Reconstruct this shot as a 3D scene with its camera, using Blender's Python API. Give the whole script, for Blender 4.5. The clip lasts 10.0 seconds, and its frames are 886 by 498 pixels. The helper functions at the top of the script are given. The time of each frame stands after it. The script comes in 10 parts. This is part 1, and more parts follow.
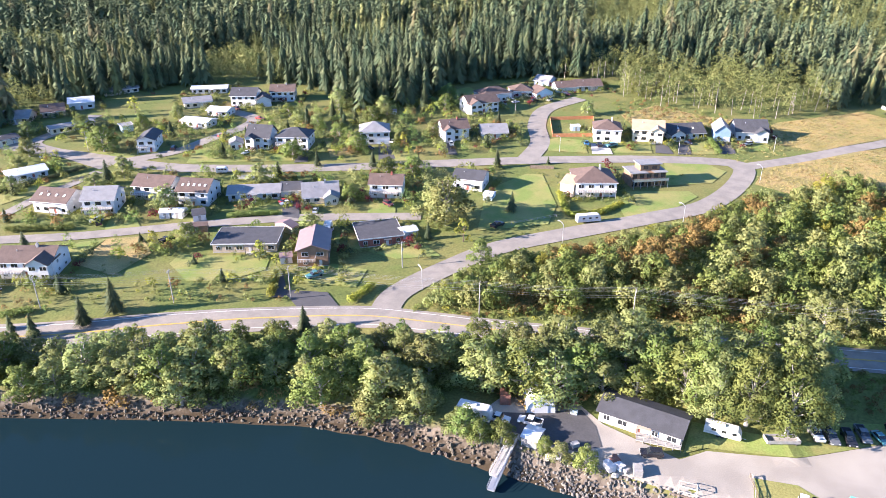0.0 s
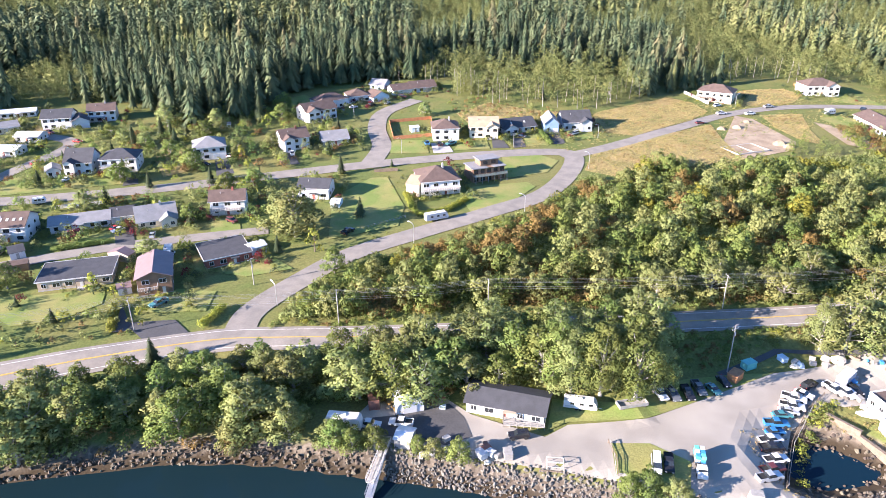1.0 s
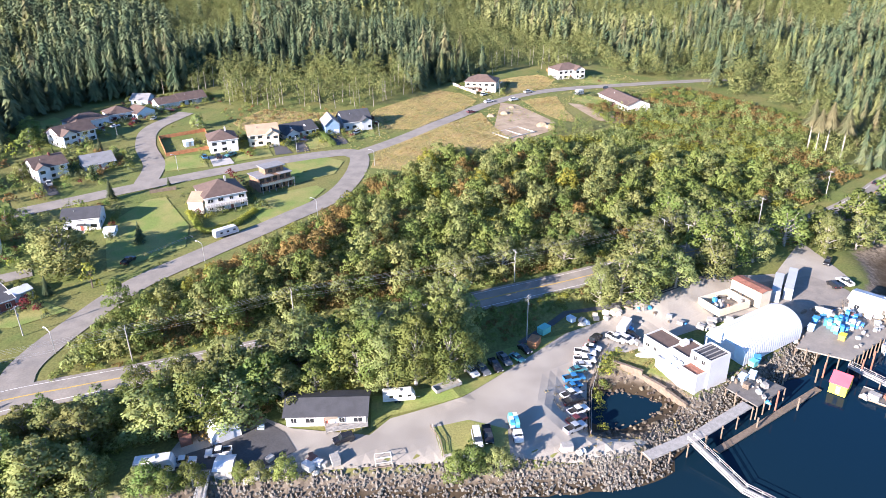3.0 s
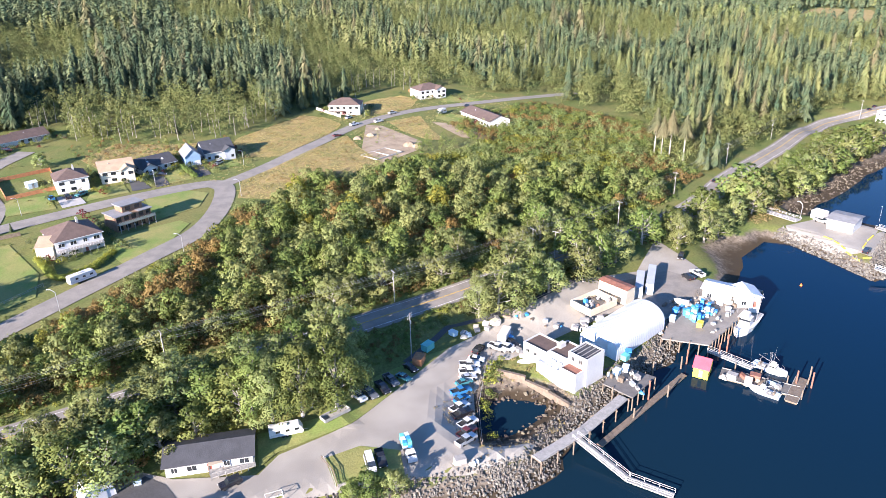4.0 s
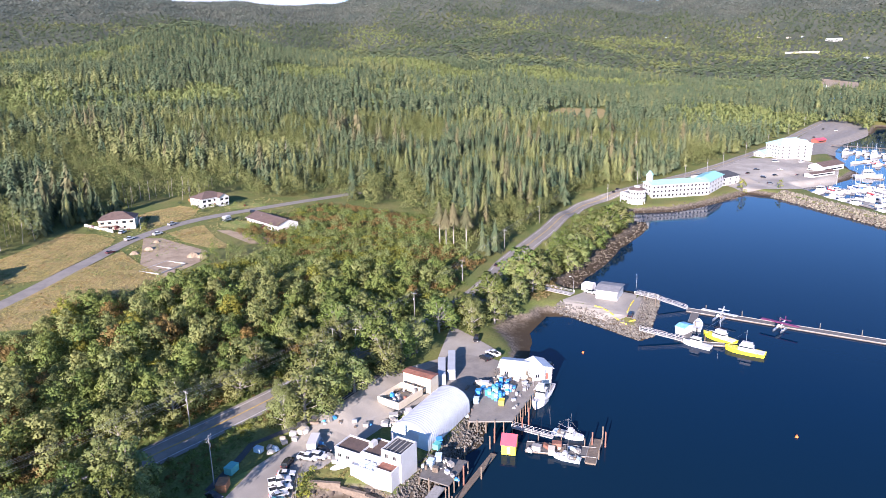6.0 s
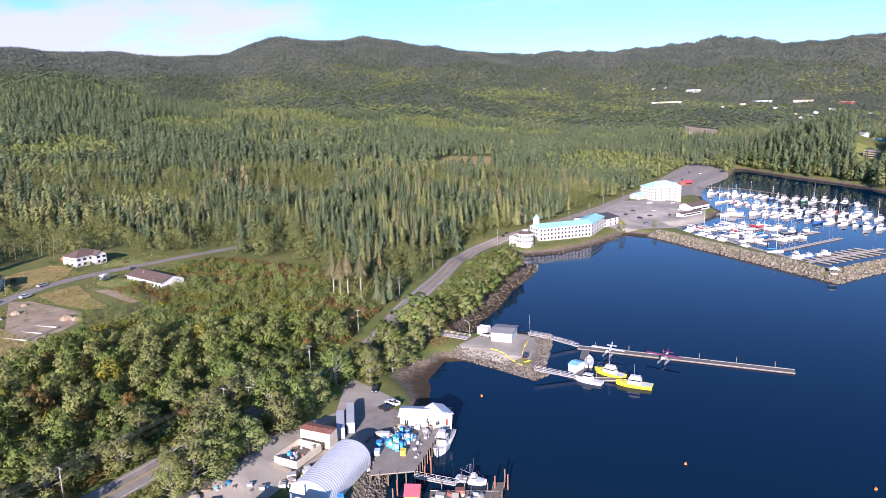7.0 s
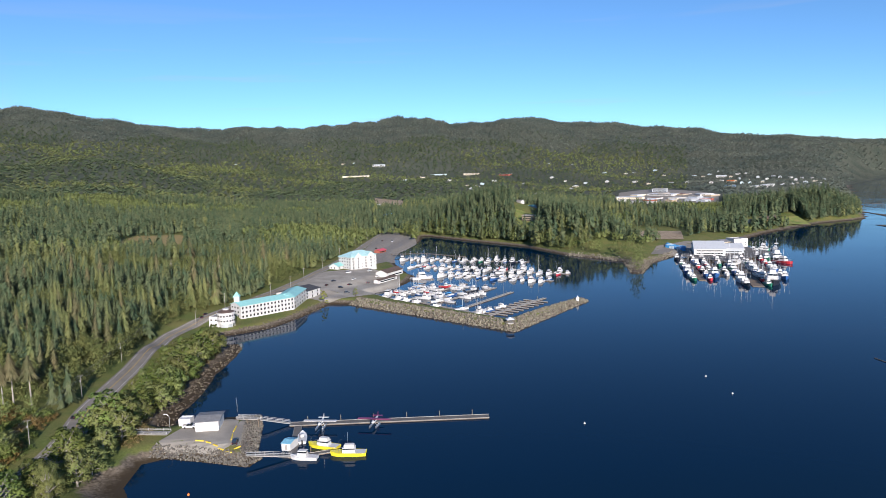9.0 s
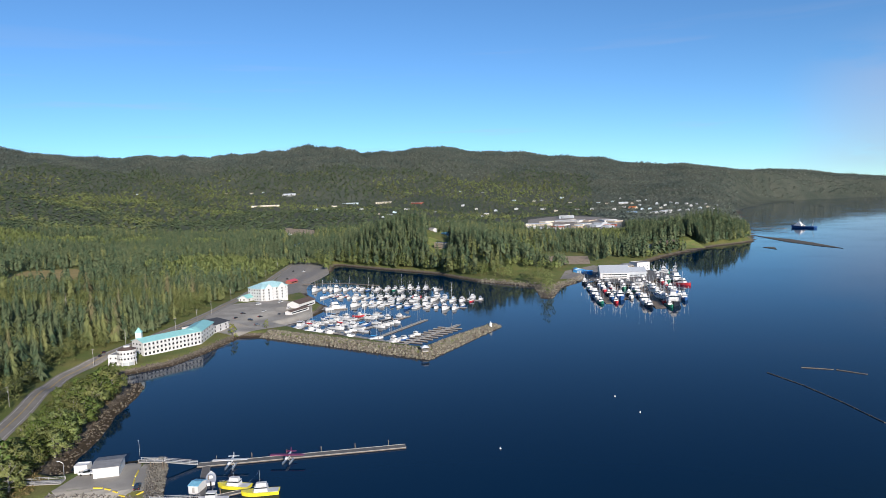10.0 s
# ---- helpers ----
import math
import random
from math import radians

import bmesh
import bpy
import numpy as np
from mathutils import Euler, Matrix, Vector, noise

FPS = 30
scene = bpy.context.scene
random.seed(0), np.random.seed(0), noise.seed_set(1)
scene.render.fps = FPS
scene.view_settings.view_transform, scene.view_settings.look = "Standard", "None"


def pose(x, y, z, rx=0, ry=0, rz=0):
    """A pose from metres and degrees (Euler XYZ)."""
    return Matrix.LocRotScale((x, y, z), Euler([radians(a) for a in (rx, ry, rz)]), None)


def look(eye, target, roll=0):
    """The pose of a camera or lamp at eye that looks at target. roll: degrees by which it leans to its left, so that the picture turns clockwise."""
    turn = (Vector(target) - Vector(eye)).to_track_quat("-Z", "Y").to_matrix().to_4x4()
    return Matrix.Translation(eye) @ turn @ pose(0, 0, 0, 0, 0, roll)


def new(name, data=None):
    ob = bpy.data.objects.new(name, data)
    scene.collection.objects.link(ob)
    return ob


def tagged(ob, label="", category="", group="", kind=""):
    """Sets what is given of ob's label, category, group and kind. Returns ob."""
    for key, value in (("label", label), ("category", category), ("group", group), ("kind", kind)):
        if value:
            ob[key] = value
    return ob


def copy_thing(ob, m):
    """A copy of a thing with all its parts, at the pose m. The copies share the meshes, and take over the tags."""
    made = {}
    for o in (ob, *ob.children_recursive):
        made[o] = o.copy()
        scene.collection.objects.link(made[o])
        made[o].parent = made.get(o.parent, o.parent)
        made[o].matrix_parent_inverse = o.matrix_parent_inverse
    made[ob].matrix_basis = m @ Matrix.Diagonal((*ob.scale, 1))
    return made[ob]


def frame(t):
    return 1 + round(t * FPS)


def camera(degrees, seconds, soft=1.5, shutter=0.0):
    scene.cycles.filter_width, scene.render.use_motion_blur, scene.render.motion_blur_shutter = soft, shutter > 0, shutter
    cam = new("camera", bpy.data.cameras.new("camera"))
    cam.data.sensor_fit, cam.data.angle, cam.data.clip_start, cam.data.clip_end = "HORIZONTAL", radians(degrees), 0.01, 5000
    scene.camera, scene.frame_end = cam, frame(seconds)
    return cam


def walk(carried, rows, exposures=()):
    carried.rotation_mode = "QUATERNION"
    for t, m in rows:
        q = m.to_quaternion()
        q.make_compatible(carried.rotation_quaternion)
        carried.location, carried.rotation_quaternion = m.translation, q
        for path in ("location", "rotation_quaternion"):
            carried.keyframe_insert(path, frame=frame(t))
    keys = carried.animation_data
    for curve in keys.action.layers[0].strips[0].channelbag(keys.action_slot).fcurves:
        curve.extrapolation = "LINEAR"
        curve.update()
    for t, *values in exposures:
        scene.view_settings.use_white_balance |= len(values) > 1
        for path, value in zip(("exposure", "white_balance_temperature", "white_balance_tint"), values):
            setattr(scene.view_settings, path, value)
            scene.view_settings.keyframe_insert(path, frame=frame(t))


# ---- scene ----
cam = camera(64.80, 10.0, soft=0.6)
EYE = (0, 0, 105)
PATH = [
    (0.0, pose(*EYE, 65.000, 0.100, 0.000)),
    (0.5, pose(*EYE, 65.184, 0.256, -7.532)),
    (1.0, pose(*EYE, 65.303, 0.437, -13.410)),
    (1.5, pose(*EYE, 65.410, 0.552, -17.856)),
    (2.0, pose(*EYE, 65.478, 0.651, -22.373)),
    (3.5, pose(*EYE, 65.564, 0.985, -37.052)),
    (4.0, pose(*EYE, 66.711, 1.105, -42.854)),
    (4.5, pose(*EYE, 68.840, 1.160, -47.448)),
    (5.0, pose(*EYE, 70.974, 1.190, -51.522)),
    (5.5, pose(*EYE, 72.758, 1.200, -56.320)),
    (7.0, pose(*EYE, 78.181, 1.309, -69.363)),
    (7.5, pose(*EYE, 79.750, 1.454, -76.207)),
    (8.0, pose(*EYE, 81.098, 1.639, -82.541)),
    (8.5, pose(*EYE, 82.241, 1.774, -88.130)),
    (9.0, pose(*EYE, 83.493, 1.813, -93.853)),
    (9.5, pose(*EYE, 84.641, 1.983, -98.153)),
    (10.0, pose(*EYE, 85.563, 2.165, -101.035)),
]
walk(cam, PATH, exposures=[(0.0, 2.25, 6600, 25), (2.0, 2.02, 6500, 23), (4.5, 1.85, 6300, 22), (5.5, 1.68, 6200, 26), (7.0, 1.2, 6250, 30), (8.5, 0.68, 6350, 20), (10.0, 0.42, 6400, 13)])

# ---- sky and sun ----
SUN_AZ, SUN_EL = 260.0, 17.5
world = bpy.data.worlds.new("sky")
scene.world = world
world.use_nodes = True
wn, wl = world.node_tree.nodes, world.node_tree.links
wn.clear()
sky = wn.new("ShaderNodeTexSky")
sky.sky_type, sky.sun_disc = "NISHITA", False
sky.sun_elevation, sky.sun_rotation = radians(SUN_EL), radians(SUN_AZ)
sky.altitude, sky.air_density, sky.dust_density, sky.ozone_density = 1500, 0.8, 0.0, 3.0
background = wn.new("ShaderNodeBackground")
background.inputs["Strength"].default_value = 0.095
# low fog over the hills to one side and over the sea to the other, and thin high streaks
aim = wn.new("ShaderNodeTexCoord")
xyz = wn.new("ShaderNodeSeparateXYZ")
wl.new(aim.outputs["Generated"], xyz.inputs[0])


def wmath(op, a, b=None, c=None):
    node = wn.new("ShaderNodeMath")
    node.operation, node.use_clamp = op, op == "MULTIPLY"
    for k, v in enumerate((a, b, c)):
        if v is not None:
            if isinstance(v, (int, float)):
                node.inputs[k].default_value = v
            else:
                wl.new(v, node.inputs[k])
    return node.outputs[0]


def wrange(v, lo, hi):
    node = wn.new("ShaderNodeMapRange")
    node.interpolation_type = "SMOOTHSTEP"
    node.inputs["From Min"].default_value, node.inputs["From Max"].default_value = lo, hi
    wl.new(v, node.inputs["Value"])
    return node.outputs[0]


def toward(az):
    node = wn.new("ShaderNodeVectorMath")
    node.operation = "DOT_PRODUCT"
    wl.new(aim.outputs["Generated"], node.inputs[0])
    node.inputs[1].default_value = (math.sin(radians(az)), math.cos(radians(az)), 0.05)
    return node.outputs["Value"]


stretch = wn.new("ShaderNodeMapping")
stretch.inputs["Scale"].default_value = (1.0, 1.0, 3.2)
wl.new(aim.outputs["Generated"], stretch.inputs["Vector"])
puff = wn.new("ShaderNodeTexNoise")
puff.inputs["Scale"].default_value, puff.inputs["Detail"].default_value = 7.0, 5.0
wl.new(stretch.outputs[0], puff.inputs["Vector"])
low_z = wmath("MULTIPLY", wrange(xyz.outputs["Z"], 0.21, 0.11), wrange(xyz.outputs["Z"], 0.0, 0.03))
side = wmath("MAXIMUM", wrange(toward(38), 0.90, 0.955), wmath("MULTIPLY", wrange(toward(143), 0.955, 0.995), 0.5))
cloud = wmath("MULTIPLY", wmath("MULTIPLY", wrange(puff.outputs["Fac"], 0.30, 0.55), low_z), side)
high = wn.new("ShaderNodeMapping")
high.inputs["Scale"].default_value, high.inputs["Rotation"].default_value = (1.0, 1.0, 16.0), (0.04, 0.03, 0.0)
wl.new(aim.outputs["Generated"], high.inputs["Vector"])
wisp = wn.new("ShaderNodeTexNoise")
wisp.inputs["Scale"].default_value, wisp.inputs["Detail"].default_value = 2.6, 4.0
wl.new(high.outputs[0], wisp.inputs["Vector"])
streak = wmath("MULTIPLY", wmath("MULTIPLY", wrange(wisp.outputs["Fac"], 0.56, 0.75), wmath("MULTIPLY", wrange(xyz.outputs["Z"], 0.25, 0.12), wrange(xyz.outputs["Z"], 0.03, 0.07))), 0.30)
veil = wn.new("ShaderNodeMix")
veil.data_type = "RGBA"
veil.inputs[7].default_value = (3.9, 4.05, 4.8, 1)
wl.new(wmath("MAXIMUM", wmath("MULTIPLY", cloud, 0.85), streak), veil.inputs[0])
tint = wn.new("ShaderNodeMix")
tint.data_type, tint.blend_type = "RGBA", "MULTIPLY"
tint.inputs[0].default_value, tint.inputs[7].default_value = 1.0, (0.70, 0.98, 1.10, 1)
wl.new(sky.outputs[0], tint.inputs[6])
wl.new(tint.outputs[2], veil.inputs[6])
wl.new(veil.outputs[2], background.inputs[0])
wl.new(background.outputs[0], wn.new("ShaderNodeOutputWorld").inputs[0])
sun = new("sun", bpy.data.lights.new("sun", "SUN"))
sun.data.energy, sun.data.angle, sun.data.color = 5.0, radians(0.53), (1.0, 0.93, 0.82)
sun_from = Vector((math.sin(radians(SUN_AZ)) * math.cos(radians(SUN_EL)), math.cos(radians(SUN_AZ)) * math.cos(radians(SUN_EL)), math.sin(radians(SUN_EL))))
sun.matrix_world = look(sun_from * 300, (0, 0, 0))

# ---- materials ----
MATS = {}


def material(name, colour, rough=0.8, metal=0.0, scale=1.0, vary=0.25, second=None, bump=0.0, per_object=0.0, per_island=0.0, spec=0.5, fine=8.0):
    """Paint, wood, stone and the like: a base colour that varies coarsely and finely, in metres."""
    m = bpy.data.materials.new(name)
    m.use_nodes = True
    n, l = m.node_tree.nodes, m.node_tree.links
    b = n["Principled BSDF"]
    b.inputs["Roughness"].default_value, b.inputs["Metallic"].default_value = rough, metal
    b.inputs["Specular IOR Level"].default_value = spec
    geo = n.new("ShaderNodeNewGeometry")
    big, small = n.new("ShaderNodeTexNoise"), n.new("ShaderNodeTexNoise")
    for node, sc in ((big, scale), (small, scale * fine)):
        node.inputs["Scale"].default_value, node.inputs["Detail"].default_value = sc, 3.0
        l.new(geo.outputs["Position"], node.inputs["Vector"])
    mix = n.new("ShaderNodeMix")
    mix.data_type = "RGBA"
    other = second or tuple(c * (1 - vary) for c in colour)
    mix.inputs[6].default_value, mix.inputs[7].default_value = (*colour, 1), (*other, 1)
    ramp = n.new("ShaderNodeMapRange")
    ramp.inputs["From Min"].default_value, ramp.inputs["From Max"].default_value = 0.38, 0.62
    l.new(big.outputs["Fac"], ramp.inputs["Value"])
    l.new(ramp.outputs[0], mix.inputs[0])
    hsv = n.new("ShaderNodeHueSaturation")
    l.new(mix.outputs[2], hsv.inputs["Color"])
    value = n.new("ShaderNodeMapRange")
    value.inputs["To Min"].default_value, value.inputs["To Max"].default_value = 1 - vary, 1 + vary
    value.inputs["From Min"].default_value, value.inputs["From Max"].default_value = 0.25, 0.75
    l.new(small.outputs["Fac"], value.inputs["Value"])
    last = value.outputs[0]
    for amount, source in ((per_object, n.new("ShaderNodeObjectInfo").outputs["Random"]), (per_island, geo.outputs["Random Per Island"])):
        if amount:
            r = n.new("ShaderNodeMapRange")
            r.inputs["To Min"].default_value, r.inputs["To Max"].default_value = 1 - amount, 1 + amount
            l.new(source, r.inputs["Value"])
            mul = n.new("ShaderNodeMath")
            mul.operation = "MULTIPLY"
            l.new(last, mul.inputs[0])
            l.new(r.outputs[0], mul.inputs[1])
            last = mul.outputs[0]
            h = n.new("ShaderNodeMapRange")
            h.inputs["To Min"].default_value, h.inputs["To Max"].default_value = 0.5 - amount * 0.07, 0.5 + amount * 0.07
            l.new(source, h.inputs["Value"])
            if not hsv.inputs["Hue"].is_linked:
                l.new(h.outputs[0], hsv.inputs["Hue"])
    l.new(last, hsv.inputs["Value"])
    l.new(hsv.outputs[0], b.inputs["Base Color"])
    if bump:
        bp = n.new("ShaderNodeBump")
        bp.inputs["Strength"].default_value, bp.inputs["Distance"].default_value = bump, 0.2
        l.new(small.outputs["Fac"], bp.inputs["Height"])
        l.new(bp.outputs[0], b.inputs["Normal"])
    MATS[name] = m
    return m


def ground_material():
    """Grass and brush inland, rocks and weed on the shore, by height above the tide and by noise."""
    m = material("ground_cover", (0.115, 0.145, 0.040), 0.95, scale=0.06, vary=0.3, second=(0.170, 0.165, 0.055), bump=0.5, fine=25, spec=0.2)
    n, l = m.node_tree.nodes, m.node_tree.links
    b = n["Principled BSDF"]
    inlandcol = b.inputs["Base Color"].links[0].from_socket
    geo = n.new("ShaderNodeNewGeometry")
    xyz = n.new("ShaderNodeSeparateXYZ")
    l.new(geo.outputs["Position"], xyz.inputs[0])
    noise_a = n.new("ShaderNodeTexNoise")
    noise_a.inputs["Scale"].default_value, noise_a.inputs["Detail"].default_value = 0.35, 5
    l.new(geo.outputs["Position"], noise_a.inputs["Vector"])
    add = n.new("ShaderNodeMath")
    add.operation = "MULTIPLY_ADD"
    add.inputs[1].default_value = 1.6
    l.new(noise_a.outputs["Fac"], add.inputs[0])
    l.new(xyz.outputs["Z"], add.inputs[2])
    rock = n.new("ShaderNodeTexVoronoi")
    rock.inputs["Scale"].default_value = 1.3
    l.new(geo.outputs["Position"], rock.inputs["Vector"])
    ramp = n.new("ShaderNodeValToRGB")
    e = ramp.color_ramp.elements
    e[0].color, e[1].color = (0.075, 0.060, 0.044, 1), (0.24, 0.20, 0.155, 1)
    l.new(rock.outputs["Color"], ramp.inputs[0])
    dark = n.new("ShaderNodeMix")
    dark.data_type = "RGBA"
    dark.inputs[7].default_value = (0.055, 0.040, 0.024, 1)
    wet = n.new("ShaderNodeMapRange")
    wet.inputs["From Min"].default_value, wet.inputs["From Max"].default_value = 2.2, 1.2
    l.new(add.outputs[0], wet.inputs["Value"])
    l.new(wet.outputs[0], dark.inputs[0])
    l.new(ramp.outputs[0], dark.inputs[6])
    mix = n.new("ShaderNodeMix")
    mix.data_type = "RGBA"
    up = n.new("ShaderNodeMapRange")
    up.inputs["From Min"].default_value, up.inputs["From Max"].default_value = 2.7, 3.4
    l.new(add.outputs[0], up.inputs["Value"])
    l.new(up.outputs[0], mix.inputs[0])
    l.new(dark.outputs[2], mix.inputs[6])
    l.new(inlandcol, mix.inputs[7])
    l.new(mix.outputs[2], b.inputs["Base Color"])
    return m


def water_material():
    m = bpy.data.materials.new("sea_water")
    m.use_nodes = True
    n, l = m.node_tree.nodes, m.node_tree.links
    b = n["Principled BSDF"]
    b.inputs["Specular Tint"].default_value = (0.72, 0.90, 1.0, 1)
    b.inputs["Roughness"].default_value, b.inputs["IOR"].default_value = 0.06, 1.145
    geo = n.new("ShaderNodeNewGeometry")
    place, tint = n.new("ShaderNodeSeparateXYZ"), n.new("ShaderNodeMix")
    l.new(geo.outputs["Position"], place.inputs[0])
    inner = n.new("ShaderNodeMapRange")
    inner.inputs["From Min"].default_value, inner.inputs["From Max"].default_value = 30, 230
    l.new(place.outputs["X"], inner.inputs["Value"])
    tint.data_type = "RGBA"
    tint.inputs[6].default_value, tint.inputs[7].default_value = (0.0070, 0.0210, 0.0270, 1), (0.0006, 0.0160, 0.0440, 1)
    l.new(inner.outputs[0], tint.inputs[0])
    l.new(tint.outputs[2], b.inputs["Base Color"])
    wavy, broad = n.new("ShaderNodeTexNoise"), n.new("ShaderNodeTexNoise")
    wavy.inputs["Scale"].default_value, wavy.inputs["Detail"].default_value = 0.9, 3
    broad.inputs["Scale"].default_value, broad.inputs["Detail"].default_value = 0.012, 4
    for node in (wavy, broad):
        l.new(geo.outputs["Position"], node.inputs["Vector"])
    rough = n.new("ShaderNodeMapRange")
    rough.inputs["From Min"].default_value, rough.inputs["From Max"].default_value = 0.4, 0.65
    rough.inputs["To Min"].default_value, rough.inputs["To Max"].default_value = 0.03, 0.10
    l.new(broad.outputs["Fac"], rough.inputs["Value"])
    l.new(rough.outputs[0], b.inputs["Roughness"])
    bp = n.new("ShaderNodeBump")
    bp.inputs["Strength"].default_value, bp.inputs["Distance"].default_value = 0.05, 0.12
    l.new(wavy.outputs["Fac"], bp.inputs["Height"])
    l.new(bp.outputs[0], b.inputs["Normal"])
    return m


GROUND, WATER = ground_material(), water_material()
ASPHALT = material("asphalt", (0.255, 0.230, 0.198), 0.9, scale=0.25, vary=0.12, second=(0.205, 0.186, 0.162), bump=0.2)
DARK_ASPHALT = material("dark_asphalt", (0.075, 0.075, 0.078), 0.9, scale=0.25, vary=0.15, bump=0.2)
GRAVEL = material("gravel", (0.365, 0.335, 0.285), 0.95, scale=0.07, vary=0.16, second=(0.27, 0.245, 0.21), bump=0.12, fine=60)
EARTH = material("bare_earth", (0.36, 0.28, 0.19), 0.95, scale=0.15, vary=0.2, second=(0.27, 0.20, 0.13), bump=0.4)
LAWN = material("lawn_grass", (0.165, 0.220, 0.058), 0.95, scale=0.12, vary=0.22, second=(0.25, 0.24, 0.085), bump=0.4, fine=20, spec=0.2)
DRY_GRASS = material("dry_grass", (0.36, 0.265, 0.115), 0.95, scale=0.14, vary=0.35, second=(0.25, 0.215, 0.085), bump=0.5, fine=20, spec=0.2)
YELLOW_LINE = material("yellow_road_paint", (0.62, 0.42, 0.08), 0.8, scale=1.0, vary=0.2)
WHITE_LINE = material("white_road_paint", (0.7, 0.7, 0.68), 0.8, scale=1.0, vary=0.2)
CONIFER = material("conifer_needles", (0.050, 0.082, 0.046), 0.9, scale=0.12, vary=0.36, second=(0.112, 0.132, 0.066), per_island=0.12, spec=0.15, fine=30)
PALE_CONIFER = material("hemlock_needles", (0.118, 0.140, 0.056), 0.9, scale=0.12, vary=0.32, second=(0.172, 0.180, 0.072), per_island=0.12, spec=0.15, fine=30)
OLD_CONIFER = material("bronze_cedar_needles", (0.105, 0.110, 0.055), 0.9, scale=0.12, vary=0.3, second=(0.150, 0.132, 0.070), per_island=0.14, spec=0.15, fine=30)
# far forest floor, its colour lightened and blued to carry distance haze
HAZED_GROUND = material("far_forest_floor", (0.062, 0.075, 0.058), 0.95, scale=0.01, vary=0.3, second=(0.088, 0.096, 0.074), spec=0.1, fine=20)
SNAG = material("dead_snag_wood", (0.40, 0.36, 0.31), 0.9, scale=0.5, vary=0.2)
# trees of the far hills: distance haze is put into their paler, bluer green
HAZED_WOODS = material("far_woods", (0.092, 0.116, 0.100), 0.95, scale=0.007, vary=0.30, second=(0.142, 0.154, 0.124), per_island=0.14, spec=0.1, fine=20)
BARK = material("bark", (0.13, 0.10, 0.075), 0.95, scale=1.5, vary=0.3, bump=0.3)

# ---- the lie of the land ----
SHORE = [(-5200, 1200), (-1500, 330), (-400, 160), (-105, 133), (-51, 131), (-35, 130), (-21, 127), (-11, 124), (1, 119),
         (10, 115), (19, 111), (28, 107), (45, 98), (62, 88), (79, 79), (90, 74), (99, 73), (102, 76), (117, 78.4),
         (126, 79), (135.5, 79.5), (147.6, 80.4), (155, 79), (166, 82.7), (174, 82.5), (205, 87), (228, 94.5), (234, 98), (256, 99), (260, 90), (254, 73), (248, 58),
         (254, 55), (262, 58), (288, 61), (302, 64), (300, 84), (292, 100), (311, 101), (336, 99), (370, 101), (405, 98)]
SHORE2 = [(424, 99), (437, 104), (433, 115), (441, 124), (458, 121), (467, 107), (479, 91), (508, 76), (532, 67), (558, 57), (555, 42), (499, -12), (444, -63), (434, -71), (526, -145),
          (538, -142), (472, -72), (556, 0), (600, 26), (622, 6), (652, -7), (690, -14), (712, -6), (787, 6), (836, 8), (894, 2), (929, -9), (1029, -32), (1104, -37), (1108, -45),
          (1011, -100), (913, -163), (804, -196), (731, -242), (650, -222), (644, -230), (711, -263), (777, -326),
          (872, -435), (956, -523), (1073, -671), (1126, -782), (1250, -870), (2533, -1684), (3444, -2428), (3560, -2900),
          (3500, -3250), (3400, -3500), (5200, -6500), (5200, -9000), (-9000, -9000), (-9000, 1200)]
POOL = [(95, 92), (98, 88), (104, 86), (115, 86), (117, 90), (113, 97), (109, 101), (101, 102), (96, 98)]
RIDGE = [(-180, 2.5), (-40, 3.5), (0, 4.0), (38, 4.4), (45, 3.9), (52, 4.0), (56, 5.0), (63.5, 5.1), (70, 4.2), (75.5, 3.6), (85, 3.7),
         (90, 4.0), (95, 3.6), (101, 4.05), (105, 3.55), (112, 3.1), (116, 2.5), (120, 2.3), (127, 1.7), (133, 0.9), (140, 1.2), (180, 2.5)]


def signed_distance(px, py, ring):
    """Metres to the ring's edge; negative inside it."""
    px, py = np.asarray(px, float), np.asarray(py, float)
    best, inside = np.full(px.shape, 1e12), np.zeros(px.shape, bool)
    for (ax, ay), (bx, by) in zip(ring, ring[1:] + ring[:1]):
        ex, ey = bx - ax, by - ay
        u = np.clip(((px - ax) * ex + (py - ay) * ey) / (ex * ex + ey * ey), 0, 1)
        best = np.minimum(best, (px - ax - u * ex) ** 2 + (py - ay - u * ey) ** 2)
        cross = (ay > py) != (by > py)
        if ey:
            inside ^= cross & (px < ax + (py - ay) * ex / ey)
    return np.sqrt(best) * np.where(inside, -1, 1)


def smooth(a, b, v):
    u = np.clip((v - a) / (b - a), 0, 1)
    return u * u * (3 - 2 * u)


def inland(px, py):
    """Metres inland from the waterline; negative in the bay and the tidal pool."""
    return np.minimum(signed_distance(px, py, SHORE + SHORE2), signed_distance(px, py, POOL))


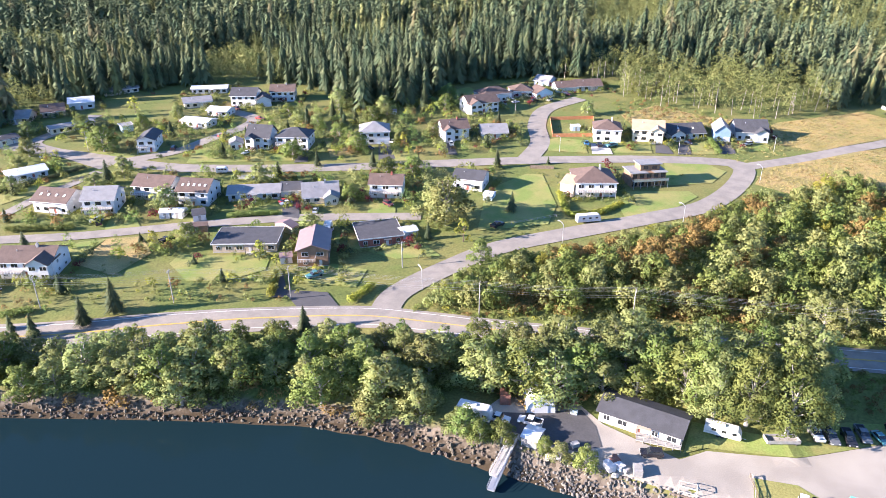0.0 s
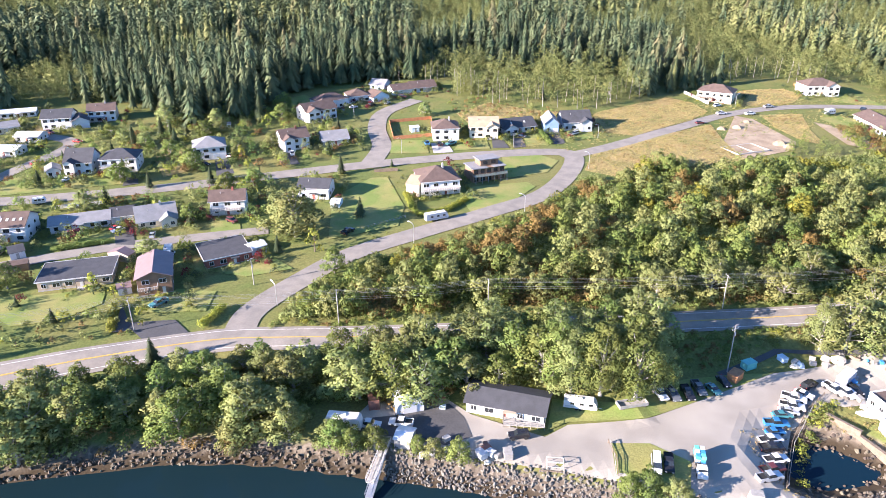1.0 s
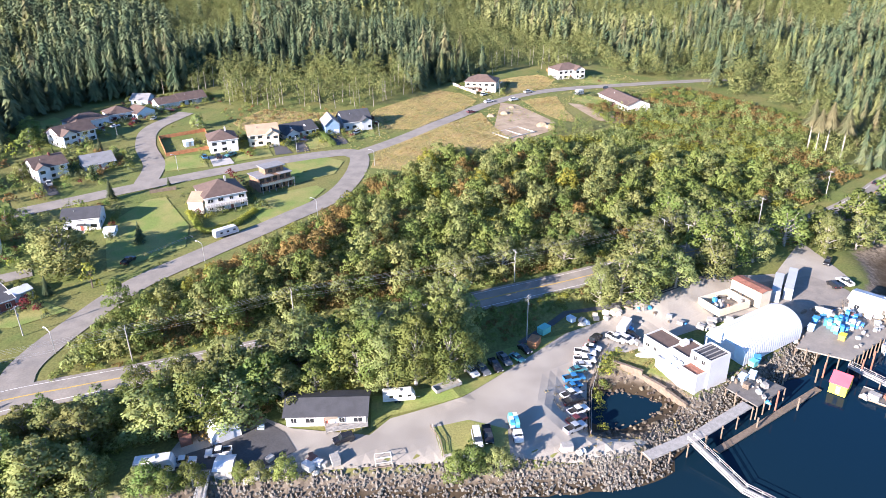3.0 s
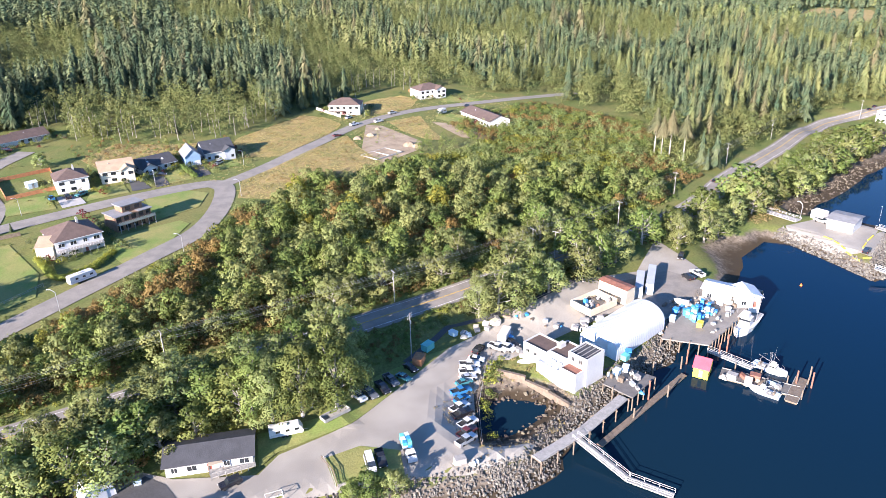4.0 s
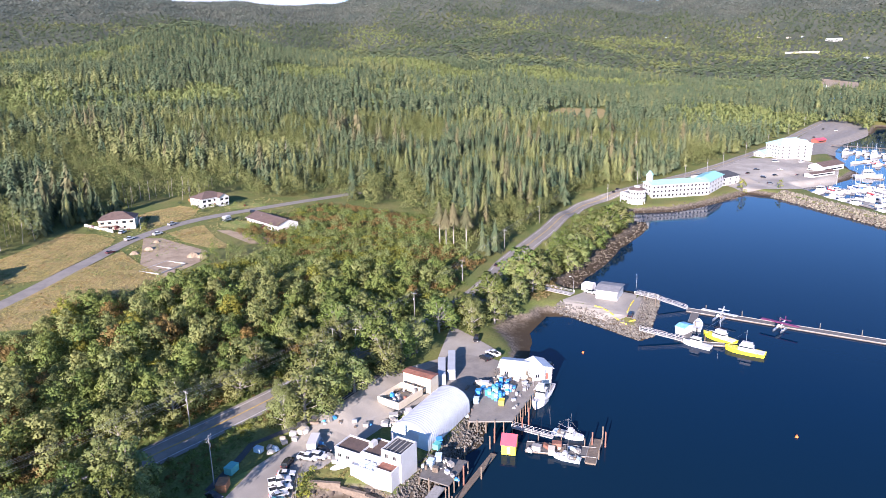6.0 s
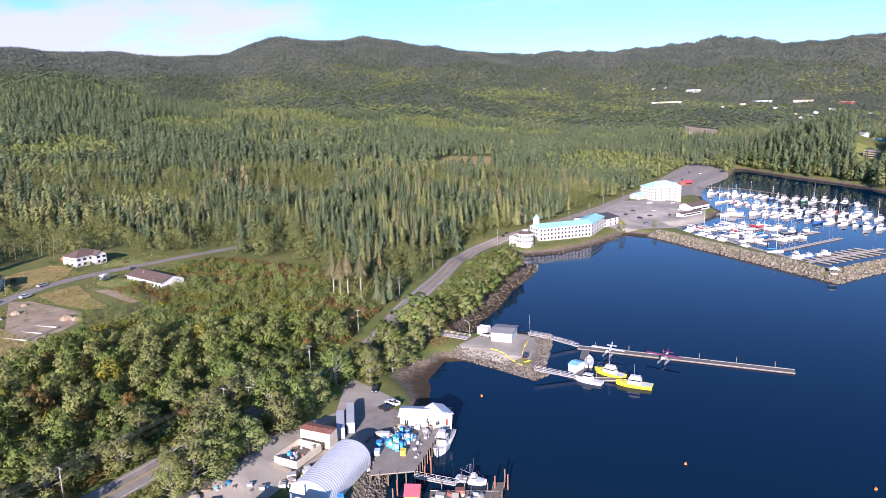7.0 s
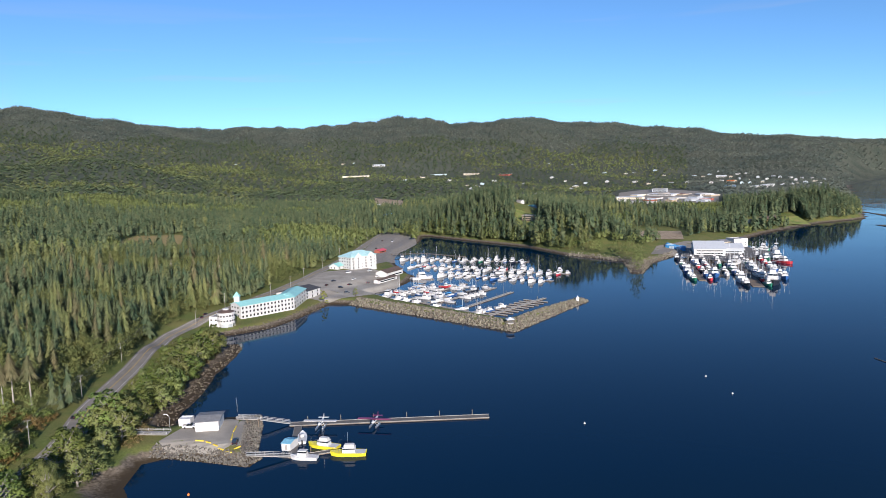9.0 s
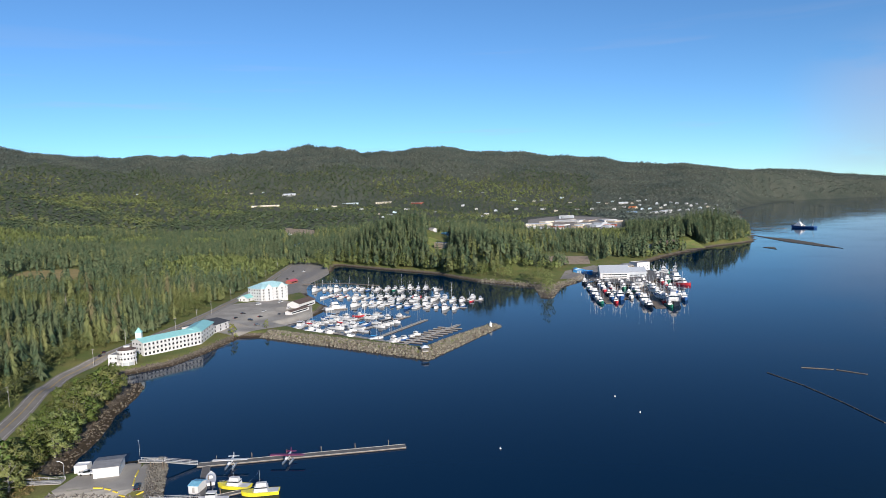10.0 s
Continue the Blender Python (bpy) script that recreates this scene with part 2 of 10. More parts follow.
def height(px, py):
    px, py = np.asarray(px, float), np.asarray(py, float)
    s = inland(px, py)
    r, az = np.hypot(px, py), np.degrees(np.arctan2(px, py))
    beach = smooth(212, 232, px) * smooth(450, 425, px) * (1 - smooth(243, 250, px) * smooth(296, 288, px))
    z = -4.0 + 4.2 * smooth(-14, 0.5, s) + 3.2 * smooth(0, 9 + 13 * beach, s)
    z = z + 3.0 * smooth(24, 40, s) + 0.05 * np.clip(s - 40, 0, 300)
    wave = np.sin(px * 0.0031 + 1.3) * np.cos(py * 0.0027 - 0.4) + 0.5 * np.sin(px * 0.0073 - py * 0.0051)
    z = z + 0.010 * np.clip(s - 350, 0, 500) + 0.05 * np.clip(s - 800, 0, 1100) + 9 * wave * smooth(500, 1300, s)
    folds = 13 * np.sin(px * 0.0061 + 0.8 * np.sin(py * 0.0043)) * np.cos(py * 0.0053 + 0.6) + 7 * np.sin(px * 0.0117 - py * 0.0093)
    z = z + folds * smooth(1300, 2300, r) * smooth(30, 400, s)
    crest = 105 + 4 * np.sin(az * 0.9) + 5 * np.sin(az * 2.1 + 1) + 4 * np.sin(az * 5.3) + 4500 * np.tan(np.radians(np.interp(az, [a for a, _ in RIDGE], [e for _, e in RIDGE]))) - 14
    z = z + (crest - 75) * smooth(2500, 4500, r) ** 1.3 * smooth(5, 150, s)
    knoll = np.exp(-((az - 41) / 7.0) ** 2 - ((r - 2000) / 420.0) ** 2) + 0.75 * np.exp(-((az - 66) / 9.0) ** 2 - ((r - 2700) / 480.0) ** 2)
    rise = 0.085 * np.clip(s - 330, 0, 520) * smooth(84, 58, az) * (1 - smooth(1700, 4200, r))
    heads = 42 * np.exp(-((px - 1140) / 140) ** 2 - ((py + 160) / 90) ** 2) + 24 * np.exp(-((px - 925) / 80) ** 2 - ((py + 225) / 50) ** 2)
    heads = heads + 32 * np.exp(-((px - 1150) / 100) ** 2 - ((py + 745) / 85) ** 2)
    return z + rise + heads * smooth(4, 60, s) + 75 * knoll * smooth(300, 700, s)

# ---- builders ----
def mesh_object(name, verts, faces, mats, parent=None, label="", smooth_faces=False, index=None):
    me = bpy.data.meshes.new(name)
    me.from_pydata([tuple(v) for v in verts], [], faces)
    for mt in mats if isinstance(mats, (list, tuple)) else [mats]:
        me.materials.append(mt)
    if index is not None:
        me.polygons.foreach_set("material_index", index)
    if smooth_faces:
        me.polygons.foreach_set("use_smooth", [True] * len(me.polygons))
    me.update()
    ob = new(name, me)
    if parent is not None:
        ob.parent = parent
    if label:
        ob["label"] = label
    return ob


def soup(name, verts, tris, mat, per=3, smooth_faces=False, normals=None):
    """A large mesh from arrays: verts (n, 3), tris (m, per)."""
    me = bpy.data.meshes.new(name)
    verts, tris = np.asarray(verts, np.float32), np.asarray(tris, np.int32)
    me.vertices.add(len(verts))
    me.vertices.foreach_set("co", verts.ravel())
    me.loops.add(tris.size)
    me.loops.foreach_set("vertex_index", tris.ravel())
    me.polygons.add(len(tris))
    me.polygons.foreach_set("loop_start", np.arange(0, tris.size, per, dtype=np.int32))
    me.polygons.foreach_set("loop_total", np.full(len(tris), per, np.int32))
    me.polygons.foreach_set("use_smooth", np.full(len(tris), smooth_faces))
    me.materials.append(mat)
    me.update(calc_edges=True)
    if normals is not None:
        me.polygons.foreach_set("use_smooth", np.full(len(tris), True))
        me.normals_split_custom_set_from_vertices(np.asarray(normals, np.float32))
    return me


def axis(lo, hi, step, far):
    out, s = [hi], step
    while out[-1] < far:
        s *= 1.045
        out.append(out[-1] + s)
    neg, s = [lo], step
    while neg[-1] > -far:
        s *= 1.045
        neg.append(neg[-1] - s)
    return np.array(neg[:0:-1] + list(np.arange(lo, hi, step)) + out)


# ---- ground and water ----
gx, gy = axis(-260, 640, 3.0, 4850), axis(-150, 470, 3.0, 4850)
GX, GY = np.meshgrid(gx, gy)
GZ = height(GX, GY)
cols, rows_n = len(gx), len(gy)
ii, jj = np.meshgrid(np.arange(cols - 1), np.arange(rows_n - 1))
a = (jj * cols + ii).ravel()
quads = np.stack([a, a + 1, a + 1 + cols, a + cols], 1)
ground = new("ground", soup("ground", np.stack([GX.ravel(), GY.ravel(), GZ.ravel()], 1), quads, GROUND, 4, True))
ground.data.materials.append(HAZED_GROUND)
mid_x, mid_y = GX[:-1, :-1].ravel(), GY[:-1, :-1].ravel()
ground.data.polygons.foreach_set("material_index", ((np.hypot(mid_x, mid_y) > 1300) & (inland(mid_x, mid_y) > np.where(np.hypot(mid_x, mid_y) > 3000, -600, np.where(np.hypot(mid_x, mid_y) > 2000, 2, 35)))).astype(np.int32))
tagged(ground, "grassy brush-covered coastal land rising to wooded hills", "ground", kind="structure")


def surface(px, py):
    """Height of the ground sheet itself, between its grid points."""
    px, py = np.asarray(px, float), np.asarray(py, float)
    i = np.clip(np.searchsorted(gx, px) - 1, 0, cols - 2)
    j = np.clip(np.searchsorted(gy, py) - 1, 0, rows_n - 2)
    u, v = (px - gx[i]) / (gx[i + 1] - gx[i]), (py - gy[j]) / (gy[j + 1] - gy[j])
    return (GZ[j, i] * (1 - u) + GZ[j, i + 1] * u) * (1 - v) + (GZ[j + 1, i] * (1 - u) + GZ[j + 1, i + 1] * u) * v


def at(px, py):
    return float(surface(px, py))


w = 4900
water = mesh_object("water", [(-w, -w, 0), (w, -w, 0), (w, w, 0), (-w, w, 0)], [(0, 1, 2, 3)], WATER)
tagged(water, "calm deep blue sea water of the bay", "water", kind="structure")


def spline(points, step=2.0):
    """A smooth line through the points, sampled about every step metres."""
    p = [Vector(q) for q in points]
    p = [p[0] * 2 - p[1]] + p + [p[-1] * 2 - p[-2]]
    out = []
    for k in range(1, len(p) - 2):
        n = max(2, int((p[k + 1] - p[k]).length / step))
        for q in range(n):
            t = q / n
            out.append(0.5 * ((2 * p[k]) + (p[k + 1] - p[k - 1]) * t + (2 * p[k - 1] - 5 * p[k] + 4 * p[k + 1] - p[k + 2]) * t * t
                              + (3 * p[k] - p[k - 1] - 3 * p[k + 1] + p[k + 2]) * t ** 3))
    return out + [p[-2]]


def ribbon(name, points, width, mat, lift=0.15, offset=0.0, across=4, label="", category="road", dash=0.0, kind="structure", parent=None):
    """A strip laid on the ground along a smooth line; with dash, broken into that many metres on and off."""
    line = spline([(x, y, 0) for x, y in points])
    verts, faces = [], []
    for k, q in enumerate(line):
        d = (line[min(k + 1, len(line) - 1)] - line[max(k - 1, 0)]).normalized()
        side = Vector((-d.y, d.x, 0))
        for c in range(across + 1):
            e = q + side * (offset + width * (c / across - 0.5))
            verts.append((e.x, e.y, at(e.x, e.y) + lift))
    n = across + 1
    for k in range(len(line) - 1):
        if dash and int(k * 2 / dash) % 2:
            continue
        for c in range(across):
            faces.append((k * n + c, (k + 1) * n + c, (k + 1) * n + c + 1, k * n + c + 1))
    faces = [f[::-1] for f in faces]
    ob = mesh_object(name, verts, faces, mat, parent)
    return tagged(ob, label, category, kind=kind) if not parent else ob


def patch(name, ring, mat, lift=0.08, label="", category="ground", kind="structure", step=2.5):
    """A flat sheet cut to an outline and laid on the ground."""
    bm = bmesh.new()
    bm.faces.new([bm.verts.new((x, y, 0)) for x, y in ring])
    xs, ys = [p[0] for p in ring], [p[1] for p in ring]
    for k in range(int((max(xs) - min(xs)) / step) + 1):
        bmesh.ops.bisect_plane(bm, geom=bm.verts[:] + bm.edges[:] + bm.faces[:], plane_co=(min(xs) + k * step, 0, 0), plane_no=(1, 0, 0))
    for k in range(int((max(ys) - min(ys)) / step) + 1):
        bmesh.ops.bisect_plane(bm, geom=bm.verts[:] + bm.edges[:] + bm.faces[:], plane_co=(0, min(ys) + k * step, 0), plane_no=(0, 1, 0))
    for v in bm.verts:
        v.co.z = at(v.co.x, v.co.y) + lift + 0.07
    bmesh.ops.recalc_face_normals(bm, faces=bm.faces[:])
    for fc in bm.faces:
        if fc.normal.z < 0:
            fc.normal_flip()
    me = bpy.data.meshes.new(name)
    bm.to_mesh(me)
    bm.free()
    me.materials.append(mat)
    return tagged(new(name, me), label, category, kind=kind)

# ---- a small kit for meshes ----
class Kit:
    """Gathers boxes, tubes and prisms into one mesh."""

    def __init__(self):
        self.v, self.f = [], []

    def add(self, verts, faces):
        n = len(self.v)
        self.v += [tuple(p) for p in verts]
        self.f += [tuple(n + i for i in fc) for fc in faces]
        return self

    def box(self, x0, y0, z0, x1, y1, z1, taper=0.0):
        t = taper
        self.add([(x0, y0, z0), (x1, y0, z0), (x1, y1, z0), (x0, y1, z0), (x0 + t, y0 + t, z1), (x1 - t, y0 + t, z1), (x1 - t, y1 - t, z1), (x0 + t, y1 - t, z1)],
                 [(3, 2, 1, 0), (4, 5, 6, 7), (0, 1, 5, 4), (1, 2, 6, 5), (2, 3, 7, 6), (3, 0, 4, 7)])
        return self

    def tube(self, a, b, r, r2=None, n=7):
        a, b = Vector(a), Vector(b)
        r2 = r if r2 is None else r2
        d = (b - a).normalized()
        u = d.orthogonal().normalized()
        w = d.cross(u)
        ring = lambda c, q: [c + (u * math.cos(2 * math.pi * k / n) + w * math.sin(2 * math.pi * k / n)) * q for k in range(n)]
        self.add(ring(a, r) + ring(b, r2), [(k, (k + 1) % n, n + (k + 1) % n, n + k) for k in range(n)] + [tuple(range(n))[::-1], tuple(range(n, 2 * n))])
        return self

    def line(self, pts, r, n=4):
        """One bent tube through the points."""
        pts = [Vector(p) for p in pts]
        v, f = [], []
        for i, p in enumerate(pts):
            d = (pts[min(i + 1, len(pts) - 1)] - pts[max(i - 1, 0)]).normalized()
            u = d.orthogonal().normalized() if abs(d.z) > 0.9 else Vector((-d.y, d.x, 0)).normalized()
            w = d.cross(u)
            v += [p + (u * math.cos(2 * math.pi * k / n) + w * math.sin(2 * math.pi * k / n)) * r for k in range(n)]
        for i in range(len(pts) - 1):
            f += [(i * n + k, i * n + (k + 1) % n, (i + 1) * n + (k + 1) % n, (i + 1) * n + k) for k in range(n)]
        return self.add(v, f + [tuple(range(n))[::-1], tuple(range((len(pts) - 1) * n, len(pts) * n))])

    def prism(self, outline, y0, y1, inset=0.0):
        """An outline in x and z drawn out along y."""
        n = len(outline)
        cx = sum(p[0] for p in outline) / n
        self.add([(x, y0, z) for x, z in outline] + [(x, y1, z) for x, z in outline],
                 [tuple(range(n)), tuple(range(n, 2 * n))[::-1]] + [(k, n + k, n + (k + 1) % n, (k + 1) % n) for k in range(n)])
        return self

    def slab(self, pts, thick):
        """A sheet of any outline with thickness downwards."""
        n = len(pts)
        self.add(list(pts) + [(x, y, z - thick) for x, y, z in pts],
                 [tuple(range(n)), tuple(range(n, 2 * n))[::-1]] + [(k, n + k, n + (k + 1) % n, (k + 1) % n) for k in range(n)])
        return self

    def data(self, name, mat):
        me = bpy.data.meshes.new(name)
        me.from_pydata(self.v, [], self.f)
        me.materials.append(mat)
        bm = bmesh.new()
        bm.from_mesh(me)
        bmesh.ops.recalc_face_normals(bm, faces=bm.faces[:])
        bm.to_mesh(me)
        bm.free()
        return me

    def put(self, name, mat, parent=None, label=""):
        ob = new(name, self.data(name, mat))
        if parent is not None:
            ob.parent = parent
        if label:
            ob["label"] = label
        return ob


def thing(name, m, label, category, group=""):
    ob = new(name)
    ob.empty_display_size = 0.5
    ob.matrix_basis = m
    return tagged(ob, label, category, group)


def share(name, data, parent, m=None, label=""):
    ob = new(name, data)
    ob.parent = parent
    if m is not None:
        ob.matrix_basis = m
    if label:
        ob["label"] = label
    return ob


def heading(a, b):
    """Degrees by which local x must turn to run from a to b."""
    return math.degrees(math.atan2(b[1] - a[1], b[0] - a[0]))


# ---- paints and boards ----
WHITE = material("white_paint", (0.60, 0.59, 0.575), 0.55, scale=0.4, vary=0.06)
CREAM = material("cream_siding", (0.66, 0.58, 0.45), 0.7, scale=0.5, vary=0.08)
TAN = material("tan_siding", (0.45, 0.36, 0.26), 0.7, scale=0.5, vary=0.1)
GREY_WALL = material("grey_siding", (0.42, 0.45, 0.48), 0.7, scale=0.5, vary=0.08)
BLUE_WALL = material("blue_siding", (0.16, 0.26, 0.38), 0.7, scale=0.5, vary=0.1)
PALE_BLUE = material("pale_blue_siding", (0.55, 0.66, 0.72), 0.7, scale=0.5, vary=0.08)
RED_WALL = material("red_brick", (0.33, 0.10, 0.07), 0.85, scale=0.6, vary=0.2)
BROWN_WALL = material("brown_siding", (0.26, 0.15, 0.09), 0.8, scale=0.6, vary=0.2)
SLATE = material("dark_shingles", (0.060, 0.062, 0.070), 0.9, scale=0.5, vary=0.2, bump=0.3, fine=12)
BROWN_ROOF = material("brown_shingles", (0.125, 0.085, 0.070), 0.9, scale=0.5, vary=0.2, bump=0.3, fine=12)
GREY_ROOF = material("grey_shingles", (0.24, 0.24, 0.245), 0.9, scale=0.5, vary=0.15, bump=0.3, fine=12)
TAN_ROOF = material("tan_shingles", (0.42, 0.30, 0.20), 0.9, scale=0.5, vary=0.15, bump=0.3, fine=12)
PALE_ROOF = material("pale_metal_roof", (0.62, 0.64, 0.66), 0.45, scale=0.5, vary=0.08)
AQUA_ROOF = material("aqua_metal_roof", (0.30, 0.62, 0.60), 0.5, scale=0.4, vary=0.08)
RED_ROOF = material("red_metal_roof", (0.62, 0.09, 0.12), 0.5, scale=0.5, vary=0.1)
MAUVE_ROOF = material("mauve_metal_roof", (0.24, 0.165, 0.16), 0.6, scale=0.5, vary=0.1)
GLASS = material("window_glass", (0.02, 0.025, 0.03), 0.08, scale=0.5, vary=0.2, spec=0.8)
CONCRETE = material("concrete", (0.40, 0.385, 0.36), 0.9, scale=0.5, vary=0.12, bump=0.2)
TIMBER = material("weathered_timber", (0.20, 0.155, 0.115), 0.9, scale=1.2, vary=0.25, bump=0.3)
GREY_TIMBER = material("grey_planks", (0.34, 0.325, 0.30), 0.9, scale=1.2, vary=0.2, bump=0.2)
DECK_WOOD = material("dark_deck_planks", (0.155, 0.145, 0.135), 0.9, scale=0.8, vary=0.2, bump=0.2)
CEDAR = material("cedar_boards", (0.42, 0.18, 0.08), 0.85, scale=1.0, vary=0.2)
METAL = material("galvanised_steel", (0.55, 0.56, 0.57), 0.4, metal=0.7, scale=1.0, vary=0.1)
RUBBER = material("black_rubber", (0.02, 0.02, 0.02), 0.85, scale=2.0, vary=0.2)
CHROME = material("wheel_rim_metal", (0.5, 0.5, 0.52), 0.35, metal=0.8, scale=2.0, vary=0.1)
RUST = material("rusty_red_paint", (0.29, 0.125, 0.085), 0.8, scale=0.8, vary=0.3)
YELLOW = material("yellow_paint", (0.80, 0.60, 0.06), 0.6, scale=0.6, vary=0.1)
BLUE = material("bright_blue_plastic", (0.05, 0.30, 0.62), 0.5, scale=0.6, vary=0.12)
TEAL = material("teal_plastic", (0.12, 0.50, 0.46), 0.6, scale=0.6, vary=0.12)
ORANGE = material("orange_paint", (0.75, 0.20, 0.04), 0.6, scale=0.6, vary=0.12)
ROCK = material("shore_rock", (0.150, 0.136, 0.116), 0.9, scale=0.6, vary=0.25, per_island=0.35, bump=0.4)
BREAKWATER_ROCK = material("brown_breakwater_rock", (0.205, 0.175, 0.135), 0.9, scale=0.6, vary=0.25, second=(0.13, 0.12, 0.085), per_island=0.35, bump=0.4)
WEEDY_ROCK = material("weed_dark_rock", (0.115, 0.094, 0.070), 0.9, scale=0.6, vary=0.25, per_island=0.35, bump=0.4)
CAR_PAINT = {
    "white": material("white_car_paint", (0.64, 0.64, 0.64), 0.3, scale=0.5, vary=0.04),
    "silver": material("silver_car_paint", (0.48, 0.50, 0.52), 0.3, metal=0.4, scale=0.5, vary=0.04),
    "black": material("black_car_paint", (0.02, 0.02, 0.024), 0.25, scale=0.5, vary=0.1),
    "blue": material("blue_car_paint", (0.03, 0.17, 0.36), 0.3, scale=0.5, vary=0.06),
    "teal": material("teal_car_paint", (0.05, 0.20, 0.22), 0.3, scale=0.5, vary=0.06),
    "maroon": material("maroon_car_paint", (0.12, 0.03, 0.03), 0.3, scale=0.5, vary=0.06),
    "red": material("red_car_paint", (0.45, 0.03, 0.03), 0.3, scale=0.5, vary=0.06),
    "grey": material("grey_car_paint", (0.12, 0.13, 0.14), 0.3, scale=0.5, vary=0.06),
}


def leaf_material(name, colour, second):
    m = material(name, colour, 0.75, scale=0.12, vary=0.20, second=second, per_object=0.24, per_island=0.10, spec=0.2, fine=10)
    n, l = m.node_tree.nodes, m.node_tree.links
    b = n["Principled BSDF"]
    tr = n.new("ShaderNodeBsdfTranslucent")
    l.new(b.inputs["Base Color"].links[0].from_socket, tr.inputs["Color"])
    mix = n.new("ShaderNodeMixShader")
    mix.inputs[0].default_value = 0.32
    l.new(b.outputs[0], mix.inputs[1])
    l.new(tr.outputs[0], mix.inputs[2])
    l.new(mix.outputs[0], n["Material Output"].inputs[0])
    return m


ALDER = leaf_material("alder_leaves", (0.205, 0.250, 0.088), (0.262, 0.282, 0.102))
GREEN_LEAF = leaf_material("green_leaves", (0.140, 0.195, 0.052), (0.200, 0.240, 0.066))
LIME = leaf_material("lime_yellow_leaves", (0.30, 0.30, 0.05), (0.22, 0.26, 0.05))
OCHRE = leaf_material("ochre_leaves", (0.26, 0.165, 0.06), (0.19, 0.13, 0.05))
FOREST_LEAF = leaf_material("woodland_leaves", (0.165, 0.200, 0.068), (0.225, 0.240, 0.086))
CRIMSON = leaf_material("crimson_leaves", (0.13, 0.02, 0.03), (0.17, 0.03, 0.035))
NEEDLES = leaf_material("conifer_fronds", (0.066, 0.098, 0.050), (0.098, 0.122, 0.060))
PALE_BARK = material("pale_alder_bark", (0.36, 0.33, 0.29), 0.9, scale=1.5, vary=0.25)

# ---- roads and open ground ----
HIGHWAY = [(-700, 215), (-400, 182), (-200, 163), (-120, 161), (-75, 165), (-52, 167), (-23, 167.5), (-4, 164), (17, 159), (48, 153), (75, 149), (105, 145), (133, 140.5),
           (170, 135), (205, 131), (234, 129), (270, 131), (303, 137), (367, 142), (420, 148), (464, 147), (540, 121), (662, 84), (800, 62), (912, 48), (1100, 22), (1274, -14), (1500, -30)]
HILL_ROAD = [(-17, 169), (-13, 180), (1, 194), (18, 207), (41, 216), (72, 227), (96, 238), (115, 258), (124, 277), (112, 283.5), (83, 286), (40, 287), (4, 285), (-44, 281), (-91, 280), (-120, 283), (-164, 298), (-215, 315)]
EAST_ROAD = [(119, 275), (148, 284), (190, 301), (230, 317), (277, 320), (351, 300), (390, 290)]
NORTH_ROAD = [(36, 288), (44, 309), (46, 337), (54, 362), (75, 381)]
MID_ROAD = [(-200, 212), (-150, 215), (-123, 218), (-86, 226), (-57, 231), (-28, 232), (-8, 232)]
WEST_ROAD = [(-142.4, 282.6), (-166.6, 298.2), (-189.7, 313.7), (-182.8, 338.2), (-180.0, 357.2)]
WEST_LANE = [(-160.3, 233.5), (-155.0, 251.1), (-148.4, 265.0), (-143.6, 277.3)]
LOOP = [(-135.9, 290.5), (-119.9, 301.1), (-111.3, 314.5), (-95.3, 346.0), (-115.0, 366.1)]
ROADS = [HIGHWAY, HILL_ROAD, EAST_ROAD, NORTH_ROAD, MID_ROAD, WEST_ROAD, WEST_LANE, LOOP]
highway = ribbon("highway", HIGHWAY, 10.0, ASPHALT, 0.22, label="two-lane grey asphalt coast highway with painted lines", across=6)
for off in (-0.12, 0.12):
    ribbon("centre_line", HIGHWAY, 0.16, YELLOW_LINE, 0.28, off, 1, parent=highway)
for off in (-3.7, 3.7):
    ribbon("edge_line", HIGHWAY, 0.16, WHITE_LINE, 0.28, off, 1, parent=highway)
for line, width, what in ((HILL_ROAD, 8.5, "pale asphalt village road with a wide bend"), (EAST_ROAD, 7.0, "pale asphalt road over the open field"),
                          (NORTH_ROAD, 9.0, "asphalt side street between houses"), (MID_ROAD, 6.0, "narrow asphalt village lane"),
                          (WEST_ROAD, 7.0, "asphalt street past mobile homes"), (WEST_LANE, 5.0, "asphalt lane beside a grass bank"), (LOOP, 7.0, "asphalt village crescent")):
    ribbon("road", line, width, ASPHALT, 0.17 + 0.01 * width / 5, label=what)
patch("gravel_yard", [(0.9, 128.4), (9.7, 130.5), (19.6, 141.3), (28.3, 137.4), (35.6, 124.8), (49.2, 113.4), (55.7, 116.0), (73.4, 113.4), (87.9, 116.5), (112.8, 122.2), (134.4, 121.2), (164.7, 120.7),
      (191.0, 112.9), (220.3, 123.5), (218.5, 119.7), (215.2, 111.9), (206.8, 96.4), (182.3, 98.6), (163.5, 102.3), (120.0, 106.5), (117.7, 108.9), (104.7, 104.4), (90.0, 87.8), (100.4, 80.2), (95.0, 78.6), (82.0, 83.4), (74.8, 88.7), (47.4, 104.0), (18.4, 118.8)],
      GRAVEL, 0.10, "pale compacted gravel yard of the boat works", "yard")
patch("asphalt_apron", [(18.2, 128.7), (31.7, 129.8), (33.8, 124.2), (33.8, 117.3), (27.7, 116.1), (15.5, 122.2), (3.0, 126.9), (4.6, 129.7)], DARK_ASPHALT, 0.16, "dark patched asphalt apron beside the shed", "pavement")
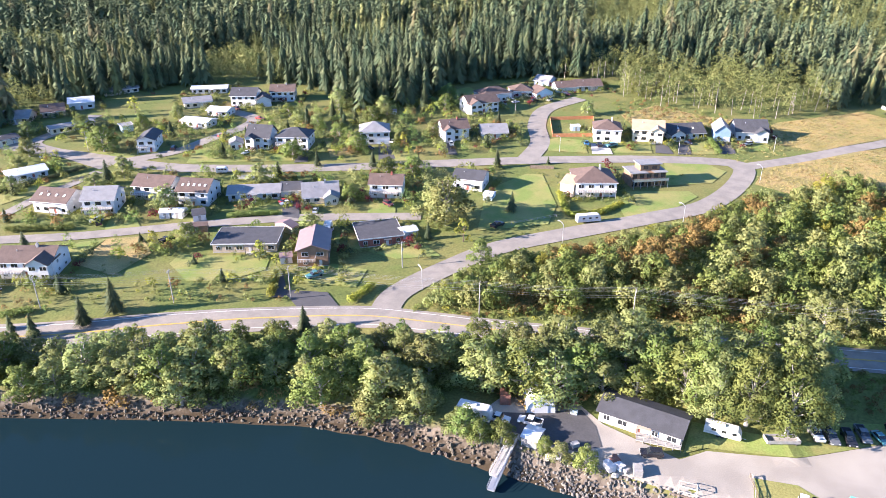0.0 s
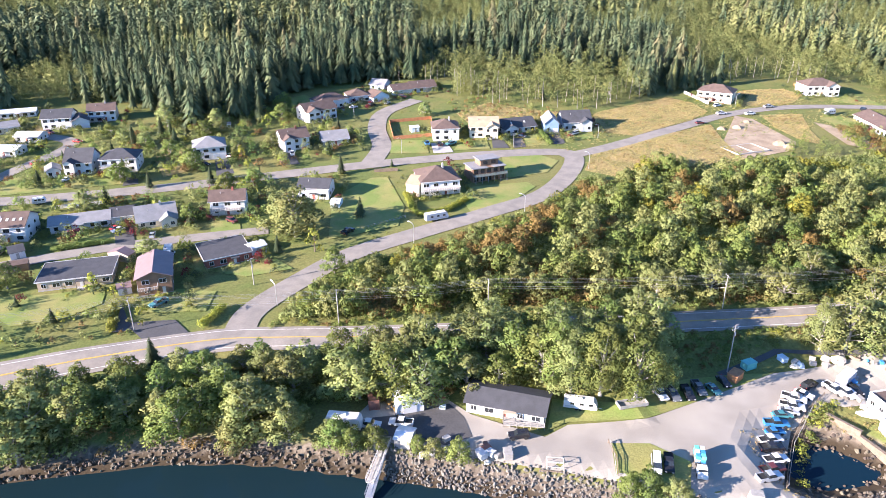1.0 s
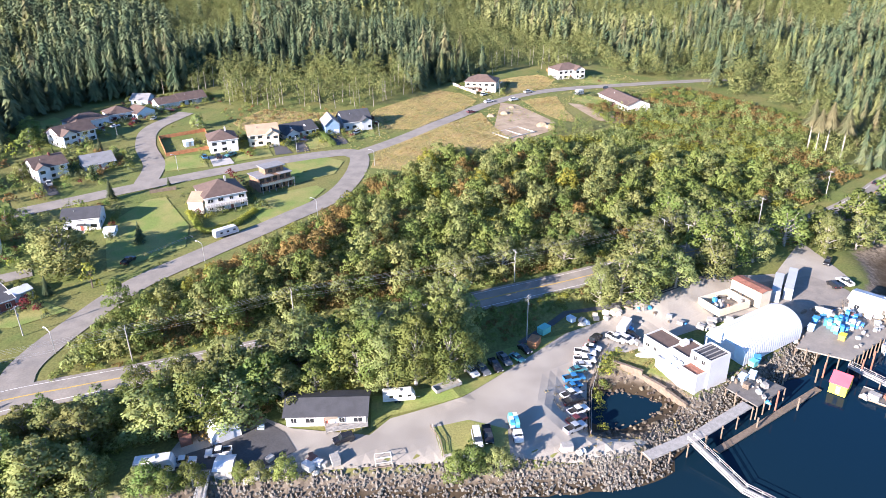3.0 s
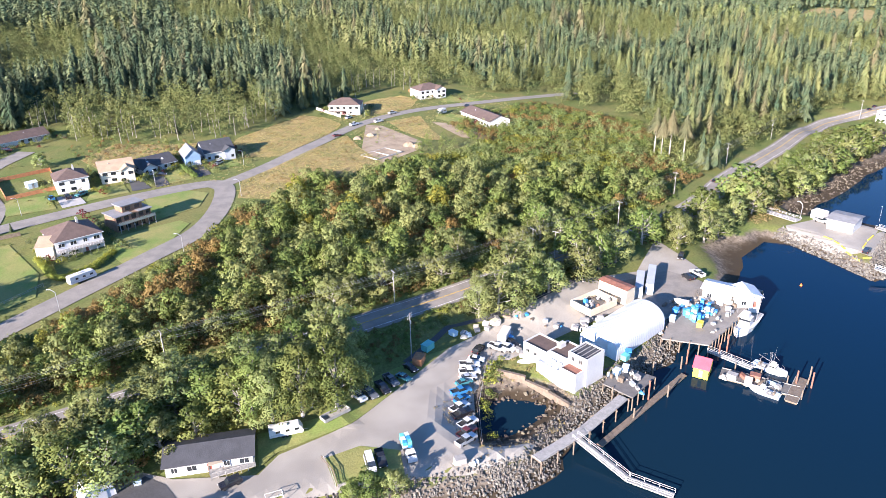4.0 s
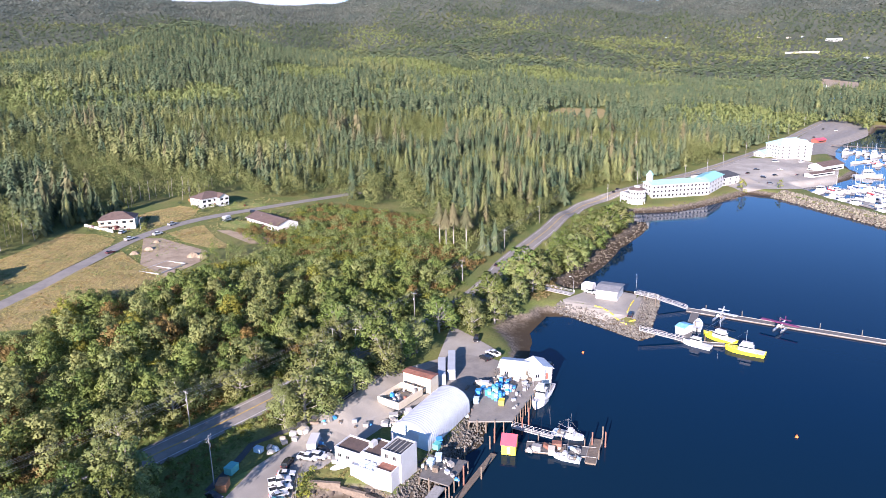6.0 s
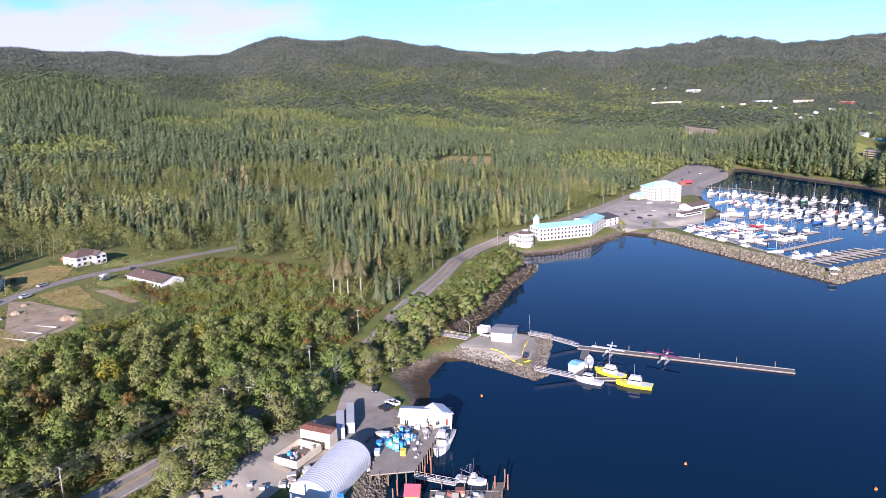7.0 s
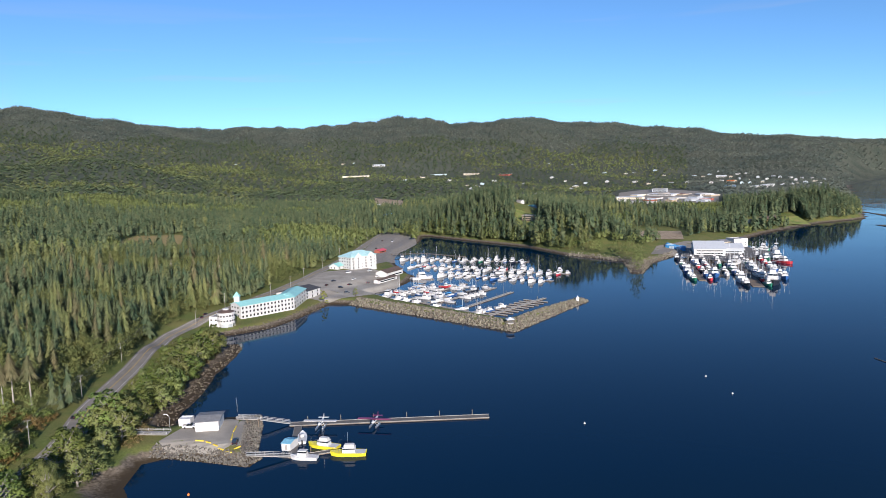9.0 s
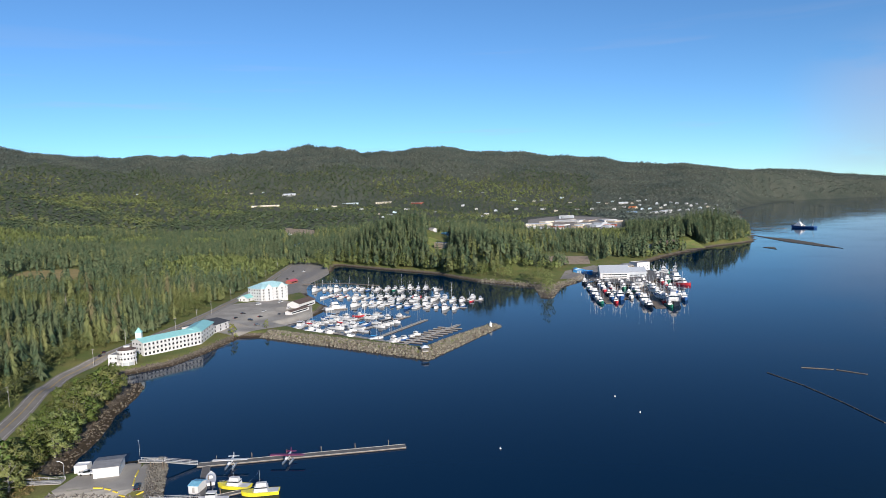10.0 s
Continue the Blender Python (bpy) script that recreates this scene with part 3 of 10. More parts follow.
patch("wharf_apron", [(164.4, 87.4), (181.1, 112.2), (199.5, 106.7), (200.4, 94.7), (200.2, 82.6), (187.9, 78.1)], ASPHALT, 0.17, "dark asphalt working apron of the fish plant", "pavement")
patch("trail", [(99.8, 123.8), (119.9, 128.8), (139.1, 120.2), (190.4, 119.7), (192.2, 121.3), (140.8, 122.0), (119.0, 130.3), (99.5, 126.0)], DARK_ASPHALT, 0.09, "narrow dark gravel trail below the highway", "path")
LAWNS = [
    [(-44.2, 186.3), (-26.0, 182.8), (-23.7, 193.4), (-34.8, 197.4), (-44.7, 193.2)],
    [(-36.3, 208.7), (-26.8, 206.7), (-15.3, 200.2), (-0.9, 201.9), (-8.5, 214.1), (-24.9, 206.0), (-32.4, 223.0), (-36.5, 216.7)],
    [(-65.7, 186.8), (-55.3, 193.8), (-55.6, 203.1), (-73.8, 203.1), (-85.3, 204.6), (-86.6, 197.8), (-77.7, 187.0)],
    [(64.1, 224.5), (80.0, 232.1), (95.6, 246.0), (94.1, 251.2), (70.3, 251.2), (63.9, 241.6)],
    [(87.1, 257.1), (105.5, 259.4), (115.4, 271.4), (110.3, 280.4), (92.8, 281.2)],
    [(46.4, 298.8), (63.2, 294.7), (65.0, 311.6), (52.7, 316.1), (47.8, 312.6)],
    [(74.2, 294.4), (91.1, 292.9), (92.9, 304.4), (80.8, 306.8)],
    [(108.2, 292.6), (119.0, 291.7), (121.5, 310.0), (111.7, 305.9)],
    [(128.2, 293.5), (142.8, 296.0), (145.6, 302.9), (130.8, 303.8)],
    [(11.7, 219.7), (36.4, 223.8), (41.7, 239.7), (40.4, 270.6), (33.6, 271.5), (21.2, 259.7), (16.5, 254.6)],
    [(-110.2, 286.8), (-62.1, 289.2), (-61.6, 300.1), (-92.3, 302.0), (-111.5, 306.6)],
    [(-166.0, 243.7), (-158.6, 253.9), (-144.3, 270.9), (-148.8, 275.6), (-171.8, 254.0)],
    [(-78.7, 237.7), (-57.9, 232.5), (-60.3, 244.2), (-77.5, 245.0)],
    [(-27.6, 234.8), (-17.4, 234.7), (-18.0, 245.6), (-27.6, 245.8)],
    [(-25.0, 282.0), (-10.8, 285.1), (-11.3, 303.1), (-21.6, 305.7)],
    [(-117.5, 221.9), (-105.3, 223.4), (-110.9, 232.7), (-120.1, 232.9)],
    [(-159.2, 287.9), (-134.0, 285.6), (-136.2, 297.4), (-158.5, 302.7)],
    [(-1.4, 379.9), (21.0, 396.0), (15.0, 408.6), (-1.4, 396.5)],
    [(-118.5, 201.2), (-115.7, 209.1), (-113.7, 215.3), (-122.2, 213.0), (-124.2, 209.2)],
    [(143.0, 261.3), (90.8, 277.4), (86.4, 272.1), (109.9, 259.8)],
    [(269.0, 298.6), (270.5, 268.3), (271.8, 257.9), (288.2, 291.6), (278.1, 307.1)],
    [(269.6, 255.7), (295.8, 255.8), (300.5, 275.6)],
    [(298.4, 326.1), (320.5, 308.5), (322.5, 324.3), (314.2, 339.4)],
]
for ring in LAWNS[:-4]:
    patch("lawn", ring, LAWN, 0.11, "mown green village lawn", "lawn")
for ring in LAWNS[-3:]:
    patch("lawn", ring, LAWN, 0.11, "mown green lawn at the edge of the field", "lawn")
DRY_FIELDS = [[(121.7, 258.0), (135.8, 279.5), (151.7, 284.0), (188.6, 296.0), (209.0, 303.0), (200.4, 278.4), (196.0, 254.0), (180.2, 250.5), (162.7, 250.9), (147.2, 249.5), (130.9, 248.6)],
              [(150.4, 303.5), (148.0, 318.0), (162.2, 334.5), (177.8, 339.8), (214.1, 352.9), (221.0, 340.0), (220.0, 323.0), (203.3, 311.0), (189.5, 305.4), (163.6, 294.1)],
              [(243.3, 311.7), (266.0, 308.9), (252.0, 284.1), (243.0, 262.0), (236.8, 271.2), (236.9, 289.3)],
              [(92.0, 322.0), (150.0, 320.0), (158.0, 336.0), (132.0, 346.0), (112.0, 366.0), (90.0, 350.0)],
              [(245.0, 349.7), (268.0, 358.0), (290.0, 356.0), (293.0, 342.0), (273.2, 326.0), (244.2, 328.0)]]
for ring in (*DRY_FIELDS,
             [(-117.8, 370.7), (-110.3, 370.9), (-119.4, 382.1)],
             [(-49.2, 292.8), (-36.4, 300.0), (-44.7, 327.7), (-54.0, 335.9), (-55.1, 315.4)],
             [(-115.9, 197.6), (-101.4, 190.5), (-94.7, 205.1), (-102.9, 217.1), (-113.7, 215.3)]):
    patch("dry_field", ring, DRY_GRASS, 0.09, "tawny dry autumn grass", "field")
patch("building_site", [(200.4, 278.4), (194.4, 253.9), (224.8, 260.1), (232.6, 269.8), (235.1, 305.6), (229.8, 313.5)], EARTH, 0.12, "bare tan earth of a cleared building plot", "ground")
patch("dirt_drive", [(262.2, 295.0), (253.7, 261.6), (260.6, 250.0), (267.4, 253.4), (266.2, 288.5)], EARTH, 0.12, "bare earth drive beside a lawn", "ground")
for ring in ([(92.5, 293.5), (100.0, 292.1), (100.8, 305.3), (95.8, 305.8)], [(101.8, 291.5), (107.9, 291.6), (110.1, 304.3), (105.7, 304.7)], [(120.4, 292.3), (127.1, 291.7), (130.5, 308.5), (124.2, 306.7)],
             [(-2.4, 295.9), (6.3, 294.9), (4.0, 310.7), (-1.2, 310.8)], [(-28.0, 289.2), (-20.8, 290.8), (-24.5, 309.7), (-29.6, 309.3)], [(-64.1, 286.5), (-58.2, 287.8), (-60.6, 301.4), (-64.4, 301.7)],
             [(-57.9, 232.5), (-51.5, 230.7), (-54.8, 249.0), (-61.4, 249.5)], [(-50.0, 177.3), (-45.1, 177.6), (-50.1, 194.0), (-51.4, 190.2)]):
    patch("driveway", ring, DARK_ASPHALT, 0.14, "dark asphalt driveway", "driveway")
patch("driveway", [(64.9, 293.3), (73.8, 292.3), (74.3, 306.3), (66.7, 307.0)], CONCRETE, 0.14, "pale concrete driveway", "driveway")
patch("house_drive", [(-41.7, 172.4), (-29.7, 172.5), (-34.0, 180.1), (-47.6, 181.7)], DARK_ASPHALT, 0.14, "dark asphalt house entrance off the highway", "driveway")
patch("float_base_yard", [(262, 92), (268, 96), (290, 88), (291, 68), (282, 65), (262, 63), (257, 72), (262, 86)], GRAVEL, 0.12, "pale gravel pad of the seaplane base", "yard")
patch("hotel_yard", [(557.0, 64.6), (585.9, 0.3), (694.5, -0.1), (721.0, 29.1), (687.1, 72.9), (621.7, 92.0), (576.7, 81.0)], GRAVEL, 0.12, "pale gravel car park of the marina", "yard")
patch("car_park", [(752.3, 36.3), (821.7, -14.1), (1006.2, -26.1), (1186.9, -21.8), (1189.1, 11.9), (857.1, 47.8)], ASPHALT, 0.18, "grey asphalt car park beside the marina basin", "pavement")

# ---- houses ----
FRAME_DATA, PANE_DATA, FAR_DATA = {}, {}, {}


def window(parent, m, w, h, trim=WHITE):
    """A framed window with its pane, its foot at m, facing local -y."""
    key = (round(w, 1), round(h, 1), trim.name)
    if math.hypot(parent.matrix_basis.translation.x, parent.matrix_basis.translation.y) > 255:
        # too far off for a frame of its own
        if key not in FAR_DATA:
            FAR_DATA[key] = Kit().box(-w / 2 + 0.06, -0.04, 0.06, w / 2 - 0.06, 0.02, h - 0.06).data("window", GLASS)
        return share("window", FAR_DATA[key], parent, m)
    if key not in FRAME_DATA:
        k = Kit()
        for x0, z0, x1, z1 in ((-w / 2, 0, w / 2, 0.1), (-w / 2, h - 0.1, w / 2, h), (-w / 2, 0.1, -w / 2 + 0.1, h - 0.1), (w / 2 - 0.1, 0.1, w / 2, h - 0.1), (-0.04, 0.1, 0.04, h - 0.1)):
            k.box(x0, -0.08, z0, x1, 0.05, z1)
        FRAME_DATA[key] = k.data("window", trim)
        PANE_DATA[key] = Kit().box(-w / 2 + 0.1, -0.03, 0.1, w / 2 - 0.1, 0.0, h - 0.1).data("pane", GLASS)
    win = share("window", FRAME_DATA[key], parent, m)
    share("pane", PANE_DATA[key], win)
    return win


def gable_roof(k, x0, y0, x1, y1, z, rise, over=0.65, thick=0.18, along="x"):
    if along == "x":
        ym, o = (y0 + y1) / 2, over
        drop = rise * o / ((y1 - y0) / 2)
        k.slab([(x0 - o, y0 - o, z - drop), (x1 + o, y0 - o, z - drop), (x1 + o, ym, z + rise), (x0 - o, ym, z + rise)], thick)
        k.slab([(x1 + o, y1 + o, z - drop), (x0 - o, y1 + o, z - drop), (x0 - o, ym, z + rise), (x1 + o, ym, z + rise)], thick)
    else:
        xm, o = (x0 + x1) / 2, over
        drop = rise * o / ((x1 - x0) / 2)
        k.slab([(x0 - o, y1 + o, z - drop), (x0 - o, y0 - o, z - drop), (xm, y0 - o, z + rise), (xm, y1 + o, z + rise)], thick)
        k.slab([(x1 + o, y0 - o, z - drop), (x1 + o, y1 + o, z - drop), (xm, y1 + o, z + rise), (xm, y0 - o, z + rise)], thick)


def hip_roof(k, x0, y0, x1, y1, z, rise, over=0.5, thick=0.16):
    x0, y0, x1, y1 = x0 - over, y0 - over, x1 + over, y1 + over
    d = min(x1 - x0, y1 - y0) / 2
    if x1 - x0 >= y1 - y0:
        a, b = (x0 + d, (y0 + y1) / 2, z + rise), (x1 - d - 0.01, (y0 + y1) / 2, z + rise)
    else:
        a, b = ((x0 + x1) / 2, y0 + d, z + rise), ((x0 + x1) / 2, y1 - d - 0.01, z + rise)
    c = [(x0, y0, z), (x1, y0, z), (x1, y1, z), (x0, y1, z)]
    sheets = [[c[0], c[1], b, a], [c[1], c[2], b], [c[2], c[3], a, b], [c[3], c[0], a]] if x1 - x0 >= y1 - y0 else [[c[0], c[1], a], [c[1], c[2], b, a], [c[2], c[3], b], [c[3], c[0], a, b]]
    for s in sheets:
        k.slab(s, thick)


def house(left, right, depth, storeys, roof, wall, cover, label, deck=0, garage=0, chimney=0, wing=0, skylights=0, panes=True, group="village houses", category="house", trim=WHITE, pitch=0.42, base=None):
    """A house whose front foot runs from left to right; local y goes back from the front."""
    village = group == "village houses" and category == "house"
    if group == "village houses":
        depth, pitch = depth * 1.2, pitch + 0.08
    if village and storeys >= 2 and not deck and not garage and not wing:
        deck = 0.6
    w = max(4.0, math.hypot(right[0] - left[0], right[1] - left[1]))
    base = min(at(*left), at(*right)) + 0.1 if base is None else base
    h = 2.7 * storeys + 0.3
    ob = thing("house", pose(left[0], left[1], base, 0, 0, heading(left, right)), label, category, group)
    k = Kit()
    k.box(0, 0, -1.6, w, depth, h)
    rise = (depth if roof in ("gable", "hip") else w) / 2 * pitch
    if roof == "gable":
        k.prism([(0, h), (depth, h), (depth / 2, h + rise)], 0, w)
        k.v[-6:] = [(y, x, z) for x, y, z in k.v[-6:]]
    elif roof == "front":
        k.prism([(0, h), (w, h), (w / 2, h + rise)], 0, depth)
    r = Kit()
    if roof == "gable":
        gable_roof(r, 0, 0, w, depth, h + 0.2, rise)
    elif roof == "front":
        gable_roof(r, 0, 0, w, depth, h + 0.2, rise, along="y")
    elif roof == "hip":
        hip_roof(r, 0, 0, w, depth, h + 0.12, min(w, depth) / 2 * 0.5)
    else:
        r.box(-0.4, -0.4, h, w + 0.4, depth + 0.4, h + 0.16)
        f = Kit()
        for q in ((-0.5, -0.5, w + 0.5, -0.38), (-0.5, depth + 0.38, w + 0.5, depth + 0.5), (-0.5, -0.38, -0.38, depth + 0.38), (w + 0.38, -0.38, w + 0.5, depth + 0.38)):
            f.box(q[0], q[1], h - 0.1, q[2], q[3], h + 0.25)
        f.put("fascia", trim, ob)
    if wing:
        # a cross gable or wing that comes forward at one end
        ww, wd = w * 0.38, 2.4
        wx = 0.3 if wing < 0 else w - ww - 0.3
        k.box(wx, -wd, -1.6, wx + ww, 0.01, h)
        k.prism([(wx, h), (wx + ww, h), (wx + ww / 2, h + ww * 0.3)], -wd, depth * 0.45)
        gable_roof(r, wx, -wd, wx + ww, depth * 0.45, h + 0.2, ww * 0.3, along="y")
    k.put("wall", wall, ob)
    r.put("roof", cover, ob)
    if village:
        # a gutter along the front eave, a plinth, and a vent on the roof
        o = 0.65 if roof != "hip" else 0.5
        ez = h + 0.06 - (rise * o / (depth / 2) if roof == "gable" else 0.0)
        if roof in ("gable", "hip"):
            Kit().box(-o, -o - 0.14, ez - 0.16, w + o, -o - 0.01, ez + 0.04).put("gutter", trim, ob)
        Kit().box(-0.05, -0.06, -1.6, w + 0.05, -0.005, 0.25).box(-0.06, -0.005, -1.6, -0.005, depth, 0.25).box(w + 0.005, -0.005, -1.6, w + 0.06, depth, 0.25).put("plinth", CONCRETE, ob)
        if roof == "gable":
            z0 = h + 0.2 + rise * 0.62
            Kit().tube((w * 0.3, depth * 0.31, z0 - 0.3), (w * 0.3, depth * 0.31, z0 + 0.55), 0.12, n=6).put("roof_vent", METAL, ob)
        if not deck and not garage and not wing:
            px = w * ((max(2, int(w / 3.2)) // 2) + 0.5) / max(2, int(w / 3.2))
            Kit().box(px - 1.3, -1.7, 2.5, px + 1.3, -0.02, 2.66).box(px - 1.2, -1.62, -0.8, px - 1.08, -1.5, 2.5).box(px + 1.08, -1.62, -0.8, px + 1.2, -1.5, 2.5).put("porch_roof", cover, ob)
            Kit().box(px - 1.2, -1.6, -1.2, px + 1.2, -0.06, 0.1).box(px - 0.7, -2.1, -1.2, px + 0.7, -1.6, -0.12).put("steps", CONCRETE, ob)
    if panes:
        front = [w * (i + 0.5) / max(2, int(w / 3.2)) for i in range(max(2, int(w / 3.2)))]
        for s in range(int(math.ceil(storeys))):
            z = 2.7 * s + 0.95
            if z + 1.25 > h:
                continue
            for i, x in enumerate(front):
                y = 0.0
                if wing:
                    ww = w * 0.38
                    wx = 0.3 if wing < 0 else w - ww - 0.3
                    y = -2.4 if wx < x < wx + ww else 0.0
                if garage and s == 0 and x > w - garage * 2.9:
                    continue
                if i == len(front) // 2 and s == 0 and not garage:
                    share("door", Kit().box(x - 0.45, y - 0.06, 0.12, x + 0.45, y + 0.05, 2.2).data("door", RED_WALL if wall is WHITE else WHITE), ob)
                    continue
                window(ob, pose(x, y, z - 0.1), 2.1 if (i + s) % 3 else 1.4, 1.4, trim)
            for q in (0.3, 0.7):
                window(ob, pose(w, depth * q, z, 0, 0, 90), 1.2, 1.1, trim)
                window(ob, pose(0, depth * (1 - q), z, 0, 0, -90), 1.2, 1.1, trim)
    if not panes and category == "building":
        for s in range(int(storeys)):
            Kit().box(w * 0.08, -0.06, 2.7 * s + 1.0, w * 0.92, 0.04, 2.7 * s + 2.0).put("window", GLASS, ob, "long strip of dark windows")
    for g in range(garage):
        x = w - 0.35 - 2.8 * g
        y = -2.4 if wing > 0 else 0
        Kit().box(x - 2.5, y - 0.07, 0.0, x, y + 0.05, 2.2).put("garage_door", WHITE if wall is not WHITE else PALE_ROOF, ob, "panelled garage door")
    if chimney:
        Kit().box(w * 0.62, depth * 0.42, h, w * 0.62 + 0.7, depth * 0.42 + 0.7, h + rise + 0.9).box(w * 0.62 + 0.15, depth * 0.42 + 0.15, h + rise + 0.9, w * 0.62 + 0.55, depth * 0.42 + 0.55, h + rise + 1.2).put("chimney", RED_WALL if chimney > 1 else CONCRETE, ob)
    for g in range(skylights):
        y, x = depth * 0.22, w * (g + 0.7) / (skylights + 0.4)
        z = h + 0.2 + rise * y / (depth / 2)
        q = Kit().box(-0.4, -0.6, 0, 0.4, 0.6, 0.14).put("skylight", WHITE, ob)
        q.matrix_basis = pose(x, y, z, math.degrees(math.atan2(rise, depth / 2)), 0, 0)
    if deck:
        dz = 2.75 if storeys >= 2 else 0.5
        k = Kit().box(0.2, -2.6, dz - 0.2, w * deck, -0.02, dz)
        for i in range(int(w * deck / 2.4) + 1):
            x = 0.3 + i * (w * deck - 0.6) / max(1, int(w * deck / 2.4))
            k.box(x - 0.07, -2.55, -1.2, x + 0.07, -2.4, dz - 0.2)
        k.put("deck", GREY_TIMBER if wall is WHITE else TIMBER, ob)
        k = Kit().box(0.2, -2.6, dz + 0.95, w * deck, -2.5, dz + 1.05).box(0.2, -2.5, dz + 0.95, 0.3, -0.05, dz + 1.05).box(w * deck - 0.1, -2.5, dz + 0.95, w * deck, -0.05, dz + 1.05)
        for i in range(int(w * deck / 0.9)):
            k.box(0.22 + i * 0.9, -2.59, dz, 0.30 + i * 0.9, -2.51, dz + 0.95)
        k.put("railing", WHITE, ob)
    return ob


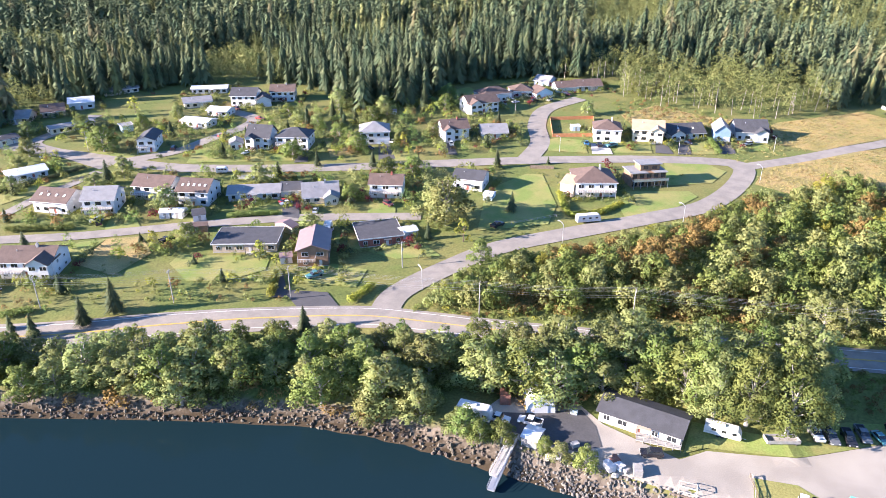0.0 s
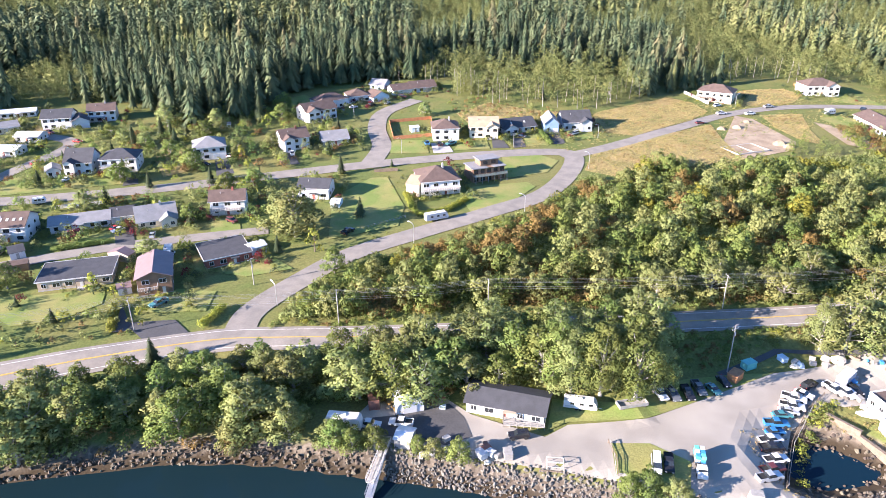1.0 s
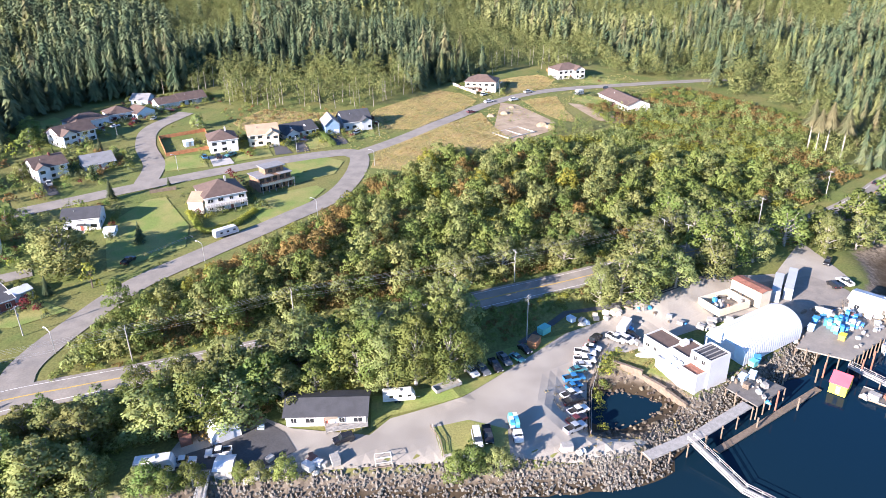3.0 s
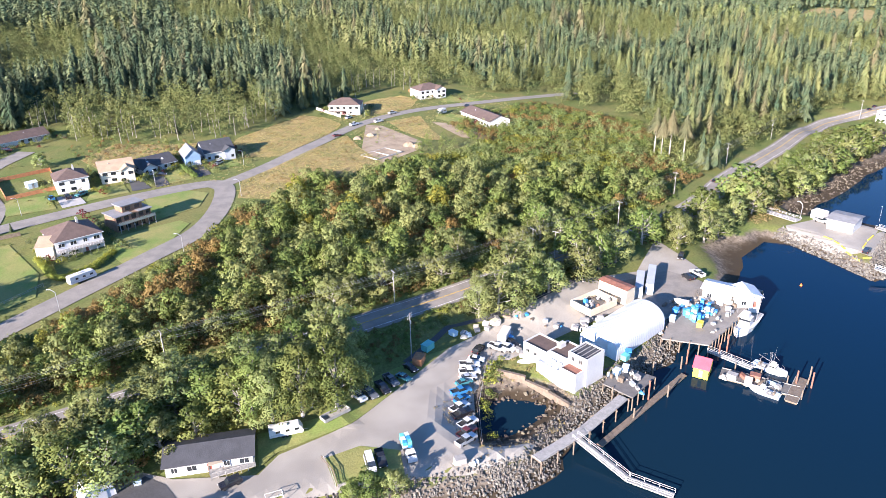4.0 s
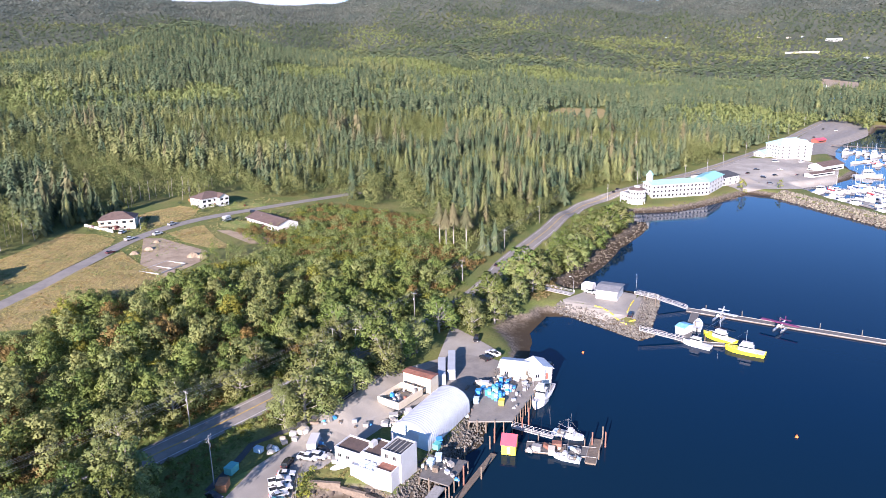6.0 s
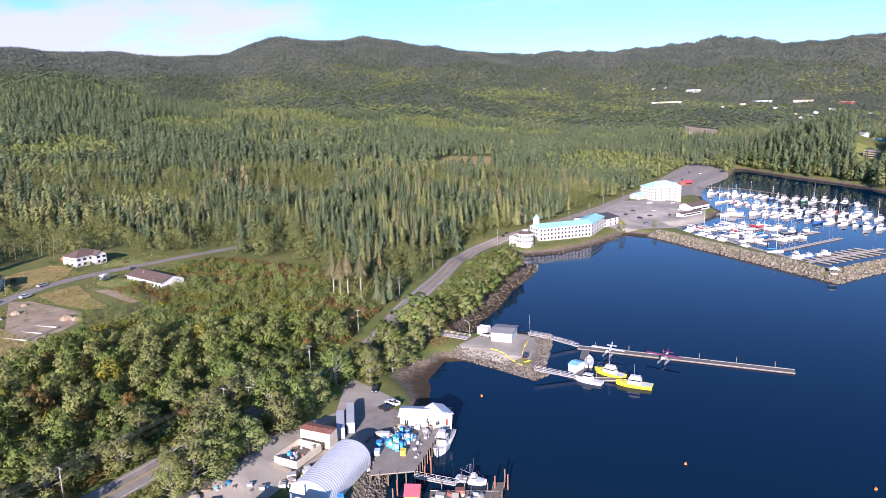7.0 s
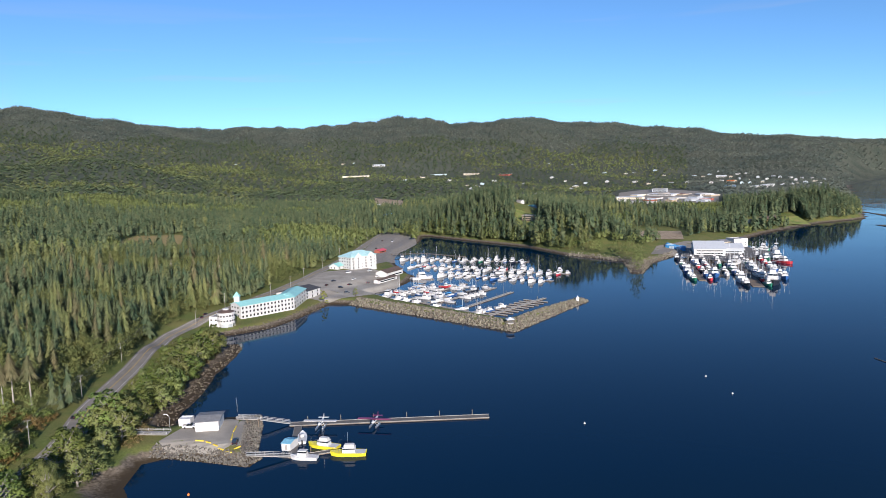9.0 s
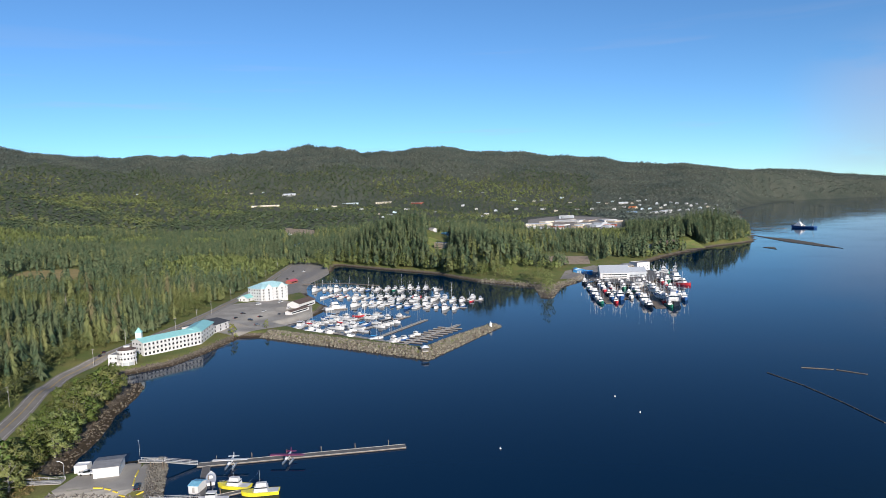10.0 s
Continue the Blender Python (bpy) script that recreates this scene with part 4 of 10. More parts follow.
HOUSES = [
    ((-134.7, 189.1), (-118.5, 189.5), 9, 2, "gable", WHITE, BROWN_ROOF, "white two-storey house with a brown roof and a front deck", dict(deck=0.45, wing=1, chimney=1)),
    ((-149.9, 237.9), (-136.1, 235.0), 10, 1.6, "gable", WHITE, BROWN_ROOF, "white house with a dark roof and skylights", dict(skylights=4)),
    ((-130.2, 234.7), (-119.1, 235.7), 10, 2, "gable", WHITE, GREY_ROOF, "white house with a grey roof and a long balcony", dict(deck=0.95)),
    ((-117.2, 248.8), (-102.6, 245.9), 9, 2, "gable", WHITE, BROWN_ROOF, "white house with a brown roof and wooden deck stairs", dict(deck=0.5)),
    ((-98.7, 243.0), (-87.1, 241.7), 10, 2, "gable", WHITE, BROWN_ROOF, "white two-storey house with skylights in a brown roof", dict(skylights=5)),
    ((-80.9, 246.1), (-62.0, 248.4), 8, 1, "gable", GREY_WALL, GREY_ROOF, "long low blue-grey bungalow with a grey roof", dict(pitch=0.25)),
    ((-61.8, 249.5), (-54.6, 250.1), 8, 1, "gable", WHITE, SLATE, "low double garage with a dark roof", dict(garage=2, pitch=0.25)),
    ((-52.0, 242.9), (-39.3, 245.3), 9, 1, "gable", CREAM, GREY_ROOF, "cream cottage with grey gables", dict(wing=1, chimney=1, pitch=0.6)),
    ((-27.9, 249.1), (-15.8, 248.0), 8, 2, "gable", WHITE, BROWN_ROOF, "white and red house with a brown roof and balcony", dict(deck=0.9, chimney=2)),
    ((-74.8, 205.2), (-54.3, 205.8), 11, 1, "flat", TAN, SLATE, "long low house with a dark flat roof and white fascia", dict()),
    ((-45.4, 195.4), (-36.0, 196.2), 13, 2, "front", BROWN_WALL, MAUVE_ROOF, "brown two-storey house with a mauve metal roof", dict(pitch=0.3)),
    ((-27.3, 207.9), (-13.3, 211.6), 12, 1, "flat", RED_WALL, SLATE, "red brick bungalow with a dark flat roof", dict()),
    ((-37.9, 309.5), (-24.5, 310.8), 11, 2, "hip", WHITE, GREY_ROOF, "white house with a grey hipped roof and garage doors", dict(garage=2)),
    ((0.1, 312.9), (11.9, 315.8), 10, 2, "gable", WHITE, BROWN_ROOF, "white house with a brown roof and a tall bay", dict(wing=-1, garage=1, chimney=2)),
    ((18.0, 315.7), (29.9, 316.9), 9, 1, "gable", WHITE, GREY_ROOF, "pale house with a broad grey roof", dict()),
    ((13.2, 353.6), (28.7, 360.1), 10, 2, "gable", WHITE, BROWN_ROOF, "white house with a brown roof beside the cul-de-sac", dict(wing=-1)),
    ((21.7, 373.1), (37.5, 380.2), 10, 1.6, "hip", WHITE, BROWN_ROOF, "white house with a brown hipped roof", dict(garage=1)),
    ((38.5, 384.3), (49.9, 386.1), 10, 1.2, "hip", WHITE, BROWN_ROOF, "low house with a brown hipped roof", dict()),
    ((51.0, 381.8), (60.5, 385.7), 8, 1, "front", PALE_BLUE, BROWN_ROOF, "pale blue double garage with a front gable", dict(garage=2)),
    ((53.2, 411.8), (60.8, 406.5), 8, 1, "gable", PALE_BLUE, GREY_ROOF, "pale blue garage at the forest edge", dict(garage=1)),
    ((64.1, 393.5), (75.3, 395.7), 8, 1, "gable", PALE_BLUE, BROWN_ROOF, "pale blue house with a brown roof", dict(garage=2)),
    ((75.6, 395.6), (90.1, 397.9), 9, 1, "gable", GREY_WALL, BROWN_ROOF, "grey bungalow with a brown roof", dict()),
    ((68.5, 309.8), (80.5, 308.0), 11, 2, "hip", WHITE, BROWN_ROOF, "white two-storey house with a brown hipped roof", dict(garage=1, chimney=1)),
    ((86.1, 309.8), (99.2, 306.9), 10, 2, "gable", CREAM, TAN_ROOF, "cream house with a tan roof and two gables", dict(wing=1, garage=1)),
    ((103.2, 311.1), (120.1, 312.8), 10, 1, "gable", WHITE, SLATE, "low white house with a black roof and garage gable", dict(wing=-1, skylights=2)),
    ((123.3, 309.3), (129.9, 307.7), 11, 1.6, "front", BLUE_WALL, GREY_ROOF, "blue house with a steep front gable", dict(garage=1, pitch=0.8)),
    ((133.2, 309.7), (146.9, 308.1), 10, 1.5, "gable", GREY_WALL, SLATE, "grey house with dark steep gables", dict(wing=1, pitch=0.6)),
    ((49.8, 247.1), (64.9, 246.9), 13, 2, "hip", WHITE, BROWN_ROOF, "large white house with a brown hipped roof and long balcony", dict(deck=0.98, chimney=1)),
    ((3.8, 257.2), (14.9, 253.7), 9, 1.6, "gable", WHITE, SLATE, "white house with a slate-grey roof", dict(pitch=0.3)),
    ((-88.3, 304.3), (-77.8, 302.8), 9, 2, "gable", WHITE, SLATE, "white house with dark gables and a veranda", dict(wing=-1, pitch=0.7)),
    ((-95.2, 302.3), (-90.2, 303.7), 6, 1, "front", WHITE, GREY_ROOF, "small white garage with a grey roof", dict(category="garage")),
    ((-74.7, 303.7), (-60.5, 302.5), 10, 2, "hip", WHITE, SLATE, "white house with a dark hipped roof", dict(deck=0.3)),
    ((-113.6, 372.0), (-100.2, 371.6), 10, 2, "gable", WHITE, SLATE, "white two-storey house with a dark roof", dict(garage=2)),
    ((-99.4, 369.7), (-92.0, 371.6), 9, 1.3, "front", WHITE, SLATE, "white garage wing with a front gable", dict(garage=2)),
    ((-94.0, 379.7), (-81.2, 380.6), 9, 2, "gable", WHITE, BROWN_ROOF, "white house with a brown roof at the forest edge", dict(chimney=1)),
    ((-135.7, 300.0), (-128.4, 300.9), 12, 2, "front", WHITE, SLATE, "white and blue house with a dark gable roof", dict(pitch=0.35)),
    ((-186.9, 325.1), (-172.5, 338.9), 6, 1, "gable", CREAM, GREY_ROOF, "long mobile home with a grey roof", dict(pitch=0.15)),
    ((-173.5, 264.3), (-162.8, 273.7), 8, 1, "gable", WHITE, PALE_ROOF, "long white mobile home with a pale metal roof", dict(deck=0.9, pitch=0.15)),
    ((-220.1, 342.4), (-207.7, 344.1), 9, 1, "gable", TAN, GREY_ROOF, "low brown house with a grey roof", dict()),
    ((-205.3, 352.7), (-195.8, 357.1), 9, 1, "gable", TAN, BROWN_ROOF, "brown house with a brown roof", dict()),
    ((-197.5, 365.5), (-186.4, 370.2), 10, 1.3, "gable", WHITE, PALE_ROOF, "white house with a pale roof", dict(pitch=0.2)),
    ((-190.4, 392.4), (-175.3, 402.8), 7, 1, "gable", CREAM, GREY_ROOF, "long pale mobile home under dark conifers", dict(pitch=0.15)),
    ((-129.1, 338.0), (-115.3, 333.1), 7, 1, "gable", WHITE, PALE_ROOF, "white mobile home with a pale roof", dict(pitch=0.15)),
    ((-137.0, 367.3), (-124.2, 373.0), 10, 1, "gable", CREAM, GREY_ROOF, "low house with a brown-grey roof", dict(pitch=0.2)),
    ((-121.4, 355.2), (-110.6, 352.3), 7, 1, "gable", WHITE, PALE_ROOF, "small white house with a pale roof", dict(pitch=0.2)),
    ((-142.5, 396.1), (-123.2, 398.2), 7, 1, "gable", WHITE, PALE_ROOF, "long white mobile home at the forest edge", dict(pitch=0.15)),
    ((-154.2, 328.3), (-150.0, 331.4), 5, 1, "flat", PALE_BLUE, GREY_ROOF, "small blue shed with a flat roof", dict(category="shed", panes=False)),
    ((-202.3, 308.1), (-196.9, 315.3), 7, 1, "gable", CREAM, SLATE, "long mobile home with a dark roof", dict(pitch=0.15)),
    ((227.2, 345.7), (240.2, 332.9), 11, 2, "hip", CREAM, BROWN_ROOF, "cream two-storey house with a brown hipped roof on the field", dict(deck=0.5, garage=1)),
    ((293.0, 339.3), (310.4, 336.0), 11, 2, "hip", WHITE, BROWN_ROOF, "white two-storey house with a brown hipped roof by the woods", dict(wing=1)),
    ((286.9, 295.8), (277.5, 263.9), 11, 1.3, "gable", WHITE, BROWN_ROOF, "long white house with a brown roof on the open hill", dict(pitch=0.3)),
]
for left, right, depth, storeys, roof, wall, cover, label, more in HOUSES:
    house(left, right, depth, storeys, roof, wall, cover, label, **more)
house((34.8, 126.2), (50.2, 117.0), 8.5, 1, "gable", WHITE, SLATE, "long white shore building with a dark shingle roof", group="", category="building", pitch=0.35)


def modern_house():
    a, b = (72.5, 255.1), (86.7, 257.3)
    w = math.hypot(b[0] - a[0], b[1] - a[1])
    ob = thing("house", pose(a[0], a[1], at(*a), 0, 0, heading(a, b)), "modern brown house of stacked flat-roofed blocks with balconies", "house", "village houses")
    Kit().box(0, 0, -1, w, 9, 3).box(w * 0.02, 0.4, 3, w * 0.98, 8.6, 5.6).box(w * 0.3, 2.5, 5.6, w * 0.85, 8, 8.2).put("wall", BROWN_WALL, ob)
    Kit().box(-0.3, -0.4, 5.6, w * 0.45, 9.2, 5.85).box(w * 0.62, -0.3, 5.6, w + 0.3, 9.2, 5.8).box(w * 0.25, 2.0, 8.2, w * 0.9, 8.6, 8.5).put("roof", GREY_ROOF, ob)
    k = Kit().box(0.2, -2, 2.8, w, 0, 3)
    for i in range(6):
        k.box(0.3 + i * (w - 0.6) / 5, -1.95, -1, 0.5 + i * (w - 0.6) / 5, -1.75, 2.8)
    k.put("deck", GREY_TIMBER, ob)
    Kit().box(0.2, -2, 3.9, w, -1.92, 4.0).box(0.2, -1.98, 3.0, w, -1.95, 3.8).put("railing", METAL, ob)
    for i in range(5):
        for z in (0.4, 3.4):
            window(ob, pose(w * (i + 0.5) / 5, 0.4 if z > 3 else 0.0, z), 1.9, 1.9, TAN)
    for i in range(2):
        window(ob, pose(w * (0.45 + 0.25 * i), 2.5, 6.3), 2.0, 1.4, TAN)


modern_house()


def building_site():
    a, b = (194.9, 258.9), (212.4, 261.0)
    w = math.hypot(b[0] - a[0], b[1] - a[1])
    ob = thing("foundation", pose(a[0], a[1], at(*a) + 0.1, 0, 0, heading(a, b)), "pale concrete house foundation on bare earth", "foundation")
    for q in ((0, 0, w, 0.4), (0, 11.6, w, 12), (0, 0.4, 0.4, 11.6), (w - 0.4, 0.4, w, 11.6), (w * 0.5, 0.4, w * 0.5 + 0.3, 11.6)):
        Kit().box(q[0], q[1], -0.5, q[2], q[3], 0.7).put("footing", CONCRETE, ob)
    for p, s in (((223.1, 268.5), 4.0), ((224.8, 264.2), 3.2), ((218.5, 294.8), 3.0), ((209.8, 294.8), 2.6), ((229.1, 302.3), 2.2)):
        k, n = Kit(), 14
        k.add([(math.cos(i * 0.449) * s * (1 + 0.15 * math.sin(i * 3.1)), math.sin(i * 0.449) * s * (0.8 + 0.15 * math.cos(i * 2.3)), -0.3) for i in range(n)] + [(math.cos(i * 0.449) * s * 0.5, math.sin(i * 0.449) * s * 0.4, s * (0.36 + 0.05 * math.sin(i * 1.9))) for i in range(n)] + [(0.1, 0, s * 0.5)],
              [(i, (i + 1) % n, n + (i + 1) % n, n + i) for i in range(n)] + [(n + i, n + (i + 1) % n, 2 * n) for i in range(n)])
        m = k.put("soil_heap", EARTH)
        m.matrix_basis = pose(p[0], p[1], at(*p) + 0.1)
        tagged(m, "heap of loose tan soil on the plot", "soil heap", "soil heaps")


building_site()


def fence(points, h, mat, label, pale=1.0):
    ob = thing("fence", pose(points[0][0], points[0][1], at(*points[0])), label, "fence")
    ox, oy, oz = points[0][0], points[0][1], at(*points[0])
    for p, q in zip(points, points[1:]):
        length = math.hypot(q[0] - p[0], q[1] - p[1])
        n = max(1, int(length / 2.4))
        turn = heading(p, q)
        for i in range(n):
            x, y = p[0] + (q[0] - p[0]) * i / n, p[1] + (q[1] - p[1]) * i / n
            m = pose(x - ox, y - oy, at(x, y) - oz, 0, 0, turn)
            share("post", Kit().box(-0.06, -0.06, -0.2, 0.06, 0.06, h + 0.1).data("post", mat), ob, m)
            share("panel", Kit().box(0.06, -0.02, 0.08, length / n - 0.06, 0.02, h).data("panel", mat), ob, m)


fence([(53.3, 343.6), (75.0, 343.8), (71.2, 321.1)], 1.7, CEDAR, "orange-brown cedar board fence round a garden")
fence([(53.3, 343.6), (51.0, 317.4), (69.9, 317.0)], 1.7, CEDAR, "orange-brown cedar board fence along a lawn")
fence([(36.1, 277.7), (45.8, 276.4)], 1.5, TIMBER, "grey timber garden fence")
fence([(-84.8, 268.7), (-67.7, 269.2)], 1.7, WHITE, "white board fence behind the bungalow")
fence([(302.4, 362.3), (294.7, 341.9)], 1.5, CEDAR, "orange cedar fence beside the hill house")
fence([(227.4, 359.1), (228.0, 335.2)], 1.6, WHITE, "white board fence along the drive")


def shed(a, b, depth, h, wall, cover, label, pitch=0.3, category="shed", base=None, name="shed"):
    w = math.hypot(b[0] - a[0], b[1] - a[1])
    ob = thing(name, pose(a[0], a[1], (at(*a) if base is None else base) + 0.05, 0, 0, heading(a, b)), label, category)
    k = Kit().box(0, 0, -0.4, w, depth, h)
    k.prism([(0, h), (depth, h), (depth / 2, h + depth / 2 * pitch)], 0, w)
    k.v[-6:] = [(y, x, z) for x, y, z in k.v[-6:]]
    k.put("wall", wall, ob)
    r = Kit()
    gable_roof(r, 0, 0, w, depth, h + 0.12, depth / 2 * pitch, 0.25, 0.1)
    r.put("roof", cover, ob)
    Kit().box(w * 0.4, -0.05, 0, w * 0.4 + 0.9, 0.04, 2.0).put("door", GREY_TIMBER, ob)
    return ob


shed((-51.3, 197.3), (-47.7, 198.2), 4, 2.2, WHITE, MAUVE_ROOF, "small white garden shed with a mauve roof")
shed((-51.5, 218.0), (-49.7, 220.9), 8, 2.5, TAN, MAUVE_ROOF, "narrow brown outbuilding with a rusty roof")
shed((-101.6, 231.1), (-98.0, 231.4), 5, 2.2, WHITE, PALE_ROOF, "white fabric storage tent")
shed((-97.5, 231.6), (-93.4, 231.1), 5, 2.2, WHITE, PALE_ROOF, "white rounded storage tent on the grass")
shed((-88.5, 228.2), (-84.4, 229.8), 7, 2.4, WHITE, SLATE, "white garden shed with a dark roof")
shed((-87.8, 219.1), (-81.2, 220.5), 4, 2.4, BROWN_WALL, BROWN_ROOF, "low brown lean-to shed")
shed((44.3, 250.3), (48.9, 247.3), 12, 4.6, CREAM, TAN_ROOF, "beige annex beside the large house", category="annex", name="annex")
shed((61.3, 325.3), (65.1, 325.6), 4, 2.3, PALE_BLUE, PALE_ROOF, "small blue garden playhouse", category="playhouse", name="playhouse")
shed((-13.8, 213.9), (-8.6, 216.3), 5, 2.4, WHITE, PALE_ROOF, "pale blue-roofed carport beside the brick house", category="carport", name="carport")
shed((14.9, 246.0), (18.1, 244.8), 5, 2.0, PALE_BLUE, PALE_ROOF, "low shed with a pale blue roof")
shed((-29.8, 354.6), (-24.0, 355.1), 4, 2.0, PALE_BLUE, GREY_ROOF, "blue-grey shed below the forest edge")

# ---- vehicles ----
VEHICLES = {}


def wheel_data():
    tyre = Kit().tube((0, -0.12, 0), (0, 0.12, 0), 0.36, n=14).data("tyre", RUBBER)
    rim = Kit().tube((0, -0.135, 0), (0, 0.135, 0), 0.21, n=10).data("rim", CHROME)
    return tyre, rim


TYRE, RIM = wheel_data()


def wheel(parent, x, y, r=0.36, rimmed=False):
    s = r / 0.36
    ob = share("wheel", TYRE, parent, pose(x, y, r) @ Matrix.Diagonal((s, s, s, 1)))
    if rimmed:
        share("rim", RIM, ob)


def shaped(outline, half, tumble=0.0, z_from=0.0):
    """A side outline (x, z) drawn out to both sides, leaning in above z_from."""
    n = len(outline)
    lean = lambda z: half - max(0.0, z - z_from) * tumble
    k = Kit()
    k.add([(x, -lean(z), z) for x, z in outline] + [(x, lean(z), z) for x, z in outline],
          [tuple(range(n)), tuple(range(n, 2 * n))[::-1]] + [(i, n + i, n + (i + 1) % n, (i + 1) % n) for i in range(n)])
    return k


def vehicle(kind, colour):
    """A parked vehicle along local x, its nose at +x."""
    paint = CAR_PAINT[colour]
    what = {"pickup": "pickup truck", "car": "saloon car", "suv": "sport utility vehicle", "van": "delivery van"}[kind]
    ob = thing({"pickup": "pickup_truck", "car": "car", "suv": "suv", "van": "van"}[kind], pose(0, 0, 0), f"{colour} {what} parked on open ground", "truck" if kind == "pickup" else "car", "parked vehicles")
    if kind == "pickup":
        body = [(-2.8, 0.5), (2.7, 0.45), (2.8, 0.75), (2.7, 1.05), (1.3, 1.2), (-0.9, 1.2), (-2.8, 1.15)]
        cabin = [(1.25, 1.18), (0.55, 1.85), (-0.75, 1.88), (-0.95, 1.18)]
        half, wheels = 0.98, (1.8, -1.75)
    elif kind == "car":
        body = [(-2.3, 0.4), (2.25, 0.35), (2.3, 0.65), (2.1, 0.85), (0.95, 0.98), (-1.5, 1.0), (-2.2, 0.95), (-2.3, 0.7)]
        cabin = [(0.95, 0.96), (0.2, 1.42), (-0.95, 1.44), (-1.75, 0.98)]
        half, wheels = 0.88, (1.4, -1.4)
    elif kind == "suv":
        body = [(-2.3, 0.45), (2.25, 0.42), (2.35, 0.75), (2.2, 1.0), (1.05, 1.12), (-2.3, 1.15)]
        cabin = [(1.05, 1.1), (0.4, 1.74), (-2.05, 1.76), (-2.28, 1.12)]
        half, wheels = 0.94, (1.45, -1.4)
    else:
        body = [(-2.7, 0.45), (2.5, 0.42), (2.6, 0.8), (2.4, 1.1), (1.7, 1.25), (-2.7, 1.3)]
        cabin = [(1.7, 1.22), (1.1, 2.2), (-2.6, 2.25), (-2.7, 1.28)]
        half, wheels = 0.98, (1.7, -1.7)
    shaped(body, half).put("body", paint, ob)
    shaped(cabin, half - 0.04, 0.22, cabin[0][1]).put("cabin_glass", GLASS, ob, "dark tinted cabin glass")
    top = max(z for _, z in cabin)
    xs = [x for x, z in cabin if z > top - 0.06]
    Kit().box(min(xs) - 0.05, -half + 0.2, top, max(xs) + 0.05, half - 0.2, top + 0.05, 0.03).put("roof", paint, ob)
    if kind == "pickup":
        k = Kit()
        k.box(-2.75, -0.98, 1.15, -0.98, -0.86, 1.42).box(-2.75, 0.86, 1.15, -0.98, 0.98, 1.42).box(-2.8, -0.86, 1.15, -2.68, 0.86, 1.40)
        k.put("truck_bed", paint, ob)
        Kit().box(-2.66, -0.84, 1.2, -1.0, 0.84, 1.23).put("bed_liner", RUBBER, ob, "dark load bed floor")
    for s in (-1, 1):
        nose = max(x for x, _ in body)
        Kit().box(nose - 0.12, s * half * 0.72 - 0.2, 0.68, nose + 0.01, s * half * 0.72 + 0.2, 0.86).put("headlight", WHITE, ob)
        Kit().box(-nose - 0.01, s * half * 0.85 - 0.1, 0.8, -nose + 0.1, s * half * 0.85 + 0.1, 1.05).put("tail_light", CAR_PAINT["red"], ob)
        for x in wheels:
            wheel(ob, x, s * (half - 0.1), 0.40 if kind in ("pickup", "suv") else 0.33)
    return ob


def park(kind, colour, rear, nose, base=None):
    key = (kind, colour)
    x, y = (rear[0] + nose[0]) / 2, (rear[1] + nose[1]) / 2
    z = (at(x, y) + 0.2) if base is None else base
    m = pose(x, y, z, 0, 0, heading(rear, nose))
    if key not in VEHICLES:
        VEHICLES[key] = vehicle(*key)
        VEHICLES[key].matrix_basis = m
    else:
        copy_thing(VEHICLES[key], m)


